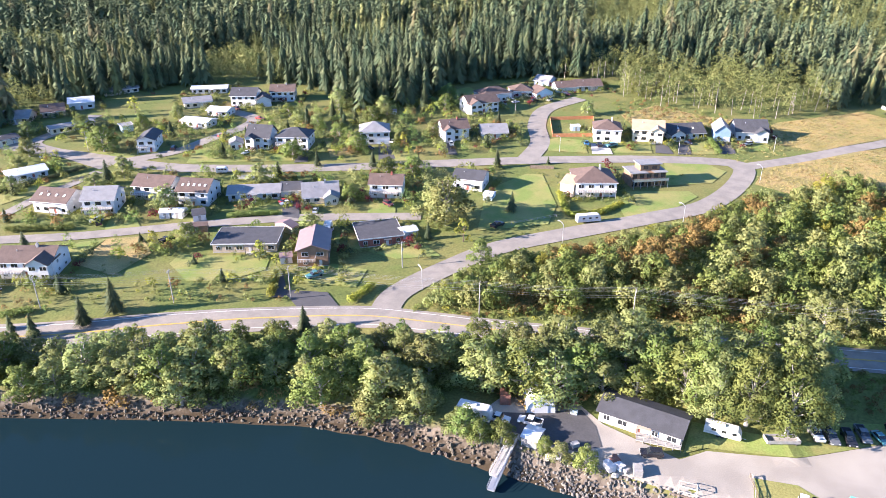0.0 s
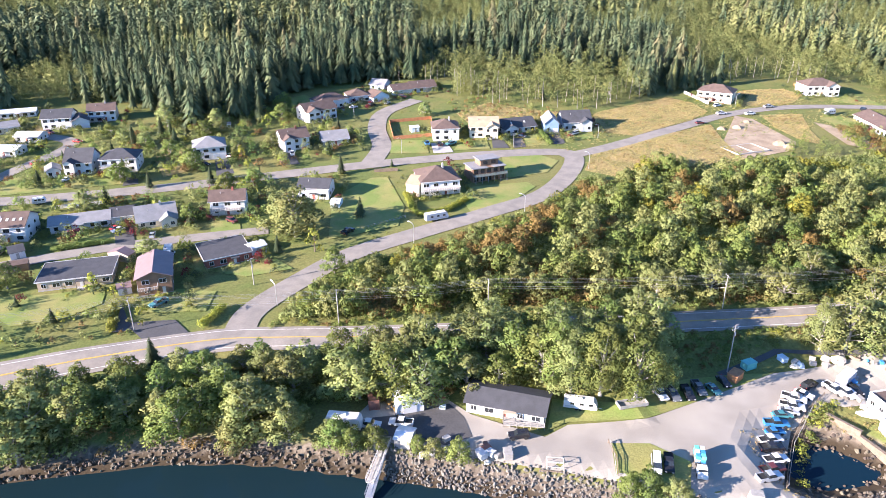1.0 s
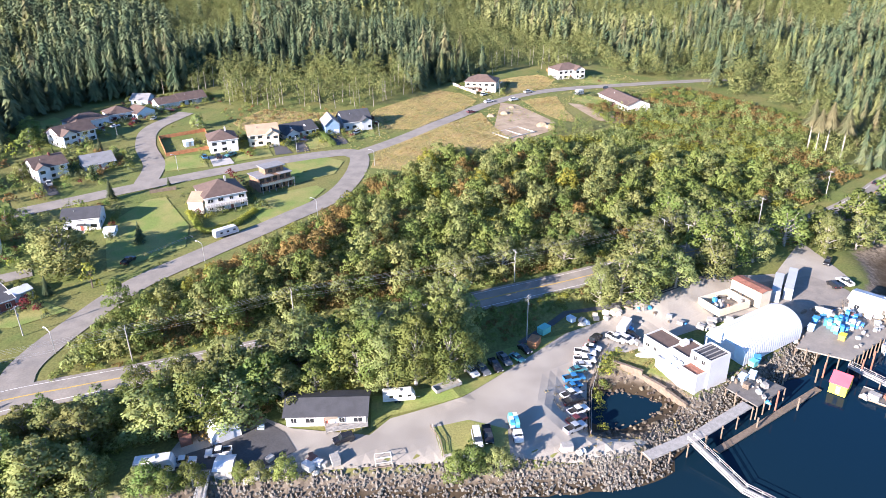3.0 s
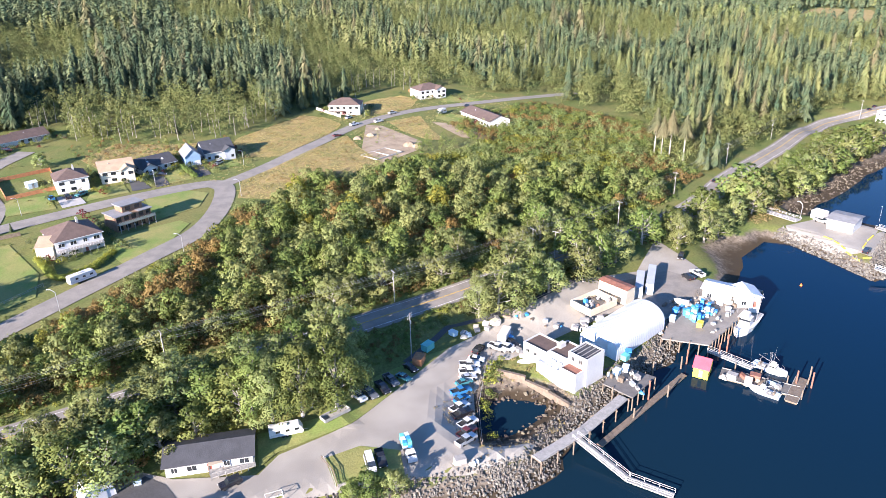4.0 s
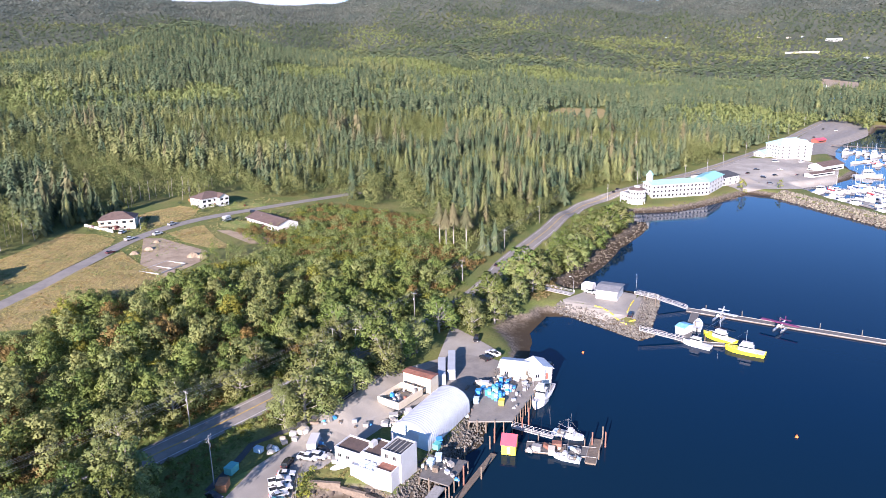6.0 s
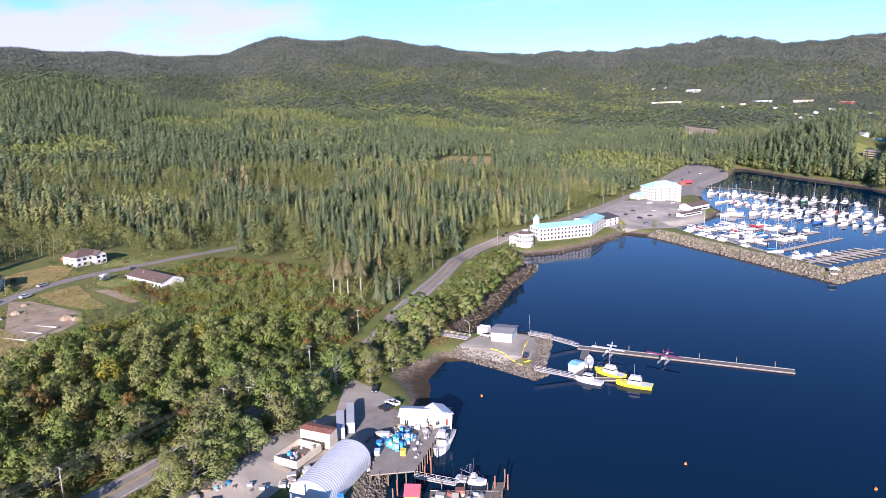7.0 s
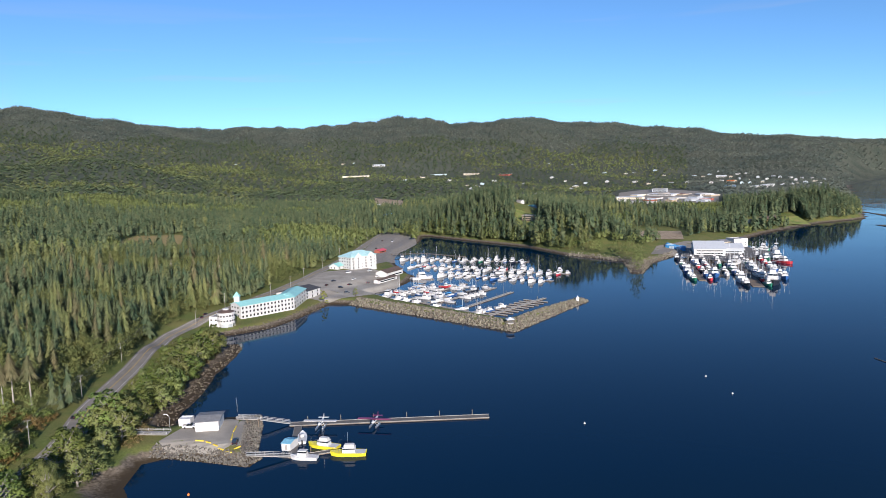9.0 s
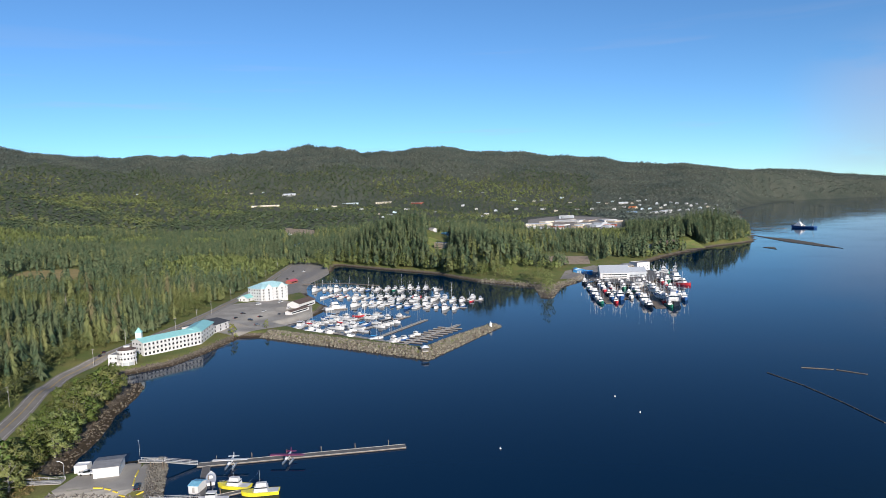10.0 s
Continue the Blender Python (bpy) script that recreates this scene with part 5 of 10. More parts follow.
for kind, colour, rear, nose in (
        ("pickup", "white", (80.8, 123.3), (80.6, 117.5)), ("pickup", "grey", (83.8, 122.5), (83.5, 116.9)), ("pickup", "black", (87.9, 122.4), (86.8, 116.0)), ("pickup", "grey", (91.3, 123.0), (90.6, 117.6)),
        ("car", "teal", (94.0, 121.1), (94.5, 117.4)), ("car", "black", (98.4, 123.5), (98.3, 119.2)),
        ("pickup", "silver", (85.6, 90.9), (92.0, 90.9)), ("pickup", "maroon", (88.8, 93.9), (95.1, 94.1)), ("pickup", "white", (92.6, 97.5), (98.4, 97.1)), ("pickup", "black", (94.2, 100.9), (99.5, 100.2)),
        ("pickup", "white", (95.0, 102.7), (100.9, 102.5)), ("car", "blue", (98.1, 104.9), (103.1, 104.4)), ("pickup", "blue", (99.5, 107.0), (104.5, 105.5)), ("car", "teal", (102.4, 108.3), (106.7, 107.2)),
        ("car", "silver", (105.2, 109.2), (108.0, 107.5)), ("pickup", "white", (106.3, 110.5), (110.1, 108.1)), ("pickup", "white", (108.5, 113.2), (112.2, 109.8)), ("car", "white", (112.5, 114.1), (114.8, 110.5)),
        ("suv", "black", (115.6, 114.6), (119.3, 115.8)), ("pickup", "white", (121.6, 113.6), (122.3, 110.7)), ("suv", "white", (123.6, 111.4), (123.9, 108.9)), ("car", "black", (126.8, 112.7), (126.6, 109.4)),
        ("pickup", "white", (21.9, 123.9), (16.7, 126.0)), ("suv", "black", (45.9, 114.3), (41.2, 114.9)), ("van", "white", (68.9, 100.8), (67.0, 97.0)), ("pickup", "black", (71.5, 100.5), (69.7, 96.8)),
        ("suv", "black", (215.0, 109.8), (208.9, 107.5)), ("pickup", "white", (202.6, 95.2), (204.1, 100.1)), ("suv", "black", (197.4, 96.0), (199.8, 100.9)),
        ("car", "silver", (-46.6, 232.8), (-46.6, 239.6)), ("pickup", "blue", (64.3, 301.0), (64.6, 309.6)), ("pickup", "black", (69.7, 298.7), (70.1, 307.3)), ("car", "red", (-60.3, 244.3), (-58.9, 245.7)),
        ("car", "red", (-95.4, 349.2), (-90.2, 346.3)), ("car", "teal", (-95.2, 334.1), (-93.0, 339.0)), ("pickup", "black", (-120.2, 224.1), (-122.4, 229.2)), ("suv", "black", (-121.0, 300.7), (-121.5, 307.2)), ("car", "white", (-175.9, 292.8), (-172.4, 294.9)),
        ("car", "red", (-105.5, 319.9), (-102.4, 322.0)), ("pickup", "white", (3.9, 303.4), (3.5, 311.8)), ("car", "white", (-24.0, 309.8), (-22.7, 315.2)), ("pickup", "black", (-93.4, 211.9), (-91.8, 213.8)), ("van", "white", (-40.2, 216.0), (-38.5, 222.0)),
        ("car", "maroon", (201.2, 304.6), (206.7, 304.6)), ("pickup", "white", (220.7, 316.3), (227.0, 316.9)), ("suv", "white", (228.3, 329.9), (232.1, 331.0)), ("pickup", "white", (234.4, 312.7), (242.2, 313.2)), ("pickup", "silver", (252.3, 322.3), (259.8, 322.9)),
        ("suv", "black", (301.1, 307.9), (304.5, 304.4)), ("pickup", "black", (17.6, 221.6), (19.7, 223.7)), ("car", "black", (288.7, 138.1), (295.8, 137.9)), ("car", "white", (36.6, 373.0), (41.4, 375.6)), ("suv", "black", (47.3, 373.9), (51.4, 377.5)), ("pickup", "white", (281.1, 89.4), (280.9, 86.2)),
        ("suv", "black", (260.2, 65.3), (264.5, 65.6)), ("car", "black", (608.2, 66.0), (616.6, 62.9)), ("car", "black", (631.9, 62.2), (633.3, 58.2)), ("suv", "black", (611.2, 54.3), (610.5, 50.2)), ("car", "black", (622.0, 47.0), (625.3, 43.1)),
        ("suv", "grey", (586.4, 47.4), (588.8, 42.7)), ("car", "grey", (629.4, 31.1), (641.6, 27.4)), ("van", "white", (677.4, 52.0), (679.8, 47.7)), ("van", "white", (686.3, 32.4), (694.5, 27.1)), ("car", "black", (488.8, 139.9), (496.3, 139.9)), ("car", "black", (498.4, 140.0), (504.9, 139.6)),
        ("pickup", "white", (655.8, 24.2), (668.9, 19.2)), ("car", "white", (637.4, 44.4), (643.6, 41.1)), ("car", "white", (839.8, 50.3), (863.3, 45.3)), ("van", "white", (979.9, 12.7), (999.9, 4.9)), ("car", "black", (902.1, 31.8), (916.3, 27.0)), ("car", "black", (971.7, 26.1), (994.9, 20.1))):
    park(kind, colour, rear, nose)


for k, (left, right, depth, *_) in enumerate(HOUSES[:34:2]):
    a = radians(heading(left, right))
    c, s_ = math.cos(a), math.sin(a)
    u, v = 2.0 + (k * 5) % 7, -6.5
    x, y = left[0] + u * c - v * s_, left[1] + u * s_ + v * c
    park(("car", "suv", "pickup")[k % 3], ("black", "silver", "grey", "white", "maroon", "teal")[k % 6], (x - 0.1 * c, y - 0.1 * s_), (x + (0.3 - k % 2) * c + 0.4 * s_, y + (0.3 - k % 2) * s_ - 0.4 * c))


def trailer(rear, nose, wide, h, label, name="travel_trailer", mat=WHITE, category="trailer"):
    length = math.hypot(nose[0] - rear[0], nose[1] - rear[1])
    x, y = (rear[0] + nose[0]) / 2, (rear[1] + nose[1]) / 2
    ob = thing(name, pose(x, y, at(x, y) + 0.15, 0, 0, heading(rear, nose)), label, category)
    L = length / 2
    shaped([(-L, 0.6), (L - 0.2, 0.6), (L, 1.2), (L - 0.5, h - 0.3), (L - 0.9, h), (-L + 0.2, h), (-L, h - 0.3)], wide / 2).put("body", mat, ob)
    Kit().box(-L * 0.9, -wide / 2 - 0.02, 1.0, L * 0.85, wide / 2 + 0.02, 1.25).put("stripe", GREY_WALL, ob, "grey painted stripe")
    for i in range(3):
        for s in (-1, 1):
            Kit().box(-L * 0.6 + i * L * 0.55, s * (wide / 2 + 0.01) - 0.02, 1.6, -L * 0.6 + i * L * 0.55 + 0.9, s * (wide / 2 + 0.01) + 0.02, 2.2).put("window", GLASS, ob)
    Kit().box(-L * 0.3, -0.4, h, L * 0.1, 0.4, h + 0.25, 0.06).put("roof_vent", WHITE, ob)
    for s in (-1, 1):
        for q in (-0.45, 0.45):
            wheel(ob, q - L * 0.1, s * (wide / 2 - 0.2), 0.38)
    Kit().tube((L, 0, 0.6), (L + 1.0, 0, 0.55), 0.06).put("hitch", METAL, ob)
    return ob


trailer((46.3, 224.2), (54.7, 225.9), 2.4, 3.0, "white travel trailer parked beside the village road")
trailer((3.3, 128.6), (10.8, 125.7), 2.5, 3.5, "white fifth-wheel trailer in the boat yard")
park("pickup", "white", (10.3, 126.8), (14.1, 125.3))
trailer((57.1, 122.2), (64.0, 118.9), 2.4, 2.7, "old white trailer under the big alder")
trailer((-93.6, 274.7), (-89.1, 275.1), 2.2, 2.6, "grey cargo trailer beside the lane", mat=PALE_ROOF)
trailer((276.8, 304.1), (282.1, 304.7), 2.5, 3.2, "white motor home on the hill lawn", name="motor_home")
trailer((-39.7, 214.9), (-39.8, 224.1), 2.4, 3.0, "white camper van in a driveway", name="camper_van")


def flat_trailer(a, b):
    L = math.hypot(b[0] - a[0], b[1] - a[1])
    ob = thing("flat_trailer", pose(a[0], a[1], at(*a) + 0.1, 0, 0, heading(a, b)), "weathered wooden scow resting on the grass", "trailer")
    Kit().box(0, -1.2, 0.3, L, -1.05, 1.1).box(0, 1.05, 0.3, L, 1.2, 1.1).box(0, -1.05, 0.3, 0.15, 1.05, 1.1).box(L - 0.15, -1.05, 0.3, L, 1.05, 1.1).put("side_board", GREY_TIMBER, ob)
    Kit().box(0.15, -1.05, 0.35, L - 0.15, 1.05, 0.5).put("deck", GREY_TIMBER, ob)
    for x in (0.8, L - 0.8):
        Kit().box(x - 0.15, -1.1, -0.2, x + 0.15, 1.1, 0.3).put("bearer", TIMBER, ob)


flat_trailer((68.7, 118.1), (75.8, 118.0))


def flatbed():
    a, b = (78.3, 100.2), (75.0, 93.1)
    L = math.hypot(b[0] - a[0], b[1] - a[1])
    ob = thing("flatbed_truck", pose(a[0], a[1], at(*a) + 0.18, 0, 0, heading(a, b)), "white flatbed truck loaded with blue fish totes", "truck")
    shaped([(L - 2.6, 0.5), (L, 0.5), (L, 1.2), (L - 0.8, 1.35), (L - 1.2, 2.1), (L - 2.5, 2.15), (L - 2.6, 1.2)], 1.0, 0.1, 1.2).put("cab", CAR_PAINT["white"], ob)
    Kit().box(L - 1.18, -0.85, 1.42, L - 0.9, 0.85, 1.95).put("windscreen", GLASS, ob)
    Kit().box(0, -1.1, 0.9, L - 2.7, 1.1, 1.05).put("bed", TIMBER, ob)
    for i in range(3):
        for j in range(2):
            for z in range(2):
                x0 = 0.1 + i * 1.25
                Kit().box(x0, -1.05 + j * 1.07, 1.06 + z * 0.82, x0 + 1.15, -0.05 + j * 1.07, 1.84 + z * 0.82, 0.05).put("fish_tote", (BLUE, TEAL, PALE_BLUE)[(i + j + z) % 3], ob)
    for s in (-1, 1):
        for x in (0.9, L - 1.0):
            wheel(ob, x, s * 0.9, 0.45)


flatbed()

# ---- boat yard and fish plant ----
def quonset(a, b, length, h, mat, label, stripe=None, closed=True):
    """A round-topped shed: its near end runs from a to b, and it goes back by length."""
    w = math.hypot(b[0] - a[0], b[1] - a[1])
    ob = thing("quonset_shed", pose(a[0], a[1], at(*a) + 0.05, 0, 0, heading(a, b)), label, "shed")
    n = 18
    arc = [(w / 2 - math.cos(math.pi * i / n) * w / 2, h * (0.30 + 0.70 * math.sin(math.pi * i / n)) if 0 < i < n else h * 0.30) for i in range(n + 1)]
    arc = [(arc[0][0], -0.3)] + arc + [(arc[-1][0], -0.3)]
    k = Kit()
    ribs = max(6, int(length / 0.9))
    for r in range(ribs):
        y0, y1 = length * r / ribs, length * (r + 1) / ribs
        for p, q in zip(arc, arc[1:]):
            ym = (y0 + y1) / 2
            up = 0.10
            cx, cz = w / 2, 0.0
            out = lambda s: (cx + (s[0] - cx) * (1 + up / w * 1.2), s[1] + up * 0.6)
            P, Q = out(p), out(q)
            k.add([(p[0], y0, p[1]), (q[0], y0, q[1]), (Q[0], ym, Q[1]), (P[0], ym, P[1]), (q[0], y1, q[1]), (p[0], y1, p[1])], [(0, 1, 2, 3), (3, 2, 4, 5)])
    k.put("roof_shell", mat, ob)
    k = Kit()
    k.prism(arc, 0.15, 0.3)
    k.put("end_wall", stripe or mat, ob)
    Kit().prism(arc, length - 0.3, length - 0.15).put("end_wall", mat, ob)
    Kit().box(w * 0.25, 0.05, 0, w * 0.75, 0.14, h * 0.62).put("door", PALE_ROOF, ob, "wide pale roller door")
    return ob


TENT = material("white_tent_fabric", (0.66, 0.67, 0.69), 0.6, scale=0.6, vary=0.05)
SHEET = material("white_ribbed_sheet", (0.56, 0.58, 0.61), 0.5, scale=0.5, vary=0.08)
quonset((18.9, 128.5), (25.4, 128.6), 9.5, 4.0, TENT, "white ribbed fabric boat tent in the yard")
side_a, side_b = Vector((140.4, 86.5)), Vector((164.6, 86.7))
along = (side_b - side_a).normalized()
quonset(tuple(side_a + Vector((-along.y, along.x)) * 12.0), tuple(side_a), (side_b - side_a).length, 6.8, SHEET, "large white ribbed round-roofed boat shed", PALE_BLUE)


def block(a, b, depth, h, wall, top, label, base=None, windows=0, parapet=0.5, name="building"):
    """A flat-roofed block with a parapet; its near foot runs from a to b."""
    w = math.hypot(b[0] - a[0], b[1] - a[1])
    ob = thing(name, pose(a[0], a[1], (at(*a) if base is None else base), 0, 0, heading(a, b)), label, "building")
    Kit().box(0, 0, -3.0, w, depth, h).put("wall", wall, ob)
    k = Kit()
    for q in ((0, 0, w, 0.25), (0, depth - 0.25, w, depth), (0, 0.25, 0.25, depth - 0.25), (w - 0.25, 0.25, w, depth - 0.25)):
        k.box(q[0], q[1], h, q[2], q[3], h + parapet)
    k.put("parapet", wall, ob)
    Kit().box(0.25, 0.25, h, w - 0.25, depth - 0.25, h + 0.06).put("roof", top, ob)
    for i in range(windows):
        for z in ([1.0] if h < 5 else [1.0, 4.0]):
            window(ob, pose(w * (i + 0.5) / windows, 0, z), 1.2, 1.2, GREY_TIMBER)
    return ob


def fish_plant(a, b):
    """The white plant: low halls, an inner block, a tower and a red-roofed annex, along the line a to b."""
    w = math.hypot(b[0] - a[0], b[1] - a[1])
    ob = thing("fish_plant", pose(a[0], a[1], at(*a), 0, 0, heading(a, b)), "white flat-roofed fish plant with a tall tower block", "building")
    for x0, y0, x1, y1, h, top in ((0, 0, w * 0.40, 6.5, 4.4, BROWN_ROOF), (w * 0.40, 1.0, w * 0.70, 8.5, 4.7, BROWN_ROOF), (w * 0.34, -2.4, w * 0.72, 1.0, 2.7, PALE_ROOF), (w * 0.70, 1.4, w * 1.0, 8.5, 6.9, SLATE), (w * 0.72, -2.4, w * 0.98, 1.4, 4.0, RUST)):
        Kit().box(x0, y0, -3, x1, y1, h).put("wall", WHITE, ob)
        Kit().box(x0 + 0.3, y0 + 0.3, h, x1 - 0.3, y1 - 0.3, h + 0.08).put("roof", top, ob)
        k = Kit()
        for q in ((x0, y0, x1, y0 + 0.25), (x0, y1 - 0.25, x1, y1), (x0, y0 + 0.25, x0 + 0.25, y1 - 0.25), (x1 - 0.25, y0 + 0.25, x1, y1 - 0.25)):
            k.box(q[0], q[1], h, q[2], q[3], h + 0.45)
        k.put("parapet", WHITE, ob)
    for i in range(2):
        window(ob, pose(w * (0.08 + 0.13 * i), 0, 2.2), 1.2, 1.0, GREY_TIMBER)
    for i in range(2):
        window(ob, pose(w * (0.78 + 0.12 * i), 1.4, 5.2), 1.0, 1.2, GREY_TIMBER)
    Kit().tube((w * 0.66, 7.6, 4.7), (w * 0.66, 7.6, 8.6), 0.25).put("flue", METAL, ob)
    Kit().box(w * 0.40, 4, 4.7, w * 0.47, 6.4, 6.0, 0.1).put("roof_unit", WHITE, ob)
    Kit().box(w * 0.46, -1.9, 2.7, w * 0.56, 0.2, 3.7, 0.1).put("roof_unit", PALE_BLUE, ob)
    Kit().box(w * 0.58, -1.9, 2.7, w * 0.66, 0.2, 3.7, 0.1).put("roof_unit", PALE_BLUE, ob)
    for i in range(4):
        Kit().box(w * 0.74 + i * 1.3, 2.0, 6.98, w * 0.74 + i * 1.3 + 0.2, 7.9, 7.15).put("roof_batten", GREY_TIMBER, ob)


fish_plant((124.4, 105.1), (124.0, 85.3))
shed((168.3, 112.3), (167.7, 101.8), 4.2, 4.6, CREAM, RUST, "long cream shed with a rust-red edged roof", 0.15, "building", name="building")
house((188.7, 88.2), (190.6, 79.9), 7, 1.2, "gable", CREAM, PALE_ROOF, "cream wharf office with a pale roof", group="", category="building", pitch=0.25, base=3.8)
house((190.4, 77.5), (195.0, 72.9), 7, 1.3, "front", WHITE, PALE_ROOF, "white net shed with a pale roof on piles", group="", category="building", pitch=0.35, base=3.8)


def container(a, b, mat, label, h=2.9, wide=2.5, base=None):
    L = math.hypot(b[0] - a[0], b[1] - a[1])
    ob = thing("container", pose(a[0], a[1], (at(*a) + 0.18) if base is None else base, 0, 0, heading(a, b)), label, "container")
    n = int(L / 0.3)
    near = [(L * i / n, 0.05 * (i // 2 % 2), h) for i in range(n + 1)]
    far = [(L * i / n, wide - 0.05 * (i // 2 % 2), h) for i in range(n, -1, -1)]
    Kit().slab(near + far, h).put("body", mat, ob)
    Kit().box(L, 0.1, 0.15, L + 0.05, wide / 2 - 0.03, h - 0.15).put("door", mat, ob)
    Kit().box(L, wide / 2 + 0.03, 0.15, L + 0.05, wide - 0.1, h - 0.15).put("door", mat, ob)


container((175.9, 101.2), (187.4, 107.7), GREY_WALL, "long grey refrigerated trailer box", 3.6)
container((180.3, 100.1), (194.0, 107.5), GREY_WALL, "long silver trailer box", 3.6)
container((15.5, 131.6), (16.0, 138.7), RUST, "weathered red cargo container", 2.6)
container((125.6, 112.5), (130.8, 115.2), WHITE, "white storage container in the yard", 2.5)


def planked(a, b, depth, label):
    """An open walled pen of pale planks with clutter inside."""
    w = math.hypot(b[0] - a[0], b[1] - a[1])
    ob = thing("storage_pen", pose(a[0], a[1], at(*a), 0, 0, heading(a, b)), label, "pen")
    for q in ((0, 0, w, 0.2), (0, depth - 0.2, w, depth), (0, 0.2, 0.2, depth - 0.2), (w - 0.2, 0.2, w, depth - 0.2)):
        Kit().box(q[0], q[1], -0.4, q[2], q[3], 1.9).put("wall", CREAM, ob)
    r = random.Random(4)
    for i in range(22):
        x, y, s = r.uniform(0.6, w - 1.6), r.uniform(0.6, depth - 1.8), r.uniform(0.5, 1.2)
        Kit().box(x, y, 0, x + s, y + s * 0.8, s * r.uniform(0.8, 2.0), 0.05).put("crate", r.choice([GREY_TIMBER, TIMBER, WHITE, RUST, BLUE]), ob)


planked((154.5, 112.6), (153.6, 104.4), 11.5, "open pale plank pen full of gear")


wall_line = [(114.2, 105.5), (117.2, 98.0), (118.0, 91.0), (117.6, 84.2)]
for a, b in zip(wall_line, wall_line[1:]):
    L = math.hypot(b[0] - a[0], b[1] - a[1])
    ob = Kit().box(0, -0.3, -2.0, L, 0.3, 0.9, 0.04).box(0, -0.42, 0.9, L, 0.42, 1.08).put("sea_wall", TIMBER)
    ob.matrix_basis = pose(a[0], a[1], max(at(*a), at(*b)), 0, 0, heading(a, b))
    tagged(ob, "weathered dark timber sea wall above the tidal pool", "sea wall", "sea wall lengths")
for x, y, top in ((153.9, 74.9, 3.8), (157.2, 75.1, 4.4), (169.5, 70.0, 6.2), (164.8, 70.0, 5.4), (134.9, 73.0, 6.0), (146.0, 78.6, 3.6), (168.1, 50.5, 4.2), (169.4, 47.2, 4.6), (172.8, 49.0, 4.0), (126.0, 71.4, 3.2), (140.0, 70.6, 3.4)):
    ob = Kit().tube((0, 0, -4), (0.06, 0.04, top), 0.24, 0.20, 9).tube((0.06, 0.04, top), (0.06, 0.04, top + 0.12), 0.26, 0.1, 9).put("mooring_pile", RUST if top > 4.0 else TIMBER)
    ob.location = (x, y, 0)
    tagged(ob, "tall weathered mooring pile standing in the water", "pile", "mooring piles")


def tote(p, mat, z=None, s=1.0, label="blue plastic fish tote on the wharf", name="fish_tote"):
    ob = Kit().box(-0.6 * s, -0.5 * s, 0, 0.6 * s, 0.5 * s, 0.85 * s, 0.06).box(-0.64 * s, -0.54 * s, 0.85 * s, 0.64 * s, 0.54 * s, 0.95 * s).put(name, mat)
    ob.matrix_basis = pose(p[0], p[1], (at(*p) + 0.17) if z is None else z, 0, 0, (p[0] * 31) % 40)
    return tagged(ob, label, "tote", "wharf totes")


r = random.Random(9)
WHARF_Z = 3.6
for i in range(6):
    for j in range(4):
        p = Vector((173.5, 82.4)).lerp(Vector((182.7, 80.6)), i / 5) + Vector((0.6, 1.35)) * j
        for z in range(r.randint(1, 3)):
            tote(p, r.choice([BLUE, TEAL, PALE_BLUE, WHITE, BLUE]), WHARF_Z + 0.25 + z * 0.97, label="stacked blue and white fish tote on the wharf")
for p, mat in (((174.5, 88.9), BLUE), ((169.6, 87.1), PALE_BLUE), ((144.4, 85.5), BLUE), ((142.0, 84.8), TEAL), ((172.1, 79.8), YELLOW), ((166.5, 89.7), TAN), ((161.5, 89.4), WHITE), ((134.5, 82.3), PALE_BLUE), ((137.5, 81.7), PALE_BLUE)):
    tote(p, mat, WHARF_Z + 0.25, 1.6, "large plastic fish bin on the plant apron")


def wharf(ring, z, label, pile_gap=4.0, mat=DECK_WOOD):
    """A timber deck on piles over the water."""
    ox, oy = ring[0]
    ob = thing("wharf", pose(ox, oy, z), label, "wharf")
    Kit().slab([(x - ox, y - oy, 0) for x, y in ring], 0.35).put("deck", mat, ob)
    for (ax, ay), (bx, by) in zip(ring, ring[1:] + ring[:1]):
        n = max(1, int(math.hypot(bx - ax, by - ay) / pile_gap))
        for i in range(n):
            x, y = ax + (bx - ax) * i / n, ay + (by - ay) * i / n
            ground_z = at(x, y)
            if ground_z < z - 1.0:
                Kit().tube((x - ox, y - oy, ground_z - z - 0.3), (x - ox, y - oy, 0.45 if i % 2 else -0.2), 0.19).put("pile", TIMBER, ob)
    return ob


wharf([(158.5, 84.0), (164.5, 72.9), (188.9, 74.5), (207.2, 77.4), (205.5, 87.7), (179.9, 91.1)], 3.75, "timber fish wharf with a worn grey deck", 2.2, ASPHALT)
wharf([(128.7, 82.3), (128.8, 73.8), (140.6, 74.8), (138.6, 85.3)], 3.75, "small timber unloading wharf beside the plant", 2.4)


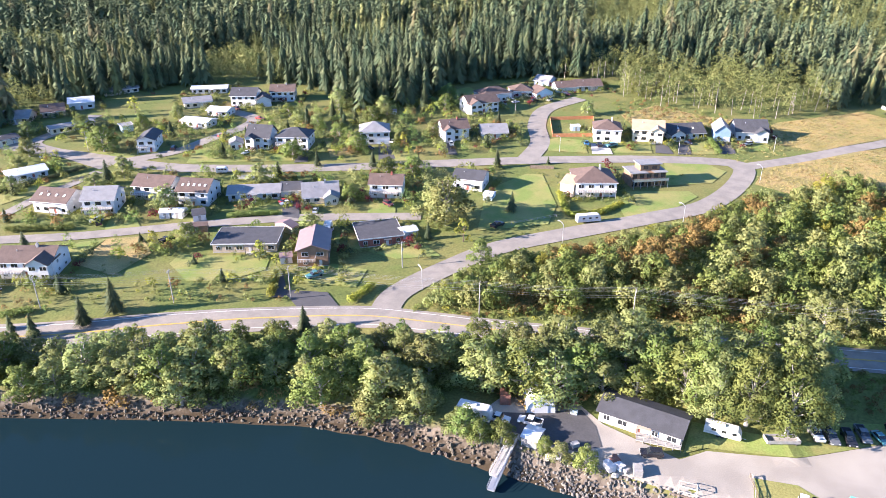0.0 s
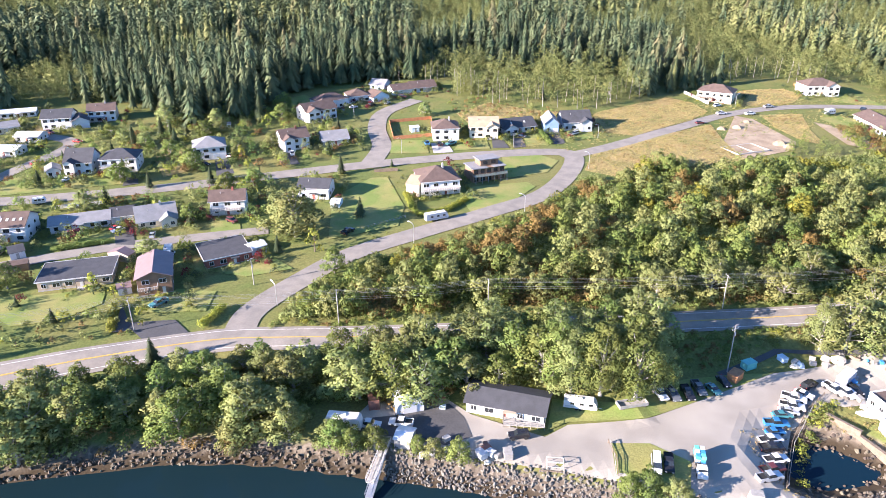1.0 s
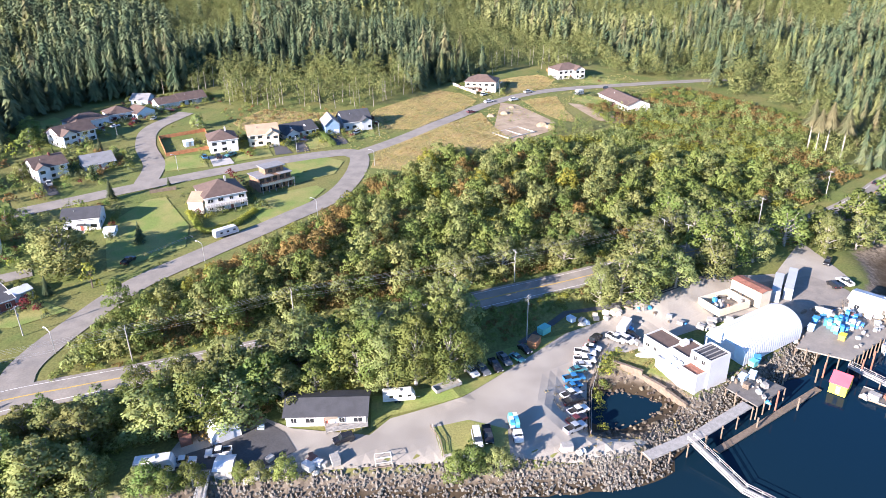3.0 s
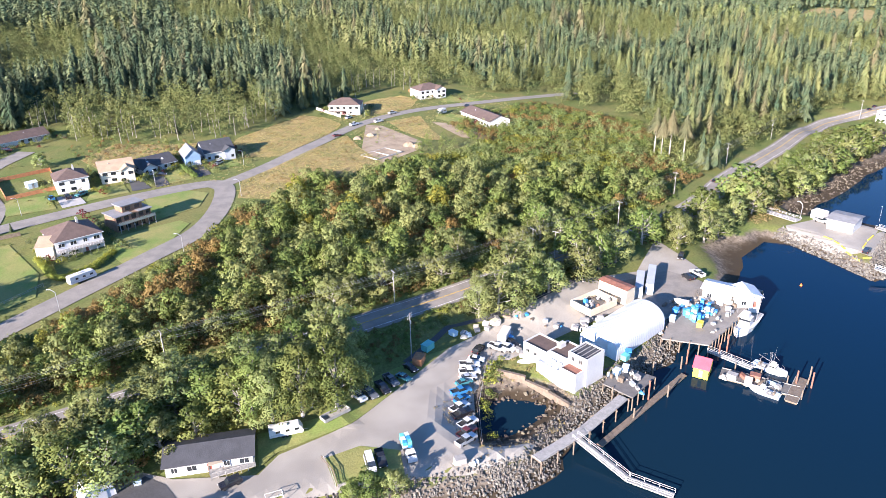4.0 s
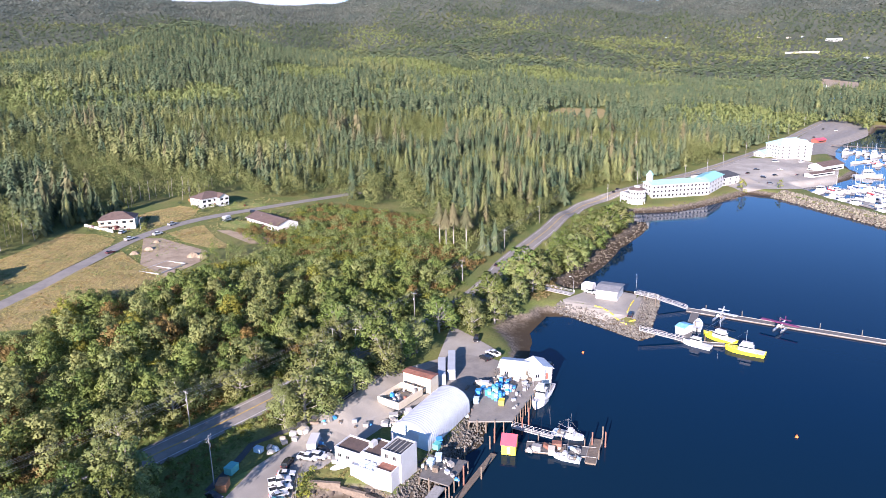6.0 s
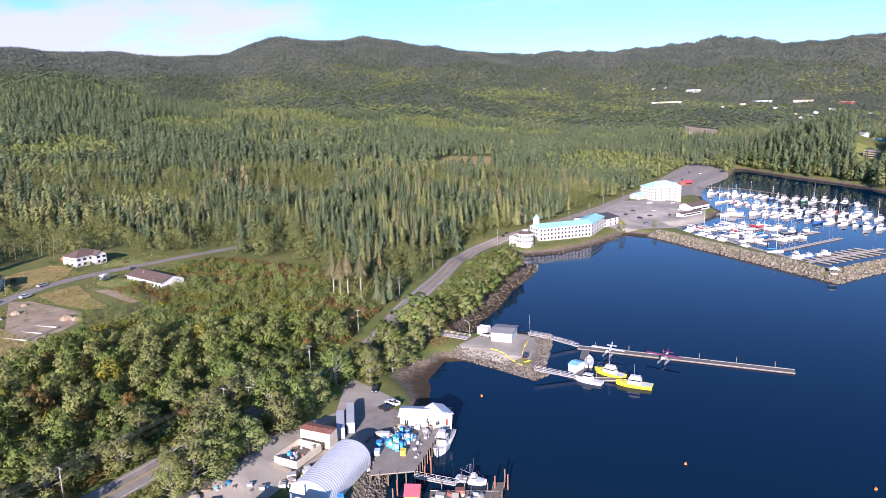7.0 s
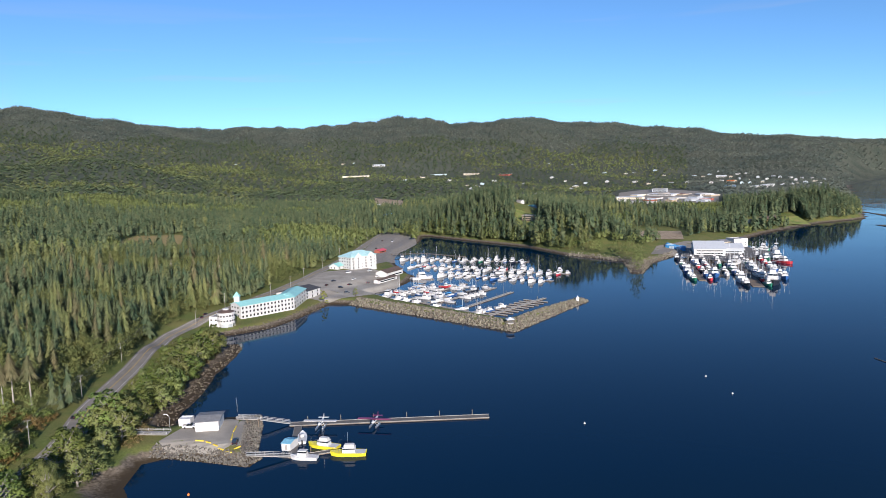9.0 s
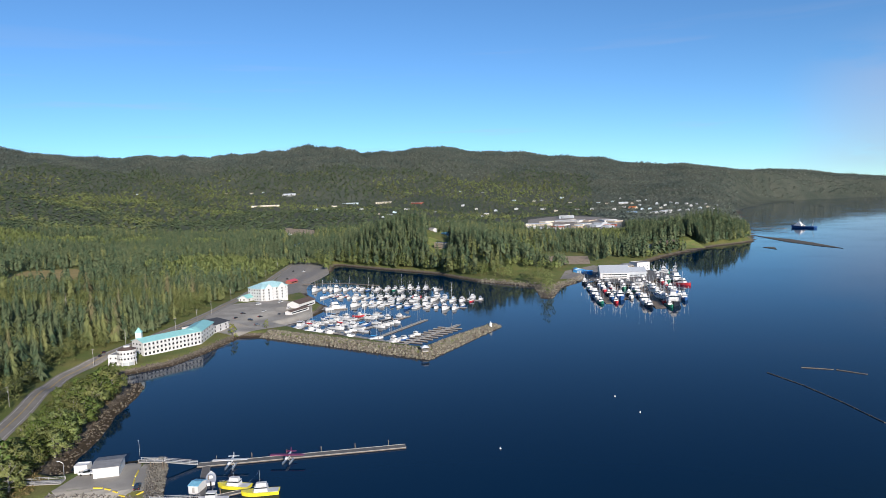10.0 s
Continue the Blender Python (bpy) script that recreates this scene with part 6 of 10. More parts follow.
def walkway(points, wide, z, label, mat=GREY_TIMBER, rail=True, piles=True, pile_gap=5.0, cross=True, name="walkway"):
    """A plank walkway through (x, y) or (x, y, z) points, with rails and pile bents."""
    pts = [Vector((p[0], p[1], p[2] if len(p) > 2 else z)) for p in points]
    o = pts[0]
    ob = thing(name, pose(*o), label, "walkway" if name == "walkway" else "dock")
    for a, b in zip(pts, pts[1:]):
        d = (b - a).normalized()
        side = Vector((-d.y, d.x, 0)).normalized() * wide / 2
        A, B = a - o, b - o
        Kit().slab([A - side, B - side, B + side, A + side], 0.3).put("deck", mat, ob)
        n = max(1, int((b - a).length / pile_gap))
        for i in range(n + 1):
            c = a.lerp(b, i / n)
            if piles:
                gz = max(at(c.x, c.y), -4)
                if gz < c.z - 0.8:
                    for s in (-1, 1):
                        e = c - o + side * s * 1.1
                        Kit().tube((e.x, e.y, gz - o.z - 0.3), (e.x, e.y, e.z + 0.1), 0.17).put("pile", TIMBER, ob)
                    e0, e1 = c - o - side * 1.4, c - o + side * 1.4
                    if cross:
                        Kit().tube(e0 + Vector((0, 0, -0.45)), e1 + Vector((0, 0, -0.45)), 0.14, n=5).put("cross_beam", TIMBER, ob)
        if rail:
            for s in (-1, 1):
                for q in (0.55, 1.05):
                    Kit().tube(A + side * s + Vector((0, 0, q)), B + side * s + Vector((0, 0, q)), 0.045, n=4).put("rail", METAL if mat is METAL else WHITE, ob)
                m = max(1, int((b - a).length / 3.0))
                for i in range(m + 1):
                    c = A.lerp(B, i / m) + side * s
                    Kit().tube(c, c + Vector((0, 0, 1.05)), 0.06, n=4).put("rail_post", METAL if mat is METAL else WHITE, ob)
    return ob


walkway([(95.3, 75.9), (110.8, 74.7), (127.8, 75.7)], 2.6, 3.6, "pale plank jetty walkway on timber bents", rail=False)
walkway([(*(107.4, 74.8), 3.4), (*(107.1, 60.5), 0.6), (*(109.6, 51.1), 0.6)], 1.8, 3.4, "white-railed gangway down to the floats", piles=False)
walkway([(112.0, 71.2), (133.0, 71.9), (151.5, 72.6)], 1.6, 0.55, "narrow rust-brown floating boom walk", mat=TIMBER, rail=False, piles=False)
walkway([(164.7, 72.9), (164.6, 60.6)], 1.5, 2.0, "steep gangway to the boat float", rail=True, piles=False)


def float_dock(a, b, wide, label, mat=DECK_WOOD, z=0.45, piles=2, name="dock"):
    L = math.hypot(b[0] - a[0], b[1] - a[1])
    ob = thing(name, pose(a[0], a[1], 0, 0, 0, heading(a, b)), label, "dock")
    Kit().box(0, -wide / 2, z - 0.15, L, wide / 2, z).put("deck", mat, ob)
    Kit().box(0.1, -wide / 2 + 0.1, -0.4, L - 0.1, wide / 2 - 0.1, z - 0.15).put("float", TIMBER, ob, "dark waterline float")
    for s in (-1, 1):
        Kit().box(0, s * wide / 2 - 0.12, z, L, s * wide / 2 + 0.02, z + 0.18).put("edge_beam", GREY_TIMBER, ob)
    for i in range(piles):
        x = L * (i + 0.5) / max(1, piles)
        Kit().tube((x, wide / 2 + 0.25, -3), (x, wide / 2 + 0.25, z + 2.4), 0.16).put("pile", TIMBER, ob)
    return ob


float_dock((159.1, 66.4), (164.8, 48.3), 5.0, "timber boat float with tyres and nets", piles=3)
float_dock((171.6, 50.3), (159.2, 48.1), 3.0, "outer end of the boat float with rusty piles", TIMBER, z=0.52, piles=2)
shed((152.6, 70.9), (153.7, 67.2), 5.5, 2.6, YELLOW, RED_ROOF, "yellow float house with a bright red roof", 0.7, "float house", base=0.5, name="float_house")


def rocks(name, ring, n, lo, hi, mat, label, seed):
    """Tumbled boulders on a slope, one mesh."""
    r_ = np.random.default_rng(seed)
    xs, ys = [q[0] for q in ring], [q[1] for q in ring]
    p = np.stack([r_.uniform(min(xs), max(xs), n * 4), r_.uniform(min(ys), max(ys), n * 4)], 1)
    p = p[signed_distance(p[:, 0], p[:, 1], ring) < 0][:n]
    z = surface(p[:, 0], p[:, 1])
    ico = np.array([(0, 0, 1), (0.9, 0, 0.3), (0.28, 0.86, 0.3), (-0.73, 0.53, 0.3), (-0.73, -0.53, 0.3), (0.28, -0.86, 0.3), (0.7, 0.5, -0.5), (-0.3, 0.8, -0.5), (-0.8, 0, -0.5), (-0.3, -0.8, -0.5), (0.7, -0.5, -0.5)])
    tri = np.array([(0, 1, 2), (0, 2, 3), (0, 3, 4), (0, 4, 5), (0, 5, 1), (1, 6, 2), (2, 6, 7), (2, 7, 3), (3, 7, 8), (3, 8, 4), (4, 8, 9), (4, 9, 5), (5, 9, 10), (5, 10, 1), (1, 10, 6)])
    s = r_.uniform(lo, hi, (len(p), 1, 1)) * r_.uniform(0.6, 1.2, (len(p), 1, 3))
    v = ico[None] * (1 + 0.25 * r_.normal(size=(len(p), 11, 1))) * s
    a = r_.uniform(0, 6.28, len(p))[:, None]
    x = v[:, :, 0] * np.cos(a) - v[:, :, 1] * np.sin(a) + p[:, 0:1]
    y = v[:, :, 0] * np.sin(a) + v[:, :, 1] * np.cos(a) + p[:, 1:2]
    vv = np.stack([x, y, v[:, :, 2] + z[:, None] + 0.05], 2).reshape(-1, 3)
    ff = (tri[None] + (np.arange(len(p)) * 11)[:, None, None]).reshape(-1, 3)
    return tagged(new(name, soup(name, vv, ff, mat)), label, "rocks", kind="stuff")


def bank(line, inside, outside):
    """An outline round a shore line, from a bit outside to some way inland (to the line's left)."""
    up, down = [], []
    for k, (x, y) in enumerate(line):
        ax, ay = line[max(0, k - 1)]
        bx, by = line[min(len(line) - 1, k + 1)]
        l = math.hypot(bx - ax, by - ay)
        nx, ny = -(by - ay) / l, (bx - ax) / l
        up.append((x + nx * inside, y + ny * inside))
        down.append((x - nx * outside, y - ny * outside))
    return up + down[::-1]


rocks("shore_rocks", bank([(-105, 133), (-51, 131), (-35, 130), (-21, 127), (-11, 124), (1, 119), (10, 115)], 4, 1.0), 800, 0.2, 0.6, WEEDY_ROCK, "dark weedy boulders along the shore", 1)
rocks("shore_rocks", bank([(10, 115), (19, 111), (28, 107), (45, 98), (62, 88), (79, 79), (90, 74)], 7, 1.0), 2600, 0.18, 0.5, ROCK, "pale broken riprap below the boat yard", 2)
rocks("shore_rocks", bank([(84, 76), (90, 74), (99, 73), (102, 76), (117, 78.4), (126, 79), (135.5, 79.5), (147.6, 80.4), (155, 79), (166, 82.7), (174, 82.5), (205, 87)], 7, 1.0), 3600, 0.16, 0.45, ROCK, "grey riprap of the rocky point", 3)
rocks("shore_rocks", [(92, 86), (104, 82), (117, 82), (122, 90), (113, 103), (100, 103), (92, 96)], 260, 0.25, 0.6, WEEDY_ROCK, "grey boulders round the tidal pool", 4)
rocks("shore_rocks", bank([(260, 97), (260, 90), (254, 73), (248, 58), (254, 55), (262, 58), (288, 61), (302, 64)], 6, 1.0), 1800, 0.25, 0.65, ROCK, "grey riprap round the seaplane pad", 5)
rocks("breakwater_rocks", bank([(555, 42), (499, -12), (444, -63), (434, -71), (526, -145), (538, -142)], 13, 1.0), 5600, 0.4, 1.15, BREAKWATER_ROCK, "grey boulders of the marina breakwater", 6)
rocks("shore_rocks", bank([(292, 100), (311, 101), (336, 99), (370, 101), (405, 98), (424, 99), (437, 104), (433, 115), (441, 124), (458, 121), (467, 107), (479, 91), (508, 76), (532, 67), (558, 57)], 7, 1.0), 1500, 0.25, 0.7, WEEDY_ROCK, "dark stones of the tidal beach", 7)

rocks("spit_rocks", bank([(804, -196), (731, -242), (650, -222), (644, -230), (711, -263), (777, -326)], 11, 1.0), 1500, 0.4, 1.1, BREAKWATER_ROCK, "brown boulders of the short harbour spit", 8)
# ---- yard clutter ----
def clutter(kind, p, turn, s, mat, z=None):
    name, label, category = {"crate": ("crate", "weathered wooden crate in the yard", "crate"), "pallet": ("pallet_stack", "stack of grey wooden pallets", "pallet stack"), "drum": ("steel_drum", "upright steel drum with ribs", "drum"),
                             "spool": ("cable_spool", "wooden spool wound with rope", "spool"), "net": ("fishing_net", "heaped fishing net under tarpaulin", "net"), "skiff": ("dinghy", "upturned pale work dinghy", "dinghy")}[kind]
    k = Kit()
    if kind == "crate":
        k.box(-s, -s * 0.7, 0, s, s * 0.7, s * 1.1).box(-s * 1.04, -s * 0.74, s * 1.1, s * 1.04, s * 0.74, s * 1.2)
    elif kind == "pallet":
        for i in range(5):
            k.box(-0.6 * s, -0.5 * s, i * 0.2 * s, 0.6 * s, 0.5 * s, (i * 0.2 + 0.13) * s)
    elif kind == "drum":
        k.tube((0, 0, 0), (0, 0, 0.9 * s), 0.3 * s, n=12).tube((0, 0, 0.3 * s), (0, 0, 0.34 * s), 0.32 * s, n=12).tube((0, 0, 0.6 * s), (0, 0, 0.64 * s), 0.32 * s, n=12)
    elif kind == "spool":
        k.tube((0, -0.5 * s, 0.6 * s), (0, -0.42 * s, 0.6 * s), 0.6 * s, n=14).tube((0, 0.42 * s, 0.6 * s), (0, 0.5 * s, 0.6 * s), 0.6 * s, n=14).tube((0, -0.42 * s, 0.6 * s), (0, 0.42 * s, 0.6 * s), 0.35 * s, n=12)
    elif kind == "net":
        n = 9
        k.add([(math.cos(i * 0.698) * s * (1 + 0.3 * math.sin(i * 2.1)), math.sin(i * 0.698) * s * 0.8, 0) for i in range(n)] + [(math.cos(i * 0.698) * s * 0.6, math.sin(i * 0.698) * s * 0.5, s * (0.5 + 0.15 * math.cos(i * 1.7))) for i in range(n)] + [(0, 0, s * 0.75)],
              [(i, (i + 1) % n, n + (i + 1) % n, n + i) for i in range(n)] + [(n + i, n + (i + 1) % n, 2 * n) for i in range(n)])
    else:
        k = hull_like(3.6 * s, 1.5 * s)
    ob = k.put(name, mat)
    ob.matrix_basis = pose(p[0], p[1], (at(*p) + 0.15) if z is None else z, 0, 0, turn)
    tagged(ob, label, category, "yard clutter")


def hull_like(L, B):
    k = Kit()
    st = [(-0.5, 0.8), (0.0, 1.0), (0.3, 0.75), (0.5, 0.04)]
    k.add([q for x, w in st for q in ((x * L, -w * B / 2, 0.0), (x * L * 0.95, -w * B * 0.3, 0.55), (x * L * 0.95, w * B * 0.3, 0.55), (x * L, w * B / 2, 0.0))], [(i * 4 + j, i * 4 + 4 + j, i * 4 + 5 + j, i * 4 + 1 + j) for i in range(3) for j in range(3)] + [(0, 1, 2, 3)])
    return k


rc = random.Random(17)
SPOTS = [((116.7, 124.7), (138.0, 118.8), 16, None), ((145.0, 105.0), (154.2, 101.8), 14, None), ((128.3, 112.9), (122.5, 103.7), 7, None), ((176.6, 93.0), (192.4, 80.5), 18, 3.85), ((160.1, 92.3), (164.9, 85.8), 6, None), ((187.9, 87.7), (200.4, 80.7), 12, 3.85),
         ((21.6, 116.9), (27.5, 115.6), 4, None), ((33.0, 113.0), (39.3, 109.3), 8, None), ((27.8, 135.7), (31.7, 129.8), 5, None), ((81.5, 86.4), (87.9, 82.2), 5, None), ((131.3, 82.6), (136.0, 78.9), 6, 3.85), ((158.1, 64.3), (164.5, 50.3), 10, 0.5)]
for a, b, n, z in SPOTS:
    for i in range(n):
        p = Vector(a).lerp(Vector(b), (i + rc.uniform(0, 0.9)) / n) + Vector((rc.uniform(-1.8, 1.8), rc.uniform(-1.8, 1.8)))
        kind = rc.choices(["crate", "pallet", "drum", "spool", "net", "skiff"], [4, 3, 2, 1, 2, 1.2])[0]
        clutter(kind, p, rc.uniform(0, 360), rc.uniform(0.7, 1.3), rc.choice([GREY_TIMBER, TIMBER, WHITE, GREY_TIMBER, RUST, CREAM, TIMBER, WHITE, PALE_ROOF, CONCRETE, PALE_BLUE]), z)
for i in range(4):
    a, b = Vector((123.5, 102.6)), Vector((131.6, 103.4))
    clutter("skiff", a.lerp(b, i / 3), 150, 1.7, WHITE)
clutter("crate", (102.1, 122.3), 30, 1.8, CEDAR)
clutter("crate", (108.4, 125.9), 10, 1.6, TEAL)
shed((16.7, 119.1), (19.8, 117.4), 4.5, 2.2, GREY_TIMBER, PALE_ROOF, "small open shelter with a pale ribbed roof", 0.25)
shed((26.5, 133.6), (28.3, 133.3), 3, 2.0, TIMBER, TIMBER, "small brown timber lean-to", 0.25)
walkway([(*(15.4, 120.6), 3.4), (*(10.2, 111.1), 1.4)], 1.8, 3.4, "steep white-railed gangway from the yard to the water", piles=False)
walkway([(*(14.6, 119.1), 3.0), (*(9.5, 107.8), 0.7)], 1.6, 3.0, "narrow aluminium gangway to a float", mat=METAL, piles=False)


def rail_fence(points, label):
    ob = thing("rail_fence", pose(points[0][0], points[0][1], at(*points[0])), label, "fence")
    o = Vector((points[0][0], points[0][1], at(*points[0])))
    for p, q in zip(points, points[1:]):
        n = max(1, int(math.hypot(q[0] - p[0], q[1] - p[1]) / 2.5))
        prev = None
        for i in range(n + 1):
            x, y = p[0] + (q[0] - p[0]) * i / n, p[1] + (q[1] - p[1]) * i / n
            c = Vector((x, y, at(x, y))) - o
            Kit().tube(c - Vector((0, 0, 0.2)), c + Vector((0, 0, 1.2)), 0.09, n=6).put("post", TIMBER, ob)
            if prev is not None:
                for z in (0.6, 1.1):
                    Kit().tube(prev + Vector((0, 0, z)), c + Vector((0, 0, z)), 0.06, n=5).put("rail", TIMBER, ob)
            prev = c


rail_fence([(61.7, 108.2), (61.0, 102.6), (59.4, 98.8)], "weathered timber rail fence round a grass plot")
rail_fence([(90.8, 88.1), (103.1, 101.7), (110.3, 107.2), (118.6, 111.4)], "low dark timber rail above the tidal pool")
patch("grass_plot", [(62.3, 108.0), (70.4, 105.9), (75.9, 98.6), (70.7, 90.3), (58.2, 96.5)], LAWN, 0.16, "rough grass plot beside the gravel yard", "lawn")
patch("grass_verge", [(56.1, 116.9), (73.4, 113.5), (88.0, 116.6), (112.8, 122.2), (103.5, 124.1), (90.3, 125.1), (79.2, 123.3), (69.2, 119.5), (55.4, 124.8), (50.5, 115.3)], LAWN, 0.13, "grassy verge below the alders", "lawn")

# ---- poles, wires and lamps ----
def utility_pole(p, h, label="tall weathered timber utility pole with cross-arms", arms=1, turn=0.0):
    ob = thing("utility_pole", pose(p[0], p[1], at(*p), 0, 0, turn), label, "utility pole", "utility poles")
    Kit().tube((0, 0, -0.5), (0, 0, h), 0.17, 0.11, 8).put("pole", GREY_TIMBER, ob)
    for i in range(arms):
        Kit().box(-1.2, -0.07, h - 0.5 - i * 0.9, 1.2, 0.07, h - 0.36 - i * 0.9).put("cross_arm", GREY_TIMBER, ob)
        for x in (-1.1, -0.4, 0.4, 1.1):
            Kit().tube((x, 0, h - 0.36 - i * 0.9), (x, 0, h - 0.14 - i * 0.9), 0.05, n=6).put("insulator", METAL, ob)
    Kit().tube((0.3, 0, h - 3.2), (0.3, 0, h - 2.4), 0.18, n=8).put("transformer", METAL, ob)
    return ob


LINE_A = [(-260, 172), (-114.1, 172.0), (-77.3, 174.8), (-44.1, 176.7), (9.8, 166.8), (50.7, 161.9), (115.9, 149.3), (170, 141), (215, 137), (262, 141), (320, 147), (380, 152), (440, 158)]
TOPS = []
for k, p in enumerate(LINE_A):
    nxt = LINE_A[min(k + 1, len(LINE_A) - 1)]
    prv = LINE_A[max(k - 1, 0)]
    turn = heading(prv, nxt) + 90
    utility_pole(p, 10.5, turn=turn)
    TOPS.append((p, at(*p) + 10.5, turn))
utility_pole((102.1, 125.4), 14.0, "tall double-armed timber pole beside the yard", 2, 20)
utility_pole((-12.8, 194.6), 9.0, turn=40)
utility_pole((-159.6, 303.3), 9.0, turn=40)
utility_pole((175.0, 135.3), 10.0, turn=100)
for (p, z0, t0), (q, z1, t1) in zip(TOPS, TOPS[1:]):
    span = thing("power_line", pose(p[0], p[1], z0), "sagging dark power lines between poles", "power line", "power lines")
    for x, drop in ((-1.1, 0.14), (-0.4, 0.14), (0.4, 0.14), (1.1, 0.14), (0.1, 2.0), (0.1, 2.6)):
        a = Vector((math.cos(radians(t0)) * x, math.sin(radians(t0)) * x, -drop))
        b = Vector((q[0] - p[0] + math.cos(radians(t1)) * x, q[1] - p[1] + math.sin(radians(t1)) * x, z1 - z0 - drop))
        Kit().line([a.lerp(b, i / 8) - Vector((0, 0, 2.8 * i / 8 * (1 - i / 8))) for i in range(9)], 0.022, 3).put("wire", METAL, span)


def street_lamp(p, turn, h=7.5):
    ob = thing("street_lamp", pose(p[0], p[1], at(*p), 0, 0, turn), "slim grey steel street lamp with a curved arm", "street lamp", "street lamps")
    Kit().line([(0, 0, -0.2), (0, 0, h - 1)] + [(1.6 * i / 5, 0, h - 1 + math.sin(i / 5 * 1.57)) for i in range(1, 6)], 0.085, 7).put("post", METAL, ob)
    Kit().box(1.4, -0.15, h - 0.1, 2.2, 0.15, h + 0.08, 0.04).put("lamp_head", PALE_ROOF, ob)


for p, turn in (((82.9, 222.9), 150), ((124.1, 259.3), 150), ((-6.3, 181.1), 120), ((39.2, 209.8), 140), ((102.4, 293.5), 250), ((144.2, 294.2), 200), ((51.2, 297.0), 200), ((238.4, 326.4), 20), ((315.0, 76.6), 20), ((278.1, 94.7), 90), ((37.3, 357.2), 200)):
    street_lamp(p, turn)

# gear heaped on the plant apron, the wharf decks and the yard
r = random.Random(23)
for a, b, n, z in (((174.1, 89.6), (186.7, 88.0), 9, 3.8), ((181.7, 79.3), (193.7, 77.4), 10, 3.78), ((170.2, 76.8), (187.8, 77.1), 7, 3.78), ((134.7, 81.8), (132.9, 74.8), 6, 3.78), ((140.5, 111.8), (150.9, 96.6), 14, None), ((137.9, 119.4), (138.4, 114.3), 5, None), ((127.6, 115.5), (133.9, 113.6), 5, None)):
    for i in range(n):
        u = (i + r.random()) / n
        x, y = a[0] + (b[0] - a[0]) * u + r.uniform(-1.6, 1.6), a[1] + (b[1] - a[1]) * u + r.uniform(-1.6, 1.6)
        clutter(r.choice(["crate", "pallet", "drum", "spool", "net", "crate"]), (x, y), r.uniform(0, 360), r.uniform(0.45, 0.85), r.choice([GREY_TIMBER, METAL, BLUE, TIMBER, GREY_WALL, GREY_TIMBER]), z)


def porch(ring, roof_ring):
    """A low plank deck with a rail round it and a small roof on posts over the door."""
    ox, oy = ring[0]
    z = at(ox, oy) + 0.15
    ob = thing("porch", pose(ox, oy, z), "weathered wooden porch deck with a tan roof before the office", "porch")
    loc = [Vector((x - ox, y - oy, 0.65)) for x, y in ring]
    Kit().slab(loc, 0.2).put("deck", GREY_TIMBER, ob)
    for a, b in zip(loc, loc[1:]):
        n = max(2, int((b - a).length / 1.4))
        for i in range(n + 1):
            p = a.lerp(b, i / n)
            Kit().tube(p + Vector((0, 0, -0.9)), p + Vector((0, 0, 1.0)), 0.06, n=5).put("post", GREY_TIMBER, ob)
        Kit().tube(a + Vector((0, 0, 1.0)), b + Vector((0, 0, 1.0)), 0.05, n=5).put("rail", GREY_TIMBER, ob)
    top = [Vector((x - ox, y - oy, 2.9)) for x, y in roof_ring]
    Kit().slab(top, 0.15).put("porch_roof", TAN, ob)
    for p in top:
        Kit().tube((p.x, p.y, 0.5), p, 0.07, n=5).put("post", TIMBER, ob)


porch([(51.5, 119.1), (50.0, 115.7), (41.3, 118.8), (42.3, 121.5)], [(41.6, 120.0), (44.4, 119.0), (45.3, 121.4), (42.4, 121.5)])


def tube_frame(a, b, label):
    """A white tubular stand with a cross bar on two skids."""
    w = math.hypot(b[0] - a[0], b[1] - a[1])
    ob = thing("boat_stand", pose(a[0], a[1], at(*a) + 0.25, 0, 0, heading(a, b)), label, "stand")
    for x in (0, w):
        Kit().tube((x, 0, 0), (x, 0, 1.9), 0.06, n=6).tube((x, 1.6, 0), (x, 1.6, 1.9), 0.06, n=6).tube((x, 0, 1.9), (x, 1.6, 1.9), 0.06, n=6).put("upright", WHITE, ob)
    for y in (0, 1.6):
        Kit().tube((0, y, 1.9), (w, y, 1.9), 0.06, n=6).tube((0, y, 0.7), (w, y, 0.7), 0.05, n=6).put("cross_bar", WHITE, ob)
    Kit().box(-1.2, -0.5, -0.2, w + 1.0, -0.25, 0.05).put("skid", TIMBER, ob)


tube_frame((46.2, 104.5), (49.4, 103.3), "white tubular boat stand on timber skids")


def rail_fence(line, label, h=1.1):
    o = Vector((*line[0], at(*line[0])))
    ob = thing("fence", pose(*o), label, "fence")
    for a, b in zip(line, line[1:]):
        n = max(1, int(math.hypot(b[0] - a[0], b[1] - a[1]) / 2.5))
        for i in range(n + 1):
            x, y = a[0] + (b[0] - a[0]) * i / n, a[1] + (b[1] - a[1]) * i / n
            p = Vector((x, y, at(x, y))) - o
            Kit().tube(p + Vector((0, 0, -0.3)), p + Vector((0, 0, h)), 0.07, n=5).put("post", GREY_TIMBER, ob)
            if i:
                for q in (0.5, 0.95):
                    Kit().tube(last + Vector((0, 0, q * h)), p + Vector((0, 0, q * h)), 0.045, n=5).put("rail", GREY_TIMBER, ob)
            last = p


rail_fence([(62.2, 108.1), (61.1, 104.0), (59.2, 99.2)], "white-grey post and rail fence of the yard")
rail_fence([(92.3, 89.2), (103.5, 101.4), (114.4, 109.2)], "grey rail fence behind the parked trucks")
rail_fence([(40.3, 230.0), (23.7, 224.3)], "low grey garden fence beside the village road")

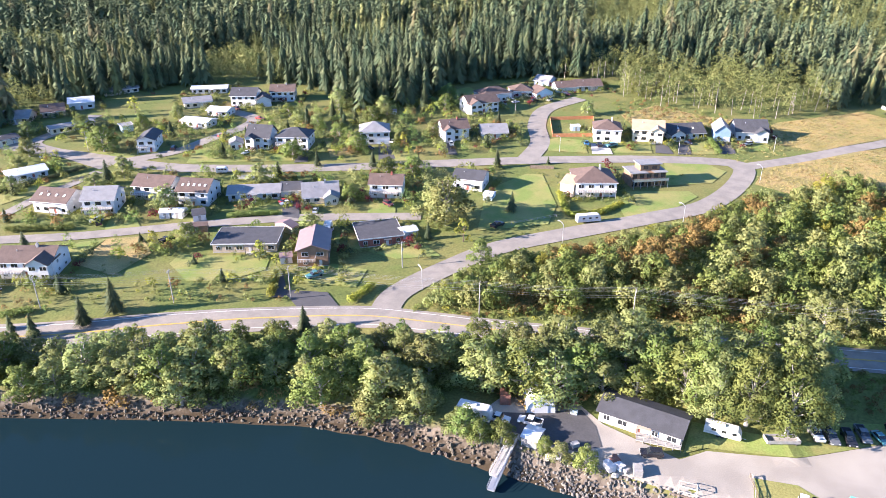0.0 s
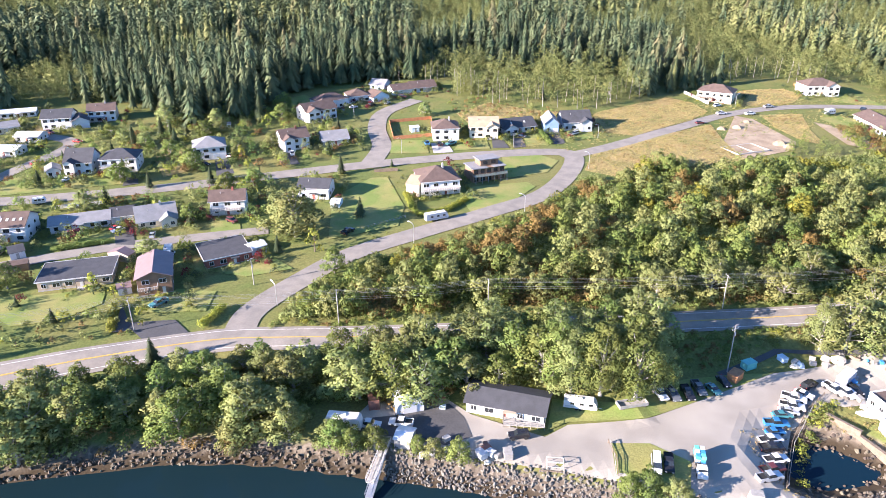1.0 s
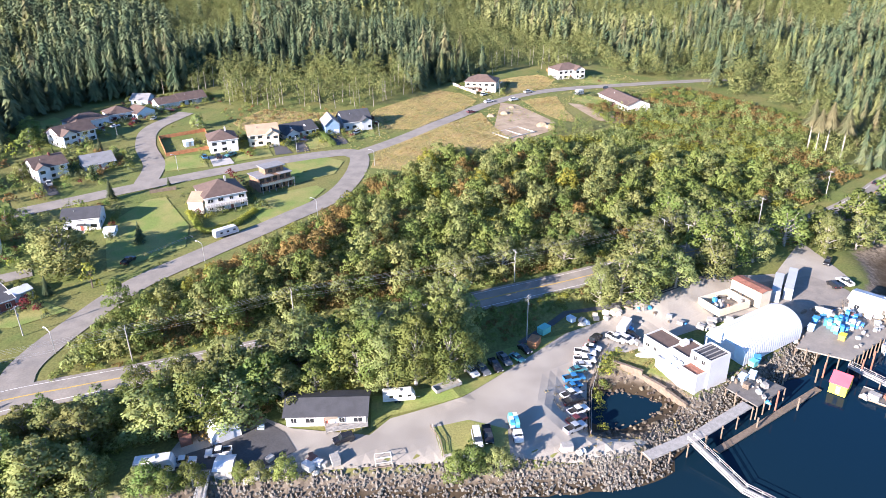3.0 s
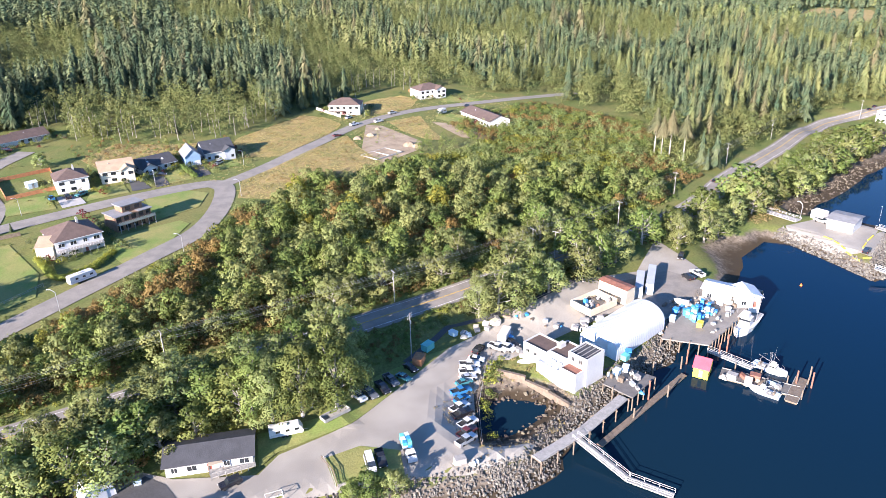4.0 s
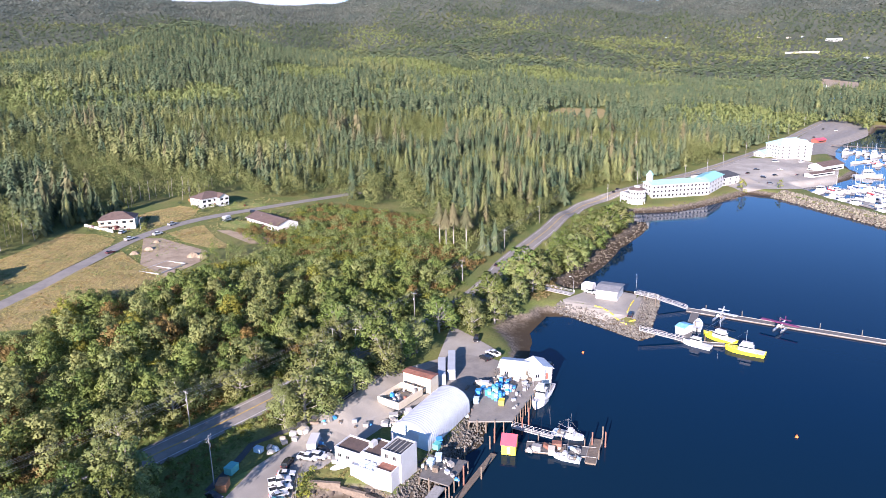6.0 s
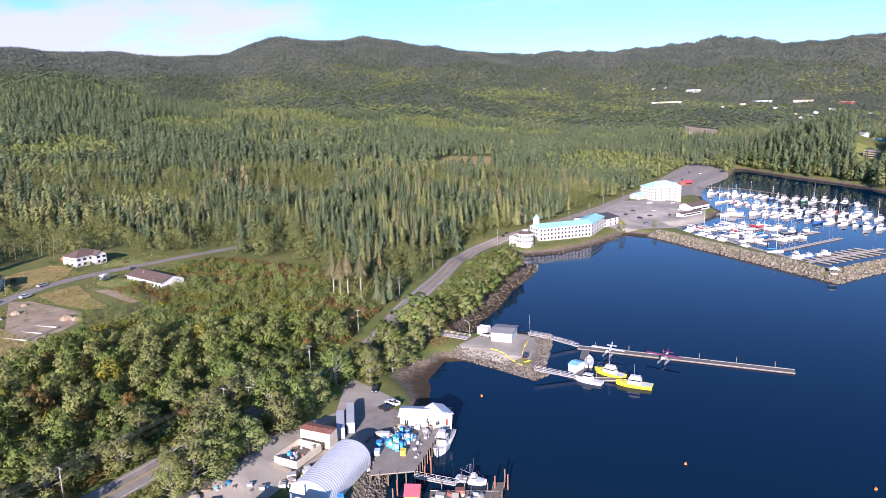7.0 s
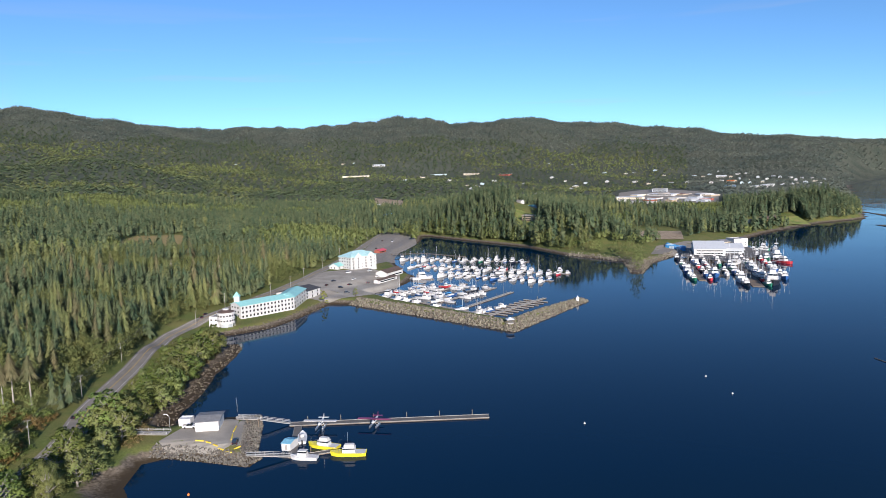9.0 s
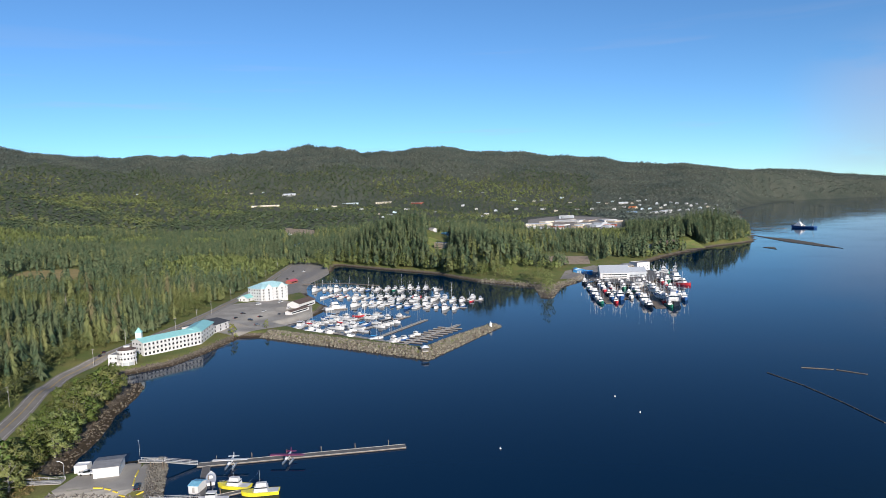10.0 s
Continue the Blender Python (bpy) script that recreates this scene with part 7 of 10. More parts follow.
# ---- boats ----
HULLS = {
    "white": material("white_hull_paint", (0.68, 0.68, 0.67), 0.35, scale=0.5, vary=0.05),
    "blue": material("blue_hull_paint", (0.03, 0.10, 0.28), 0.35, scale=0.5, vary=0.06),
    "red": material("red_hull_paint", (0.55, 0.04, 0.05), 0.35, scale=0.5, vary=0.06),
    "black": material("black_hull_paint", (0.02, 0.025, 0.035), 0.35, scale=0.5, vary=0.1),
    "yellow": material("yellow_hull_paint", (0.85, 0.72, 0.04), 0.4, scale=0.5, vary=0.05),
    "green": material("green_hull_paint", (0.03, 0.20, 0.12), 0.35, scale=0.5, vary=0.06),
}
BOATS = {}


def hull(L, beam, free, sheer=0.5, draught=0.35):
    """A pointed hull, bow at +x, with a deck, open transom corners squared."""
    st = [(-0.5, 0.86, 0.0), (-0.2, 1.0, 0.02), (0.1, 1.0, 0.12), (0.3, 0.8, 0.32), (0.43, 0.4, 0.62), (0.5, 0.03, 1.0)]
    v, f = [], []
    for x, w, s in st:
        top = free + sheer * s
        v += [(x * L, -w * beam / 2, top), (x * L * 0.97, -w * beam / 2 * 0.82, 0.0), (x * L * 0.9, 0, -draught), (x * L * 0.97, w * beam / 2 * 0.82, 0.0), (x * L, w * beam / 2, top)]
    for i in range(len(st) - 1):
        for j in range(4):
            f.append((i * 5 + j, i * 5 + 5 + j, i * 5 + 6 + j, i * 5 + 1 + j))
        f.append((i * 5 + 4, i * 5 + 9, i * 5 + 5, i * 5))
    f.append((0, 1, 2, 3, 4))
    return Kit().add(v, f)


def boat(kind, colour):
    L = {"cruiser": 9.0, "sail": 10.0, "troller": 13.0, "skiff": 6.5, "launch": 14.0, "seiner": 14.0}[kind]
    what = {"cruiser": "cabin cruiser moored at a dock", "sail": "sailing yacht with a bare mast", "troller": "fishing troller with mast and raised poles", "skiff": "small open outboard boat", "launch": "pilot launch with a white superstructure", "seiner": "fishing vessel with net drum and derrick"}[kind]
    ob = thing({"cruiser": "motor_boat", "sail": "sailing_boat", "troller": "fishing_boat", "skiff": "skiff", "launch": "patrol_boat", "seiner": "fishing_vessel"}[kind], pose(0, 0, 0), f"{colour}-hulled {what}", "boat", "moored boats")
    B = L * (0.36 if kind != "sail" else 0.31)
    free = {"cruiser": 0.9, "sail": 0.9, "troller": 1.3, "skiff": 0.6, "launch": 1.3, "seiner": 1.4}[kind]
    hull(L, B, free, 0.6 if kind not in ("troller", "seiner") else 1.1).put("hull", HULLS[colour], ob)
    Kit().box(-L * 0.47, -B * 0.38, free, L * 0.18, B * 0.38, free + 0.07).put("deck", GREY_TIMBER if kind in ("troller", "seiner") else WHITE, ob)
    if kind == "skiff":
        Kit().box(-0.3, -0.45, free, 0.6, 0.45, free + 0.7, 0.08).put("console", WHITE, ob)
        Kit().box(-L / 2 - 0.35, -0.2, 0.1, -L / 2, 0.2, free + 0.45, 0.05).put("outboard_motor", RUBBER, ob)
        return ob
    if kind == "sail":
        Kit().box(-L * 0.12, -B * 0.26, free, L * 0.22, B * 0.26, free + 0.5, 0.15).put("cabin", WHITE, ob)
        Kit().tube((L * 0.06, 0, free), (L * 0.06, 0, 13.0), 0.09, 0.06, 7).put("mast", WHITE, ob)
        Kit().tube((L * 0.06, 0, free + 1.4), (-L * 0.36, 0, free + 1.5), 0.13, n=6).put("boom", BLUE, ob, "boom under a blue sail cover")
        for x in (L * 0.48, -L * 0.48):
            Kit().tube((x, 0, free + 0.4), (L * 0.06, 0, 12.8), 0.018, n=3).put("stay", METAL, ob)
        return ob
    c0, c1 = {"cruiser": (-0.12, 0.22), "troller": (-0.02, 0.2), "launch": (-0.2, 0.16), "seiner": (-0.02, 0.2)}[kind]
    z0 = free + 0.07
    Kit().box(L * c0, -B * 0.33, z0, L * c1, B * 0.33, z0 + 1.2, 0.12).put("cabin", WHITE, ob)
    Kit().box(L * c0 + 0.2, -B * 0.29, z0 + 1.2, L * c1 - 0.35, B * 0.29, z0 + 1.75, 0.08).put("wheelhouse_window", GLASS, ob, "dark band of wheelhouse windows")
    Kit().box(L * c0, -B * 0.32, z0 + 1.75, L * c1 - 0.2, B * 0.32, z0 + 1.9, 0.05).put("cabin_roof", WHITE, ob)
    if kind == "cruiser":
        Kit().box(L * 0.22, -B * 0.24, z0, L * 0.36, B * 0.24, z0 + 0.35, 0.12).put("foredeck_hatch", WHITE, ob)
        Kit().tube((L * 0.02, 0, z0 + 1.9), (-L * 0.02, 0, z0 + 3.0), 0.05, n=5).put("aerial", METAL, ob)
    else:
        Kit().box(L * c0 + 0.4, -B * 0.2, z0 + 1.9, L * c1 - 0.8, B * 0.2, z0 + 3.0, 0.1).put("upper_bridge", WHITE, ob)
        Kit().tube((L * 0.0, 0, z0), (L * 0.0, 0, 9.0), 0.10, 0.06, 7).put("mast", METAL, ob)
        if kind != "troller":
            Kit().tube((0, -1.0, 7.0), (0, 1.0, 7.0), 0.05, n=5).put("cross_tree", METAL, ob)
        Kit().tube((L * 0.48, 0, free + 1.0), (0, 0, 8.6), 0.02, n=3).put("stay", METAL, ob)
        if kind in ("troller", "seiner"):
            for s in (-1, 1):
                Kit().tube((0.1, s * B * 0.42, free), (0.3, s * B * 0.60, 10.0), 0.05, 0.03, 5).put("trolling_pole", METAL, ob)
        if kind == "seiner":
            Kit().tube((0, 0, 4.2), (-L * 0.36, 0, 5.6), 0.07, 0.05, 6).put("boom", METAL, ob)
            for x, z in ((-L * 0.36, 5.6), (-L * 0.48, free + 0.3)):
                Kit().tube((0, 0, 8.8), (x, 0, z), 0.02, n=3).put("stay", METAL, ob)
            Kit().box(-L * 0.46, -B * 0.36, free + 0.07, -L * 0.34, B * 0.36, free + 0.55, 0.05).put("fish_box", PALE_BLUE, ob)
        if kind == "seiner":
            Kit().tube((-L * 0.3, 0, free), (-L * 0.3, 0, 4.2), 0.08, n=6).put("derrick", METAL, ob)
            Kit().tube((-L * 0.3, -1.0, free + 0.7), (-L * 0.3, 1.0, free + 0.7), 0.5, n=10).put("net_drum", TIMBER, ob)
            Kit().box(-L * 0.22, -0.7, z0, -L * 0.12, 0.7, z0 + 0.6).put("hatch", GREY_TIMBER, ob)
    for s in (-1, 1) if kind in ("launch", "seiner") else ():
        k = Kit()
        for i in range(5):
            x = L * (0.1 + 0.08 * i)
            y = s * B * 0.5 * (0.95 - 0.21 * i)
            if i:
                k.tube((px_, py_, free + 1.05), (x, y, free + 1.05), 0.03, n=4)
            k.tube((x, y, free), (x, y, free + 1.05), 0.03, n=4)
            px_, py_ = x, y
        k.put("railing", METAL, ob)
    return ob


def moor(kind, colour, x, y, turn, scale=1.0):
    m = pose(x, y, 0.0, 0, 0, turn) @ Matrix.Diagonal((scale, scale, scale, 1))
    if (kind, colour) not in BOATS:
        BOATS[kind, colour] = boat(kind, colour)
        BOATS[kind, colour].matrix_basis = m
    else:
        copy_thing(BOATS[kind, colour], m)


def moor_between(kind, colour, stern, bow):
    L = {"cruiser": 9.0, "sail": 10.0, "troller": 13.0, "skiff": 6.5, "launch": 14.0, "seiner": 14.0}[kind]
    d = math.hypot(bow[0] - stern[0], bow[1] - stern[1])
    moor(kind, colour, (stern[0] + bow[0]) / 2, (stern[1] + bow[1]) / 2, heading(stern, bow), min(1.6, max(0.6, d / L)))


moor_between("troller", "white", (196.0, 74.3), (179.8, 72.3))
moor_between("seiner", "white", (169.7, 62.6), (170.0, 53.5))
moor_between("seiner", "white", (159.3, 48.7), (158.1, 60.1))

# ---- seaplane base ----
house((276.0, 84.1), (276.4, 75.0), 11, 1.4, "gable", WHITE, GREY_ROOF, "white seaplane hangar with a low grey roof", group="", category="hangar", pitch=0.12, panes=False)
block((284.3, 93.2), (283.7, 88.2), 4, 2.6, WHITE, PALE_ROOF, "white fuel tank shed behind a wire fence", name="fuel_shed")
walkway([(*(277.8, 109.9), 4.2), (*(275.7, 94.4), 4.0)], 4.0, 4.2, "white-railed access bridge over the mud", piles=True, pile_gap=8)
walkway([(*(289.4, 70.5), 3.9), (*(287.1, 60.9), 3.9)], 2.4, 3.9, "plank approach on piles", pile_gap=4)
walkway([(*(286.7, 60.6), 3.8), (*(288.6, 48.6), 0.7)], 1.8, 3.8, "long white truss gangway to the seaplane float", piles=False)
walkway([(*(249.9, 58.7), 3.6), (*(253.3, 42.6), 0.7)], 1.8, 3.6, "white truss gangway to the boat float", piles=False)
float_dock((287.8, 48.5), (284.8, -35.5), 4.0, "long straight dark seaplane float", piles=6)
float_dock((285.5, 44.7), (252.7, 42.5), 3.0, "short timber cross float", piles=1)
float_dock((252.7, 42.5), (256.5, 28.8), 2.5, "short timber boat float beside the gangway", piles=1)
shed((260.1, 47.6), (258.8, 44.1), 6, 2.6, WHITE, material("sky_blue_roof", (0.22, 0.52, 0.68), 0.5), "white float shed with a sky-blue roof", 0.2, base=0.5)
moor_between("cruiser", "white", (250.5, 32.8), (252.6, 43.2))
moor_between("launch", "yellow", (259.0, 25.8), (264.1, 37.9))
moor_between("launch", "yellow", (252.4, 14.5), (253.6, 29.0))
moor_between("skiff", "white", (264.8, 40.5), (277.2, 41.9))
for p, q in (((266.8, 81.5), (265.7, 78.0)), ((264.8, 77.1), (263.2, 74.8)), ((262.3, 73.7), (260.4, 71.7)), ((259.5, 71.0), (257.8, 68.8)), ((256.9, 67.7), (256.3, 65.2)), ((257.8, 64.8), (260.4, 63.0)), ((265.3, 67.6), (271.6, 68.4)), ((273.7, 68.7), (280.2, 68.9))):
    L = math.hypot(q[0] - p[0], q[1] - p[1])
    ob = Kit().box(0, -0.22, 0, L, 0.22, 0.42, 0.06).put("kerb_block", YELLOW)
    ob.matrix_basis = pose(p[0], p[1], at(*p) + 0.1, 0, 0, heading(p, q))
    tagged(ob, "yellow concrete kerb block at the pad's edge", "kerb block", "yellow kerb blocks")


def seaplane(p, turn, paint, label):
    ob = thing("seaplane", pose(p[0], p[1], 0.0, 0, 0, turn), label, "seaplane", "moored seaplanes")
    k = Kit()
    prev = None
    for x, r, z in ((-5.0, 0.12, 2.6), (-3.0, 0.4, 2.4), (0.0, 0.68, 2.3), (2.4, 0.66, 2.25), (3.3, 0.5, 2.2), (3.8, 0.2, 2.2)):
        if prev:
            k.tube((prev[0], 0, prev[2]), (x, 0, z), prev[1], r, 10)
        prev = (x, r, z)
    k.put("fuselage", HULLS["white"], ob)
    Kit().box(0.0, -7.0, 3.1, 1.7, 7.0, 3.28, 0.06).put("wing", paint, ob)
    Kit().box(-5.0, -2.2, 2.65, -4.0, 2.2, 2.75).put("tailplane", paint, ob)
    Kit().prism([(-5.1, 2.6), (-4.0, 2.6), (-4.6, 4.2), (-5.1, 4.2)], -0.06, 0.06).put("tail_fin", paint, ob)
    Kit().box(0.6, -0.6, 2.6, 2.3, 0.6, 3.0, 0.1).put("window", GLASS, ob)
    for s in (-1, 1):
        f = hull(7.0, 0.8, 0.5, 0.25, 0.2)
        f.v = [(x + 0.6, y + s * 1.4, z) for x, y, z in f.v]
        f.put("float", METAL, ob)
        for x in (-0.6, 1.8):
            Kit().tube((x, s * 1.4, 0.5), (x + 0.1, s * 0.5, 1.9), 0.06, n=5).put("strut", METAL, ob)
    Kit().tube((3.85, -1.1, 2.2), (3.85, 1.1, 2.2), 0.06, n=5).put("propeller", RUBBER, ob)


seaplane((283.4, 35.1), 170, WHITE, "white seaplane with pale wings at the float")
seaplane((282.3, 12.7), 165, material("plum_paint", (0.22, 0.03, 0.09), 0.4), "white seaplane with plum-red wings and tail")


# ---- hotels ----
def hotel_wing(a, b, depth, storeys, label, bays, roof=AQUA_ROOF, base=None, pitch=0.3, name="hotel", hipped=False, gables=0):
    w = math.hypot(b[0] - a[0], b[1] - a[1])
    h = 3.0 * storeys + 0.4
    ob = thing(name, pose(a[0], a[1], (at(*a) + 0.1) if base is None else base, 0, 0, heading(a, b)), label, "hotel")
    k = Kit().box(0, 0, -4.0, w, depth, h)
    rise = depth / 2 * pitch
    if not hipped:
        k.prism([(0, h), (depth, h), (depth / 2, h + rise)], 0, w)
        k.v[-6:] = [(y, x, z) for x, y, z in k.v[-6:]]
    k.put("wall", WHITE, ob)
    r_ = Kit()
    if hipped:
        hip_roof(r_, 0, 0, w, depth, h + 0.1, rise, 0.8, 0.3)
    else:
        gable_roof(r_, 0, 0, w, depth, h + 0.2, rise, 0.8, 0.25)
    r_.put("roof", roof, ob)
    for i in range(gables):
        # bays that come forward under gables of their own
        x0 = w * (i + 0.22) / gables
        x1 = x0 + w * 0.56 / gables
        Kit().box(x0, -1.6, -4.0, x1, 0, h).put("bay", WHITE, ob)
        g = Kit()
        gable_roof(g, x0, -1.6, x1, depth * 0.45, h + 0.2, (x1 - x0) * 0.42, 0.5, 0.2, along="y")
        g.put("bay_roof", roof, ob)
        Kit().prism([(x0, h), (x1, h), ((x0 + x1) / 2, h + (x1 - x0) * 0.42)], -1.6, 0).put("bay_gable", WHITE, ob)
    bay = w / bays
    for s in range(storeys):
        z = s * 3.0 + 0.3
        for i in range(bays):
            x = bay * (i + 0.5)
            window(ob, pose(x, -1.62 if any(w * (g + 0.22) / gables < x < w * (g + 0.78) / gables for g in range(gables)) else 0, z + 0.3), min(1.6, bay * 0.5), 1.7)
            if s:
                Kit().box(x - bay * 0.42, -1.3, z - 0.2, x + bay * 0.42, 0, z - 0.05).box(x - bay * 0.42, -1.3, z + 0.85, x + bay * 0.42, -1.22, z + 0.95).box(x - bay * 0.42, -1.28, z, x + bay * 0.42, -1.25, z + 0.6).put("balcony", WHITE, ob)
    for i in range(int(depth / 4)):
        for s in range(storeys):
            window(ob, pose(0, depth - 2 - i * 4, s * 3.0 + 0.9, 0, 0, -90), 1.5, 1.3)
    return ob


hotel_wing((496.2, 113.4), (526.2, 80.5), 14, 3, "long white three-storey hotel with an aqua roof", 15)
hotel_wing((526.2, 80.5), (563.8, 76.5), 14, 3, "white hotel wing with an aqua roof turned inland", 5)
hotel_wing((557.1, 80.7), (584.5, 67.5), 22, 2, "white hotel lounge under a dark roof", 4, SLATE, pitch=0.2)
block((477.0, 130.9), (474.3, 121.0), 12, 6.5, WHITE, GREY_ROOF, "low white restaurant block of the hotel", windows=3)


def round_tower(p, radius, h):
    """A round drum of two storeys on a recessed foot with columns, under a shallow dark cone."""
    ob = thing("tower", pose(p[0], p[1], at(*p)), "round white hotel restaurant with small windows and dark roof", "tower")
    Kit().tube((0, 0, -3), (0, 0, 2.4), radius - 1.6, n=24).put("foot", GREY_WALL, ob)
    for a in range(9):
        c, s = math.cos(a * 0.698) * (radius - 0.4), math.sin(a * 0.698) * (radius - 0.4)
        Kit().tube((c, s, -3), (c, s, 2.4), 0.22, n=6).put("column", WHITE, ob)
    Kit().tube((0, 0, 2.4), (0, 0, h), radius, n=36).put("wall", WHITE, ob)
    for z in (4.0, 7.3):
        for a in range(18):
            c, s = math.cos(a * 0.349), math.sin(a * 0.349)
            share("window", Kit().box(-0.5, -0.06, 0, 0.5, 0.06, 1.25).data("window", GLASS), ob, pose(c * radius, s * radius, z, 0, 0, math.degrees(a * 0.349) + 90))
    Kit().tube((0, 0, 5.9), (0, 0, 6.3), radius + 0.12, n=36).put("band", GREY_WALL, ob)
    Kit().tube((0, 0, h), (0, 0, h + 0.5), radius + 0.35, n=36).put("eave", WHITE, ob)
    Kit().tube((0, 0, h + 0.5), (0, 0, h + 2.0), radius + 0.1, radius * 0.35, 36).put("roof", BROWN_ROOF, ob)
    Kit().tube((0, 0, h + 2.0), (0, 0, h + 2.9), radius * 0.35, n=20).put("lantern", WHITE, ob)


round_tower((475.9, 119.0), 5.8, 9.6)
cup = thing("cupola", pose(*(493.6, 115.3), 0), "small white cupola with a pointed aqua roof", "cupola")
cup.matrix_basis = pose(504.5, 117.6, at(504.5, 117.6))
Kit().box(-1.9, -1.9, 8, 1.9, 1.9, 13.2).put("wall", WHITE, cup)
Kit().tube((0, 0, 13.2), (0, 0, 16.6), 3.3, 0.1, 4).put("roof", AQUA_ROOF, cup)

hotel_wing((703.0, 48.6), (725.1, 23.9), 20, 4, "four-storey white hotel with a pale aqua hipped roof", 6, material("pale_aqua_roof", (0.45, 0.70, 0.72), 0.5), pitch=0.5, hipped=True, gables=2)
hotel_wing((703.2, 61.8), (727.2, 50.1), 10, 1, "low white entrance wing of the hotel", 4, AQUA_ROOF, pitch=0.5)
house((664, 12), (690, -3), 13, 1.6, "gable", WHITE, BROWN_ROOF, "white marina office with a brown roof", group="", category="building", pitch=0.4, panes=False, base=3.4)
house((630, 19), (655, 3), 6, 1, "gable", WHITE, BROWN_ROOF, "long low white boathouse with a brown roof", group="", category="building", pitch=0.3, panes=False, base=3.4)
house((867.9, 23.7), (881.0, 16.1), 8, 1, "gable", RED_WALL, RED_ROOF, "small red-roofed kiosk by the bridge", group="", category="building", panes=False)
walkway([(*(855.6, 9.4), 3.6), (*(845.4, -35.3), 3.6), (*(802.8, -75.8), 3.4)], 4.0, 3.6, "dark timber pier on piles across the basin", mat=TIMBER, rail=False, pile_gap=12)

# ---- marina ----
DOCKS = [((825.7, -4.2), (757.1, -142.9)), ((759.6, -12.9), (659.4, -164.8)), ((691.6, -42.6), (623.2, -139.8)), ((586.4, 7.4), (622.3, -25.4)),
         ((561.0, -5.2), (629.4, -60.6)), ((545.4, -30.9), (601.5, -83.3)), ((516.2, -46.1), (577.4, -94.5)), ((482.5, -58.8), (543.9, -115.0)), ((563.7, -4.3), (483.9, -62.9)), ((672.2, -4.5), (664.0, -32.7))]
rb = random.Random(21)
for i, (a, b) in enumerate(DOCKS):
    float_dock(a, b, 3.0, "grey timber marina float with mooring piles", GREY_TIMBER, piles=5 if i < 9 else 1)
for i, full in ((0, 1.0), (1, 0.97), (2, 0.97), (3, 0.9), (4, 0.6), (5, 0.35)):
    a, b = Vector(DOCKS[i][0]), Vector(DOCKS[i][1])
    d = (b - a).normalized()
    n = Vector((-d.y, d.x))
    L = (b - a).length
    for side in (-1, 1):
        x = 5.0
        while x < L - 3:
            if rb.random() < full:
                kind = rb.choices(["cruiser", "troller", "sail", "skiff"], [7, 1.6, 1.6, 1])[0]
                scale = rb.uniform(0.85, 1.25) if i < 3 else rb.uniform(0.8, 1.1)
                l = {"cruiser": 9.0, "sail": 10.0, "troller": 13.0, "skiff": 6.5}[kind] * scale
                c = a + d * x + n * side * (2.0 + l / 2)
                if inland(c.x, c.y) < -4:
                    moor(kind, rb.choices(["white", "blue", "red", "black", "green"], [14, 2, 1.5, 1, 0.6])[0], c.x, c.y, math.degrees(math.atan2(n.y, n.x)) + (180 if rb.random() < 0.5 else 0), scale)
            x += rb.uniform(8.0, 11.0) if i < 3 else rb.uniform(5.5, 8)
a, b = Vector(DOCKS[7][0]), Vector(DOCKS[7][1])
for i in range(9):
    for side in (-1, 1):
        c = a.lerp(b, 0.15 + i * 0.085)
        d = (b - a).normalized()
        n = Vector((-d.y, d.x)) * side
        float_dock(tuple(c + n * 1.5), tuple(c + n * 11), 1.2, "narrow white finger float", GREY_TIMBER, piles=0)
for kind, colour, s, t in (("sail", "white", (512.5, -40.7), (515.6, -50.2)), ("sail", "blue", (564.1, -35.7), (573.0, -46.6)), ("troller", "white", (493.0, -50.0), (499.7, -60.9)), ("cruiser", "blue", (500.0, -58.9), (504.8, -69.8)), ("cruiser", "white", (513.1, -70.9), (516.4, -79.0)),
                          ("cruiser", "white", (527.9, -21.2), (529.0, -29.9)), ("cruiser", "white", (548.3, -24.4), (549.5, -33.4)), ("cruiser", "white", (573.5, 14.4), (591.4, 7.5)), ("cruiser", "white", (564.8, 7.3), (568.7, -2.0)), ("cruiser", "white", (543.5, -6.3), (549.5, -15.4)), ("troller", "black", (582.3, -56.9), (591.9, -66.6)),
                          ("cruiser", "white", (556.5, 1.3), (557.8, -7.9)), ("launch", "white", (666.6, -11.0), (673.8, -32.1))):
    moor_between(kind, colour, s, t)
g = (447.1, -71.2)
gaz = thing("gazebo", pose(g[0], g[1], at(*g)), "small open gazebo with a pale hipped roof", "gazebo")
for x in (-2, 2):
    for y in (-2, 2):
        Kit().tube((x, y, -0.3), (x, y, 2.8), 0.14).put("post", TIMBER, gaz)
Kit().box(-2.1, -2.1, 0, 2.1, 2.1, 0.9).put("wall", GREY_TIMBER, gaz)
Kit().tube((0, 0, 2.8), (0, 0, 4.4), 3.9, 0.1, 4).put("roof", PALE_ROOF, gaz)
gb = (519.8, -135.1)
bea = thing("beacon", pose(gb[0], gb[1], at(*gb)), "white beacon box at the breakwater's end", "beacon")
Kit().box(-1, -1, 0, 1, 1, 3, 0.1).put("body", WHITE, bea)
Kit().tube((0, 0, 3), (0, 0, 4.2), 0.3).put("lamp", PALE_ROOF, bea)
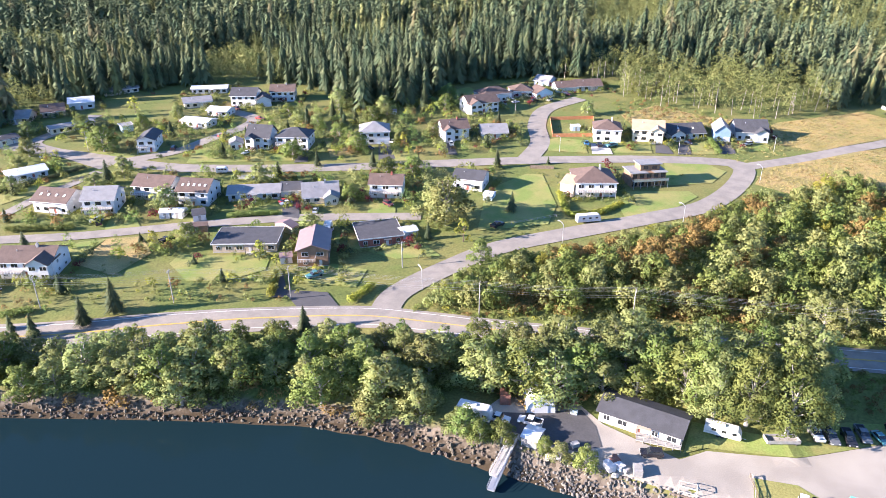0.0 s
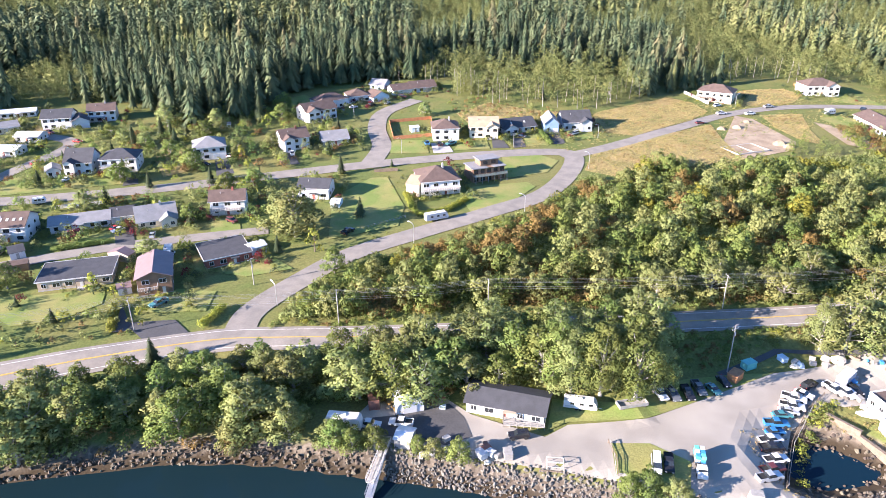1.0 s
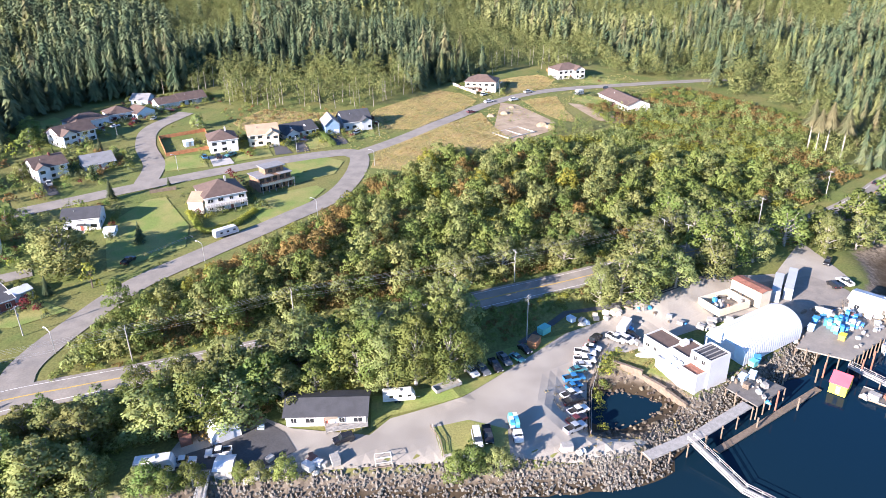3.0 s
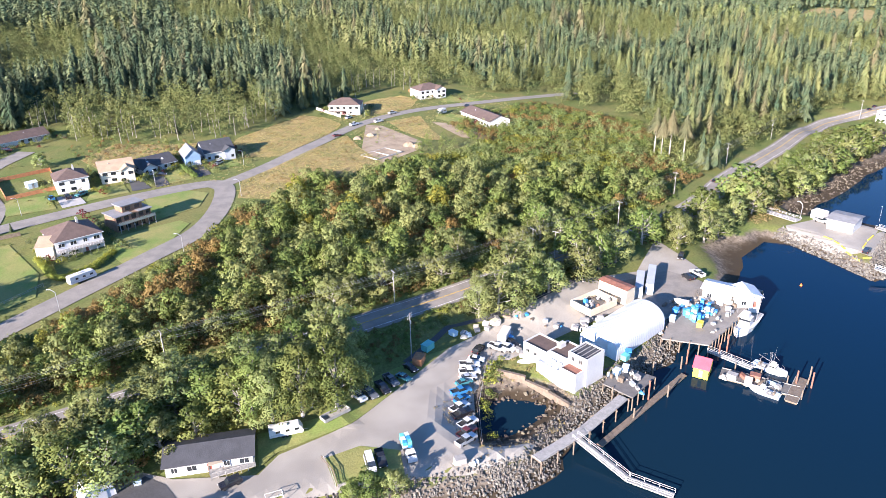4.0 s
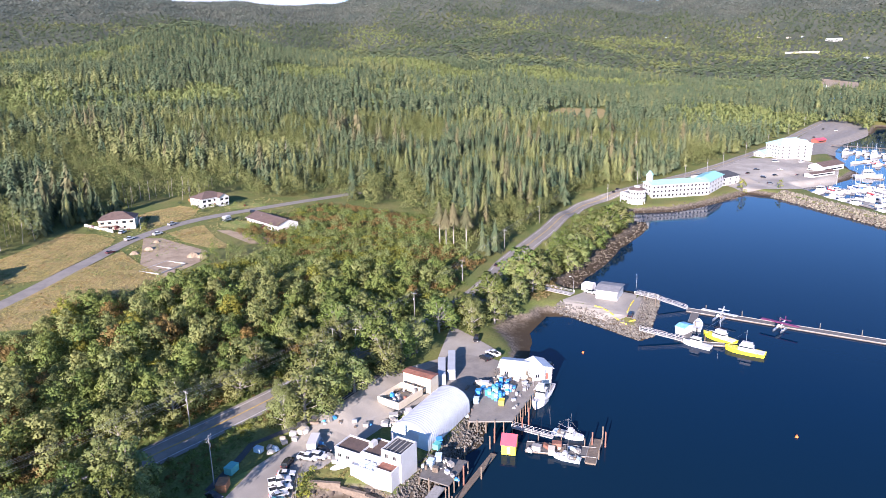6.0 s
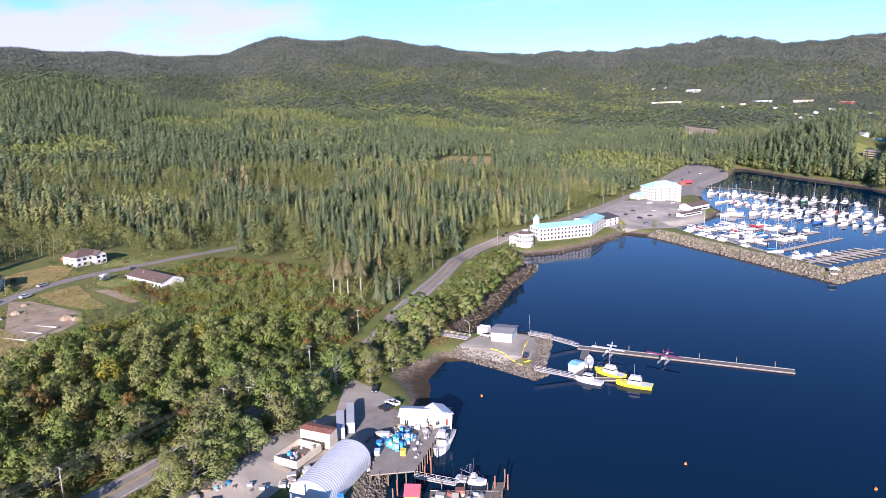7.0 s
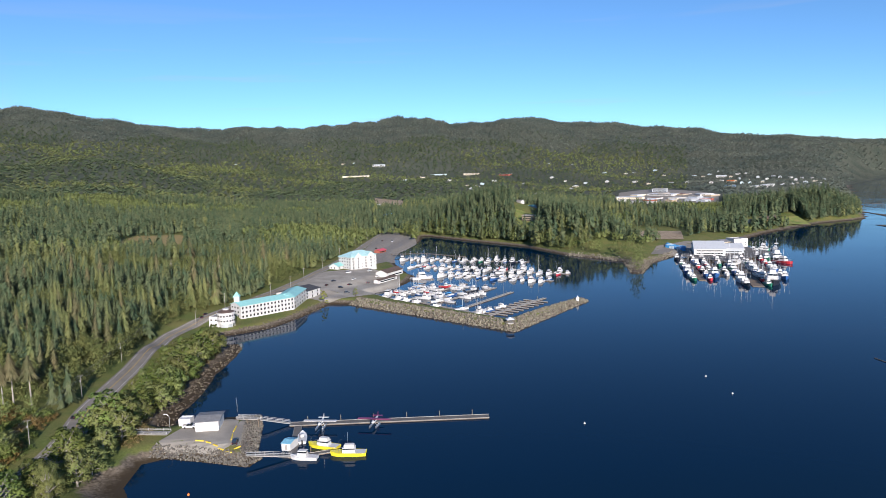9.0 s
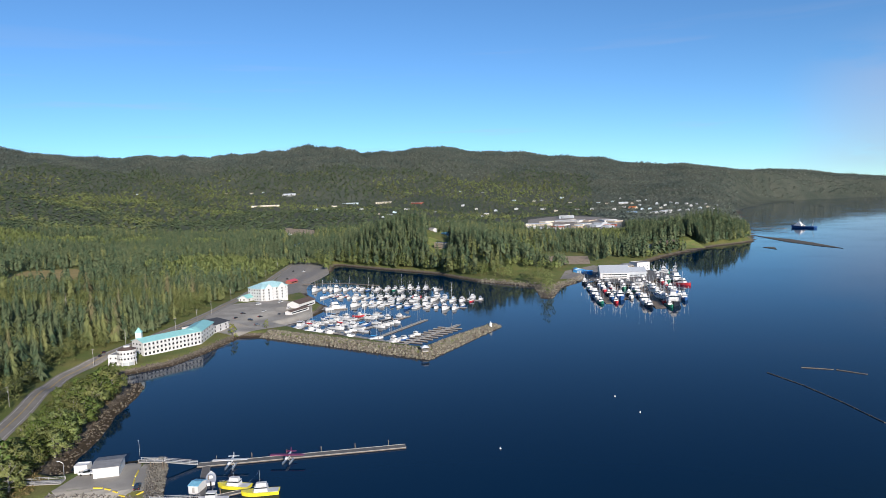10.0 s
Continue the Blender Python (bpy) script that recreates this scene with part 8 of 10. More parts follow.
for p in ((199.0, 1.7), (200.9, -46.9), (271.0, -72.9), (324.3, -147.9), (297.3, -148.1), (227.0, 73.0)):
    ob = Kit().tube((0, 0, -0.4), (0, 0, 0.5), 0.55, 0.35, 10).tube((0, 0, 0.5), (0, 0, 0.8), 0.1, n=6).put("buoy", ORANGE if p[0] < 250 else WHITE)
    ob.matrix_basis = pose(p[0], p[1], 0)
    tagged(ob, "small round mooring buoy afloat", "buoy", "mooring buoys")
utility_pole((510.1, 127.8), 14, "tall timber pole beside the highway")
for p in ((476.7, 139.6), (563.0, 104.3), (597.8, 93.6), (638.6, 87.5), (713.0, 78.4), (802.2, 67.9), (917.1, 56.9), (1005.3, 44.8), (1119.4, 29.5)):
    utility_pole(p, 11.5, "timber utility pole along the highway", turn=60)

# ---- fishing harbour and town ----
HARBOUR_DOCKS = [((736.4, -309.2), (593.1, -266.7), 6), ((724.9, -331.1), (607.9, -290.5), 5), ((713.6, -352.7), (552.4, -296.3), 9), ((728.4, -377.3), (589.2, -330.4), 9), ((751.5, -389.4), (789.1, -439.1), 6)]
rh = random.Random(5)
for a, b, wide in HARBOUR_DOCKS:
    float_dock(a, b, wide, "broad timber harbour float stacked with gear", TIMBER, piles=3)
    A, B = Vector(a), Vector(b)
    d = (B - A).normalized()
    n = Vector((-d.y, d.x))
    x = 4.0
    while x < (B - A).length:
        for side in (-1, 1):
            c = A + d * x + n * side * (wide / 2 + 4)
            if rh.random() < 0.9 and inland(c.x, c.y) < -3:
                moor("troller", rh.choice(["white", "blue", "black", "white", "green", "black", "red"]), c.x, c.y, math.degrees(math.atan2(d.y, d.x)) + rh.uniform(-12, 12), rh.uniform(0.9, 1.3))
        x += rh.uniform(19, 26)
for kind, colour, s, t in (("troller", "blue", (675.2, -287.6), (603.2, -258.4)), ("troller", "blue", (646.1, -301.5), (587.8, -276.4)), ("troller", "white", (609.5, -309.6), (559.8, -285.8)), ("launch", "black", (628.2, -338.4), (553.0, -300.9)), ("launch", "black", (607.9, -337.9), (532.4, -297.9)),
                          ("launch", "red", (690.0, -383.8), (664.9, -393.0)), ("troller", "green", (710.8, -385.1), (691.6, -380.7)), ("launch", "black", (706.6, -393.0), (682.8, -387.7)), ("troller", "white", (669.8, -326.5), (691.3, -351.4))):
    moor_between(kind, colour, s, t)
house((738, -322), (727, -352), 50, 2.2, "gable", WHITE, PALE_ROOF, "large white cannery shed with a pale metal roof", group="", category="building", pitch=0.25, panes=False, base=3.7)
house((742, -352), (734, -376), 36, 1.8, "gable", GREY_WALL, PALE_ROOF, "long grey cannery hall with a pale roof", group="", category="building", pitch=0.2, panes=False, base=3.7)
house((795.6, -383.6), (800.2, -399.4), 20, 2, "gable", CREAM, GREY_ROOF, "cream cannery annex with a grey roof", group="", category="building", pitch=0.2, panes=False, base=3.7)
block((790.9, -393.3), (794.1, -411.4), 16, 9, WHITE, GREY_ROOF, "white ice plant block on the wharf", base=3.6, windows=3)
wharf([(733.3, -304.6), (671.5, -331.8), (703.3, -371.0), (735.3, -409.1), (788.7, -408.7), (808.3, -350.8)], 3.6, "timber cannery wharf on piles", 10)
patch("cannery_yard", [(754.6, -279.1), (757.0, -317.8), (792.8, -366.0), (844.2, -397.8), (855.6, -363.6), (809.1, -306.9)], ASPHALT, 0.2, "grey asphalt yard of the cannery", "yard")
for i in range(9):
    for j in range(4):
        p = Vector((806.3, -318.9)).lerp(Vector((786.2, -330.2)), i / 8) + Vector((4.5, -2.0)) * j
        tote(p, rh.choice([BLUE, BLUE, PALE_BLUE]), None, 3.0, "tall stack of blue fish bins", "bin_stack")
patch("cut_bank", [(863.1, -300.4), (863.6, -363.1), (947.7, -394.4), (951.1, -335.6)], EARTH, 0.4, "bare ochre earth bank above the harbour", "ground")
patch("quarry_yard", [(1652.9, 56.6), (1669.7, -31.6), (1930.2, -14.3), (1961.6, 61.2)], EARTH, 0.5, "bare brown earth of a cleared yard", "ground")
patch("clearing", [(880, 350), (850, 292), (870, 268), (950, 270), (1040, 318), (1010, 368), (960, 372)], DRY_GRASS, 0.5, "pale grassy clearing in the woods", "field")
patch("shore_meadow", [(1016.2, -527.2), (1051.5, -646.8), (1104.9, -658.2), (1093.1, -588.0)], LAWN, 0.5, "green shore meadow", "field")
patch("villa_lawn", [(986.5, -164.5), (929.5, -190.0), (1044.9, -209.8), (1069.2, -183.3)], LAWN, 0.5, "green lawn above the far shore", "lawn")
MALL_GROUND = [(1440.3, -452.5), (1422.7, -672.0), (1636.6, -773.5), (1800.2, -686.6), (1764.5, -570.6)]
patch("mall_car_park", MALL_GROUND, ASPHALT, 0.6, "grey car park of the shopping centre", "pavement", step=12)
TOWN = [
    ((1621.5, -516.7), (1611.9, -582.4), 40, 2, "flat", CREAM, PALE_ROOF, "broad cream store with a flat roof"),
    ((1454.6, -473.6), (1394.4, -518.5), 20, 1.5, "flat", WHITE, PALE_ROOF, "long white flat-roofed shop row"),
    ((1677.9, -612.4), (1630.3, -658.1), 35, 2, "flat", WHITE, PALE_ROOF, "broad white flat-roofed supermarket in town"),
    ((1726.7, -642.8), (1713.3, -677.9), 25, 3, "flat", GREY_WALL, GREY_ROOF, "grey three-storey commercial block in town"),
    ((1515.1, -662.6), (1517.6, -705.7), 30, 2, "flat", RED_WALL, PALE_ROOF, "store with a red frontage"),
    ((1606.3, -714.5), (1608.6, -748.2), 25, 2, "flat", WHITE, WHITE, "white flat-roofed store beside others"),
    ((1569.2, -637.6), (1533.4, -660.8), 25, 1.5, "flat", WHITE, PALE_ROOF, "low white shop building"),
    ((2835.9, 213.9), (2853.9, 106.4), 45, 2.5, "flat", CREAM, PALE_ROOF, "large pale school building on the plateau"),
    ((3056.2, -151.0), (3044.1, -218.3), 30, 2.5, "flat", PALE_BLUE, PALE_ROOF, "pale blue flat industrial hall"),
    ((3013.8, -291.2), (2987.5, -349.3), 30, 3, "flat", CREAM, PALE_ROOF, "cream flat-roofed industrial building inland"),
    ((3190.2, 104.3), (3179.6, 50.1), 30, 2, "gable", WHITE, PALE_ROOF, "white hall among far trees"),
    ((2912.1, -430.9), (2882.2, -466.9), 25, 3, "flat", RED_WALL, BROWN_ROOF, "dark red brick apartment block"),
    ((1493.3, -293.1), (1482.1, -327.3), 16, 3, "flat", WHITE, WHITE, "white commercial hall with a banded front"),
    ((1885.6, -374.2), (1845.3, -391.0), 14, 2, "gable", GREY_WALL, GREY_ROOF, "grey-roofed hall among trees"),
    ((1113.6, -230.6), (1120.2, -252.9), 14, 1, "gable", CREAM, PALE_ROOF, "low house with a pale roof above the shore"),
    ((1002.3, -179.9), (984.8, -191.6), 14, 3, "flat", TAN, GREY_ROOF, "tan apartment house with balconies above the shore"),
    ((944.9, -179.6), (924.8, -198.5), 12, 1, "gable", GREY_WALL, SLATE, "dark-roofed lodge on the far shore"),
    ((1191.4, -202.8), (1182.8, -211.2), 10, 2, "gable", WHITE, GREY_ROOF, "small white house among trees"),
    ((1208.4, -228.1), (1199.6, -236.5), 10, 1.5, "gable", PALE_BLUE, AQUA_ROOF, "small house with an aqua roof"),
    ((1029.9, -542.1), (1043.6, -563.3), 14, 1.5, "gable", WHITE, BROWN_ROOF, "shore house with a brown roof"),
    ((1059.5, -571.9), (1096.4, -621.3), 14, 1.5, "gable", BROWN_WALL, BROWN_ROOF, "long brown wooden shore lodge"),
    ((2054.6, -994.5), (2053.2, -1024.5), 20, 2, "flat", BLUE_WALL, BLUE, "blue commercial hall in town"),
    ((2353.6, -1139.4), (2328.8, -1153.6), 16, 2, "gable", CREAM, ORANGE, "hall with an orange roof"),
    ((2031.6, -1075.0), (2171.6, -1211.1), 20, 3, "flat", WHITE, PALE_ROOF, "pale long apartment row in town"),
    ((2763.1, -1294.4), (2746.2, -1329.8), 16, 2, "gable", WHITE, PALE_ROOF, "white house on the town hill"),
    ((1324.9, 17.7), (1337.0, 2.2), 14, 2, "gable", PALE_BLUE, BLUE, "blue-roofed workshop by the highway"),
    ((1422.3, 20.7), (1414.4, 1.8), 14, 1.5, "gable", WHITE, PALE_ROOF, "white workshop by the highway"),
    ((1649.0, 52.6), (1657.5, 38.7), 12, 1.5, "gable", WHITE, PALE_ROOF, "small white hut on bare earth"),
]
for left, right, depth, storeys, roof, wall, cover, label in TOWN:
    house(left, right, depth, storeys, roof, wall, cover, label, group="town buildings", category="building", panes=False)
rt = random.Random(31)
for u, v in ((0.08, 0.3), (0.2, 0.75), (0.33, 0.2), (0.4, 0.55), (0.47, 0.85), (0.55, 0.15), (0.6, 0.5), (0.66, 0.8), (0.74, 0.3), (0.8, 0.6), (0.87, 0.2), (0.93, 0.75)):
    near_, far_ = Vector(MALL_GROUND[0]).lerp(Vector(MALL_GROUND[1]), u), Vector(MALL_GROUND[4]).lerp(Vector(MALL_GROUND[2]), u)
    p, w = near_.lerp(far_, v), rt.uniform(16, 38)
    house(tuple(p), (p.x + w * 0.55, p.y - w * 0.83), rt.uniform(14, 26), rt.choice([1.3, 1.6, 2]), rt.choice(["flat", "flat", "gable"]), rt.choice([WHITE, CREAM, GREY_WALL, RED_WALL, TAN]), rt.choice([PALE_ROOF, WHITE, GREY_ROOF, RUST, PALE_ROOF]),
          "low commercial building beside the town car park", group="town buildings", category="shop building", panes=False, pitch=0.2)
SMALL = [(2884.9, -1365.3), (2767.4, -1386.9), (2769.5, -1427.0), (2639.6, -1372.2), (2649.0, -1414.8), (2580.5, -1414.9), (2484.6, -1397.8), (2571.4, -1496.3), (2501.9, -1479.9), (2566.8, -1543.2), (2400.2, -1454.6), (2476.4, -1537.0), (2811.5, -1226.6), (2778.9, -1250.5), (2812.9, -1292.0), (2921.2, -883.1), (2910.5, -969.2), (2925.3, -1013.0), (2922.4, -1103.4), (2845.8, -1112.3),
         (2363.5, -236.4), (2134.7, -230.3), (2343.4, -272.2), (2404.8, -299.3), (2309.3, -586.5), (2566.4, -663.1), (3159.6, -699.1), (3123.9, -797.3), (3296.6, 356.4), (3282.8, 244.2), (3278.1, 194.0), (3184.4, 715.1), (2210.3, -1264.6), (2220.6, -1302.6), (2367.2, -1492.4), (2598.6, -1651.1), (2730.9, -1342.8), (2279.1, -1163.1), (2265.1, -1181.5), (2286.1, -1235.9), (2635.3, -1465.2), (2591.0, -1470.3), (2288.8, -1360.3), (2586.5, -1587.8), (2669.1, -1349.8), (2421.0, -1156.4), (2368.6, -1098.2), (2441.7, -1042.4), (2487.6, -994.1), (2495.1, -918.5), (2558.3, -884.9), (2611.4, -799.8), (2621.2, -722.9), (2679.5, -658.6), (2754.9, -619.0), (2747.5, -35.2), (3001.8, -109.6), (2524.3, -192.2), (2494.8, -351.9), (2462.7, -449.0)]
for p in SMALL:
    w, turn = rt.uniform(12, 22), radians(rt.uniform(-60, -20))
    house(p, (p[0] + math.cos(turn) * w, p[1] + math.sin(turn) * w), rt.uniform(9, 13), rt.choice([1, 2, 2]), rt.choice(["gable", "gable", "hip"]), rt.choice([WHITE, WHITE, CREAM, PALE_BLUE, GREY_WALL]), rt.choice([GREY_ROOF, BROWN_ROOF, PALE_ROOF, SLATE]),
          "pale distant town house among trees", group="town houses", panes=False)
# a freighter at a far pier, rocks awash and a log boom
ship_a, ship_b = (1339.0, -1102.4), (1429.4, -1080.3)
moor_between("launch", "blue", ship_a, ship_b)
SHIP = pose((ship_a[0] + ship_b[0]) / 2, (ship_a[1] + ship_b[1]) / 2, 0, 0, 0, heading(ship_a, ship_b))
ob = thing("ship", SHIP, "blue and white supply ship moored at a far pier", "ship")
hull(62, 12, 4.5, 2.5, 0.5).put("hull", HULLS["blue"], ob)
Kit().box(2, -4.5, 4.5, 20, 4.5, 9, 0.6).box(5, -3.5, 9, 17, 3.5, 12, 0.5).box(8, -2, 12, 13, 2, 14, 0.3).put("superstructure", HULLS["white"], ob)
Kit().tube((10, 0, 14), (10, 0, 22), 0.3, 0.15).put("mast", METAL, ob)
Kit().tube((-22, 0, 4), (-26, 0, 18), 0.4, 0.2).put("crane", METAL, ob)
walkway([(*(1443.3, -1010.1), 4.5), (*(1341.5, -1013.9), 4.5)], 6.0, 4.5, "long dark pier on piles", mat=TIMBER, rail=False, pile_gap=14)
rocks("skerry", [(1150.9, -811.2), (946.0, -744.3), (928.5, -800.9), (1113.8, -853.3), (1233.6, -875.7)], 10, 2, 5, WEEDY_ROCK, "dark weedy rocks awash", 12)
for ring in ([(1241.0, -872.2), (1090.0, -823.8), (982.6, -803.9), (930.3, -802.5), (1042.0, -841.5), (1126.9, -863.3)], [(1015.5, -726.0), (968.9, -717.4), (1005.3, -739.2)]):
    ob = Kit().slab([(x, y, 0.5) for x, y in ring], 1.5).put("reef", WEEDY_ROCK)
    tagged(ob, "dark weed-covered reef awash at low tide", "reef", kind="structure")
for line in ([(339.6, -245.4), (312.8, -246.3), (282.7, -243.8), (251.8, -238.9)], [(343.1, -269.4), (332.8, -283.3), (318.3, -291.8)]):
    for a, b in zip(line, line[1:]):
        n = max(1, int(math.hypot(b[0] - a[0], b[1] - a[1]) / 9))
        for i in range(n):
            p = Vector((*a, 0.1)).lerp(Vector((*b, 0.1)), i / n)
            q = Vector((*a, 0.1)).lerp(Vector((*b, 0.1)), (i + 0.93) / n)
            ob = Kit().tube((0, 0, 0), q - p, 0.35, 0.28, 7).put("boom_log", TIMBER)
            ob.location = p
            tagged(ob, "dark floating log of a boom", "log", "floating log boom")

# ---- trees ----
rng = np.random.default_rng(7)


def leaf_cloud(lobes, count, size, seed, flat=0.75, corners=4):
    """Many small leaf sprays over the skins of some lobes (x, y, z, rx, rz)."""
    r = np.random.default_rng(seed)
    centre = np.mean([lobe[:3] for lobe in lobes], 0)
    reach = max(lobe[3] for lobe in lobes) * 1.5
    verts, faces, norms = [], [], []
    for x, y, z, rx, rz in lobes:
        n = int(count * rx * rx)
        d = r.normal(size=(n, 3))
        d /= np.linalg.norm(d, axis=1)[:, None]
        d[:, 2] = np.where(d[:, 2] < -0.45, -d[:, 2] * 0.6, d[:, 2])
        c = np.array([x, y, z]) + d * [rx, rx, rz] * r.uniform(0.55, 1.0, (n, 1)) ** 0.6 * r.uniform(0.95, 1.22, (n, 1))
        u = np.cross(d, r.normal(size=(n, 3)))
        u /= np.linalg.norm(u, axis=1)[:, None]
        nrm = d + 0.7 * r.normal(size=(n, 3))
        nrm /= np.linalg.norm(nrm, axis=1)[:, None]
        u = np.cross(nrm, u)
        u /= np.linalg.norm(u, axis=1)[:, None]
        v = np.cross(nrm, u)
        s = size * r.uniform(0.6, 1.3, (n, 1))
        q = np.stack([c - u * s, c - v * s * flat, c + u * s, c + v * s * flat], 1)[:, :corners]
        verts.append(q.reshape(-1, 3))
        out_ = d * [1, 1, rx / rz] * 0.6 + 0.42 * nrm + 0.75 * (c - centre) / reach
        norms.append(np.repeat(out_ / np.linalg.norm(out_, axis=1)[:, None], corners, 0))
        faces.append(np.arange(n * corners).reshape(-1, corners))
    off, out = 0, []
    for fc, vt in zip(faces, verts):
        out.append(fc + off)
        off += len(vt)
    return np.concatenate(verts), np.concatenate(out), np.concatenate(norms)


def broad_lobes(h, spread, seed, n=8):
    """A core and many small lobes round it, some of them leaders that stand proud of the crown."""
    r = np.random.default_rng(seed)
    lobes = [(0, 0, h * 0.55, spread * 0.46, h * 0.33)]
    for i in range(n):
        a = i * 2.4 + r.uniform(-0.5, 0.5)
        u = (i + 0.5) / n
        z = h * (0.13 + 0.76 * u) + h * r.uniform(-0.05, 0.05)
        out = spread * (0.80 - 0.62 * abs(u - 0.38) - 0.18 * u) * r.uniform(0.62, 1.2)
        size = r.uniform(0.19, 0.34) * (1.12 - 0.45 * u)
        lobes.append((math.cos(a) * out, math.sin(a) * out, z, spread * size, h * size * r.uniform(0.36, 0.62)))
    return lobes


def broad_tree(name, h, spread, seed, mat, bark, label, count=118.0, size=0.21, category="tree", group="broadleaf trees"):
    """A trunk with limbs to each lobe and a crown of leaf sprays; the first one planted is the template itself."""
    ob = thing(name, pose(0, 0, 0), label, category, group)
    lobes = broad_lobes(h, spread, seed, 8 if h < 10 else 19)
    k = Kit().tube((0, 0, -0.6), (0.15, 0.1, h * 0.5), 0.024 * h, 0.012 * h, 7)
    for x, y, z, rx, rz in lobes[1:]:
        k.tube((0.1, 0.05, z * 0.55), (x * 0.9, y * 0.9, z), 0.008 * h, 0.004 * h, 5)
    k.put("trunk", bark, ob)
    v, f, nm = leaf_cloud(lobes, count, size, seed)
    crown = new("crown", soup("crown", v, f, mat, 4, normals=nm))
    crown.parent = ob
    return ob


def spray_cone(h, r0, count, seed, droop=0.22, low=0.08, ragged=0.35, length=1.0):
    """A conifer's crown: many pointed sprays wound up the stem in a loose spiral, long and drooping below, short at the tip."""
    r = np.random.default_rng(seed)
    u = (np.arange(count) + r.uniform(0, 1, count)) / count
    u = 1 - (1 - u * 0.985) ** 0.62
    a = np.arange(count) * 2.39996 + r.uniform(-0.5, 0.5, count)
    gust = 1 + ragged * np.sin(a * 1.0 + u * 23 + seed) * 0.5 + ragged * r.uniform(-0.7, 0.5, count)
    rad = (r0 * (1 - u) ** 0.82 + 0.05 * r0) * gust
    z = h * (low + (0.96 - low) * u)
    wide = length * (0.15 * rad + 0.075 * r0 * (1 - 0.5 * u)) * math.sqrt(110 / count)
    c, s = np.cos(a), np.sin(a)
    inner = rad * r.uniform(0.05, 0.5, count)
    tip_z, root_z = z - rad * droop * r.uniform(0.4, 1.5, count), z + (rad - inner) * r.uniform(0.15, 0.6, count) + 0.012 * h
    lean = r.uniform(-0.6, 0.6, count) * wide
    root_l = np.stack([c * inner - s * wide, s * inner + c * wide, root_z + lean], 1)
    root_r = np.stack([c * inner + s * wide, s * inner - c * wide, root_z - lean], 1)
    tip = np.stack([c * rad, s * rad, tip_z], 1)
    out = np.stack([c, s, r.uniform(0.0, 0.42, count)], 1) + 0.20 * r.normal(size=(count, 3))
    out /= np.linalg.norm(out, axis=1)[:, None]
    v = np.stack([root_r, tip, root_l], 1).reshape(-1, 3)
    return v, np.arange(count * 3).reshape(-1, 3), np.repeat(out, 3, 0)


def conifer(name, h, r0, seed, label, sprays=900, mat=None, group="conifers", low=0.06):
    ob = thing(name, pose(0, 0, 0), label, "tree", group)
    Kit().tube((0, 0, -0.6), (0, 0, h * 0.93), 0.016 * h, 0.003 * h, 7).put("trunk", PALE_BARK if low > 0.3 else BARK, ob)
    v, f, nm = spray_cone(h, r0, sprays, seed, low=low)
    crown = new("crown", soup("crown", v, f, mat or NEEDLES, 3, normals=nm))
    crown.parent = ob
    return ob


USED = set()


def plant(template, x, y, scale, turn):
    wide = 1.18 if template in ALDERS else 1.0
    if template in ALDERS and math.hypot(x, y) > 235:
        template = FAR_ALDERS[ALDERS.index(template)]
    m = pose(x, y, at(x, y), 0, 0, turn) @ Matrix.Diagonal((scale * wide, scale * wide, scale * (0.88 + 0.16 * ((turn * 7.3) % 1)), 1))
    if template.name not in USED:
        USED.add(template.name)
        template.matrix_basis = m
        return template
    return copy_thing(template, m)


TALL_ALDERS = [broad_tree("alder_tree", 20, 7.5, 17 + i, (ALDER, GREEN_LEAF)[i], PALE_BARK, "huge spreading alder tree beside the yard", count=104.0, size=0.23) for i in range(2)]
ALDERS = [broad_tree("alder_tree", 12, 4.6, 11 + i, (ALDER, ALDER, GREEN_LEAF, ALDER, GREEN_LEAF)[i], PALE_BARK, "leafy grey-green alder tree with an uneven crown") for i in range(5)]
FAR_ALDERS = [broad_tree("alder_tree", 12, 4.6, 21 + i, (ALDER, ALDER, GREEN_LEAF, ALDER, GREEN_LEAF)[i], PALE_BARK, "leafy alder tree in the middle distance", count=78, size=0.27) for i in range(5)]
BUSHES = [broad_tree("bush", 4.5, 2.6, 31 + i, (GREEN_LEAF, LIME, OCHRE, ALDER)[i], BARK, ("dense green leafy roadside bush", "bright lime-yellow autumn bush", "russet brown autumn leaved bush", "soft grey-green willow bush")[i], count=15, size=0.42, category="bush", group="roadside bushes") for i in range(4)]
SPRUCES = [conifer("spruce_tree", 20, 4.2, 51 + i, "tall dark green spruce tree") for i in range(3)]
MAPLES = [broad_tree("maple_tree", 5, 2.5, 71, CRIMSON, BARK, "small crimson-leaved garden maple", count=30, size=0.3, group="garden trees")]
VETERANS = [conifer("veteran_spruce", 24, 4.0, 61 + i, "tall old spruce with a long bare pale stem", 700, OLD_CONIFER, "veteran spruces", 0.48) for i in range(2)]
GOLDEN = [broad_tree("golden_tree", 9, 3.2, 75, LIME, BARK, "golden-green cone of an autumn tree", count=20, size=0.4, group="garden trees")]


def scatter(ring, spacing, seed):
    """Jittered places inside an outline."""
    r = np.random.default_rng(seed)
    xs, ys = [p[0] for p in ring], [p[1] for p in ring]
    gx_, gy_ = np.meshgrid(np.arange(min(xs), max(xs), spacing), np.arange(min(ys), max(ys), spacing))
    p = np.stack([gx_.ravel(), gy_.ravel()], 1) + r.uniform(-0.48, 0.48, (gx_.size, 2)) * spacing
    return p[signed_distance(p[:, 0], p[:, 1], ring) < 0]


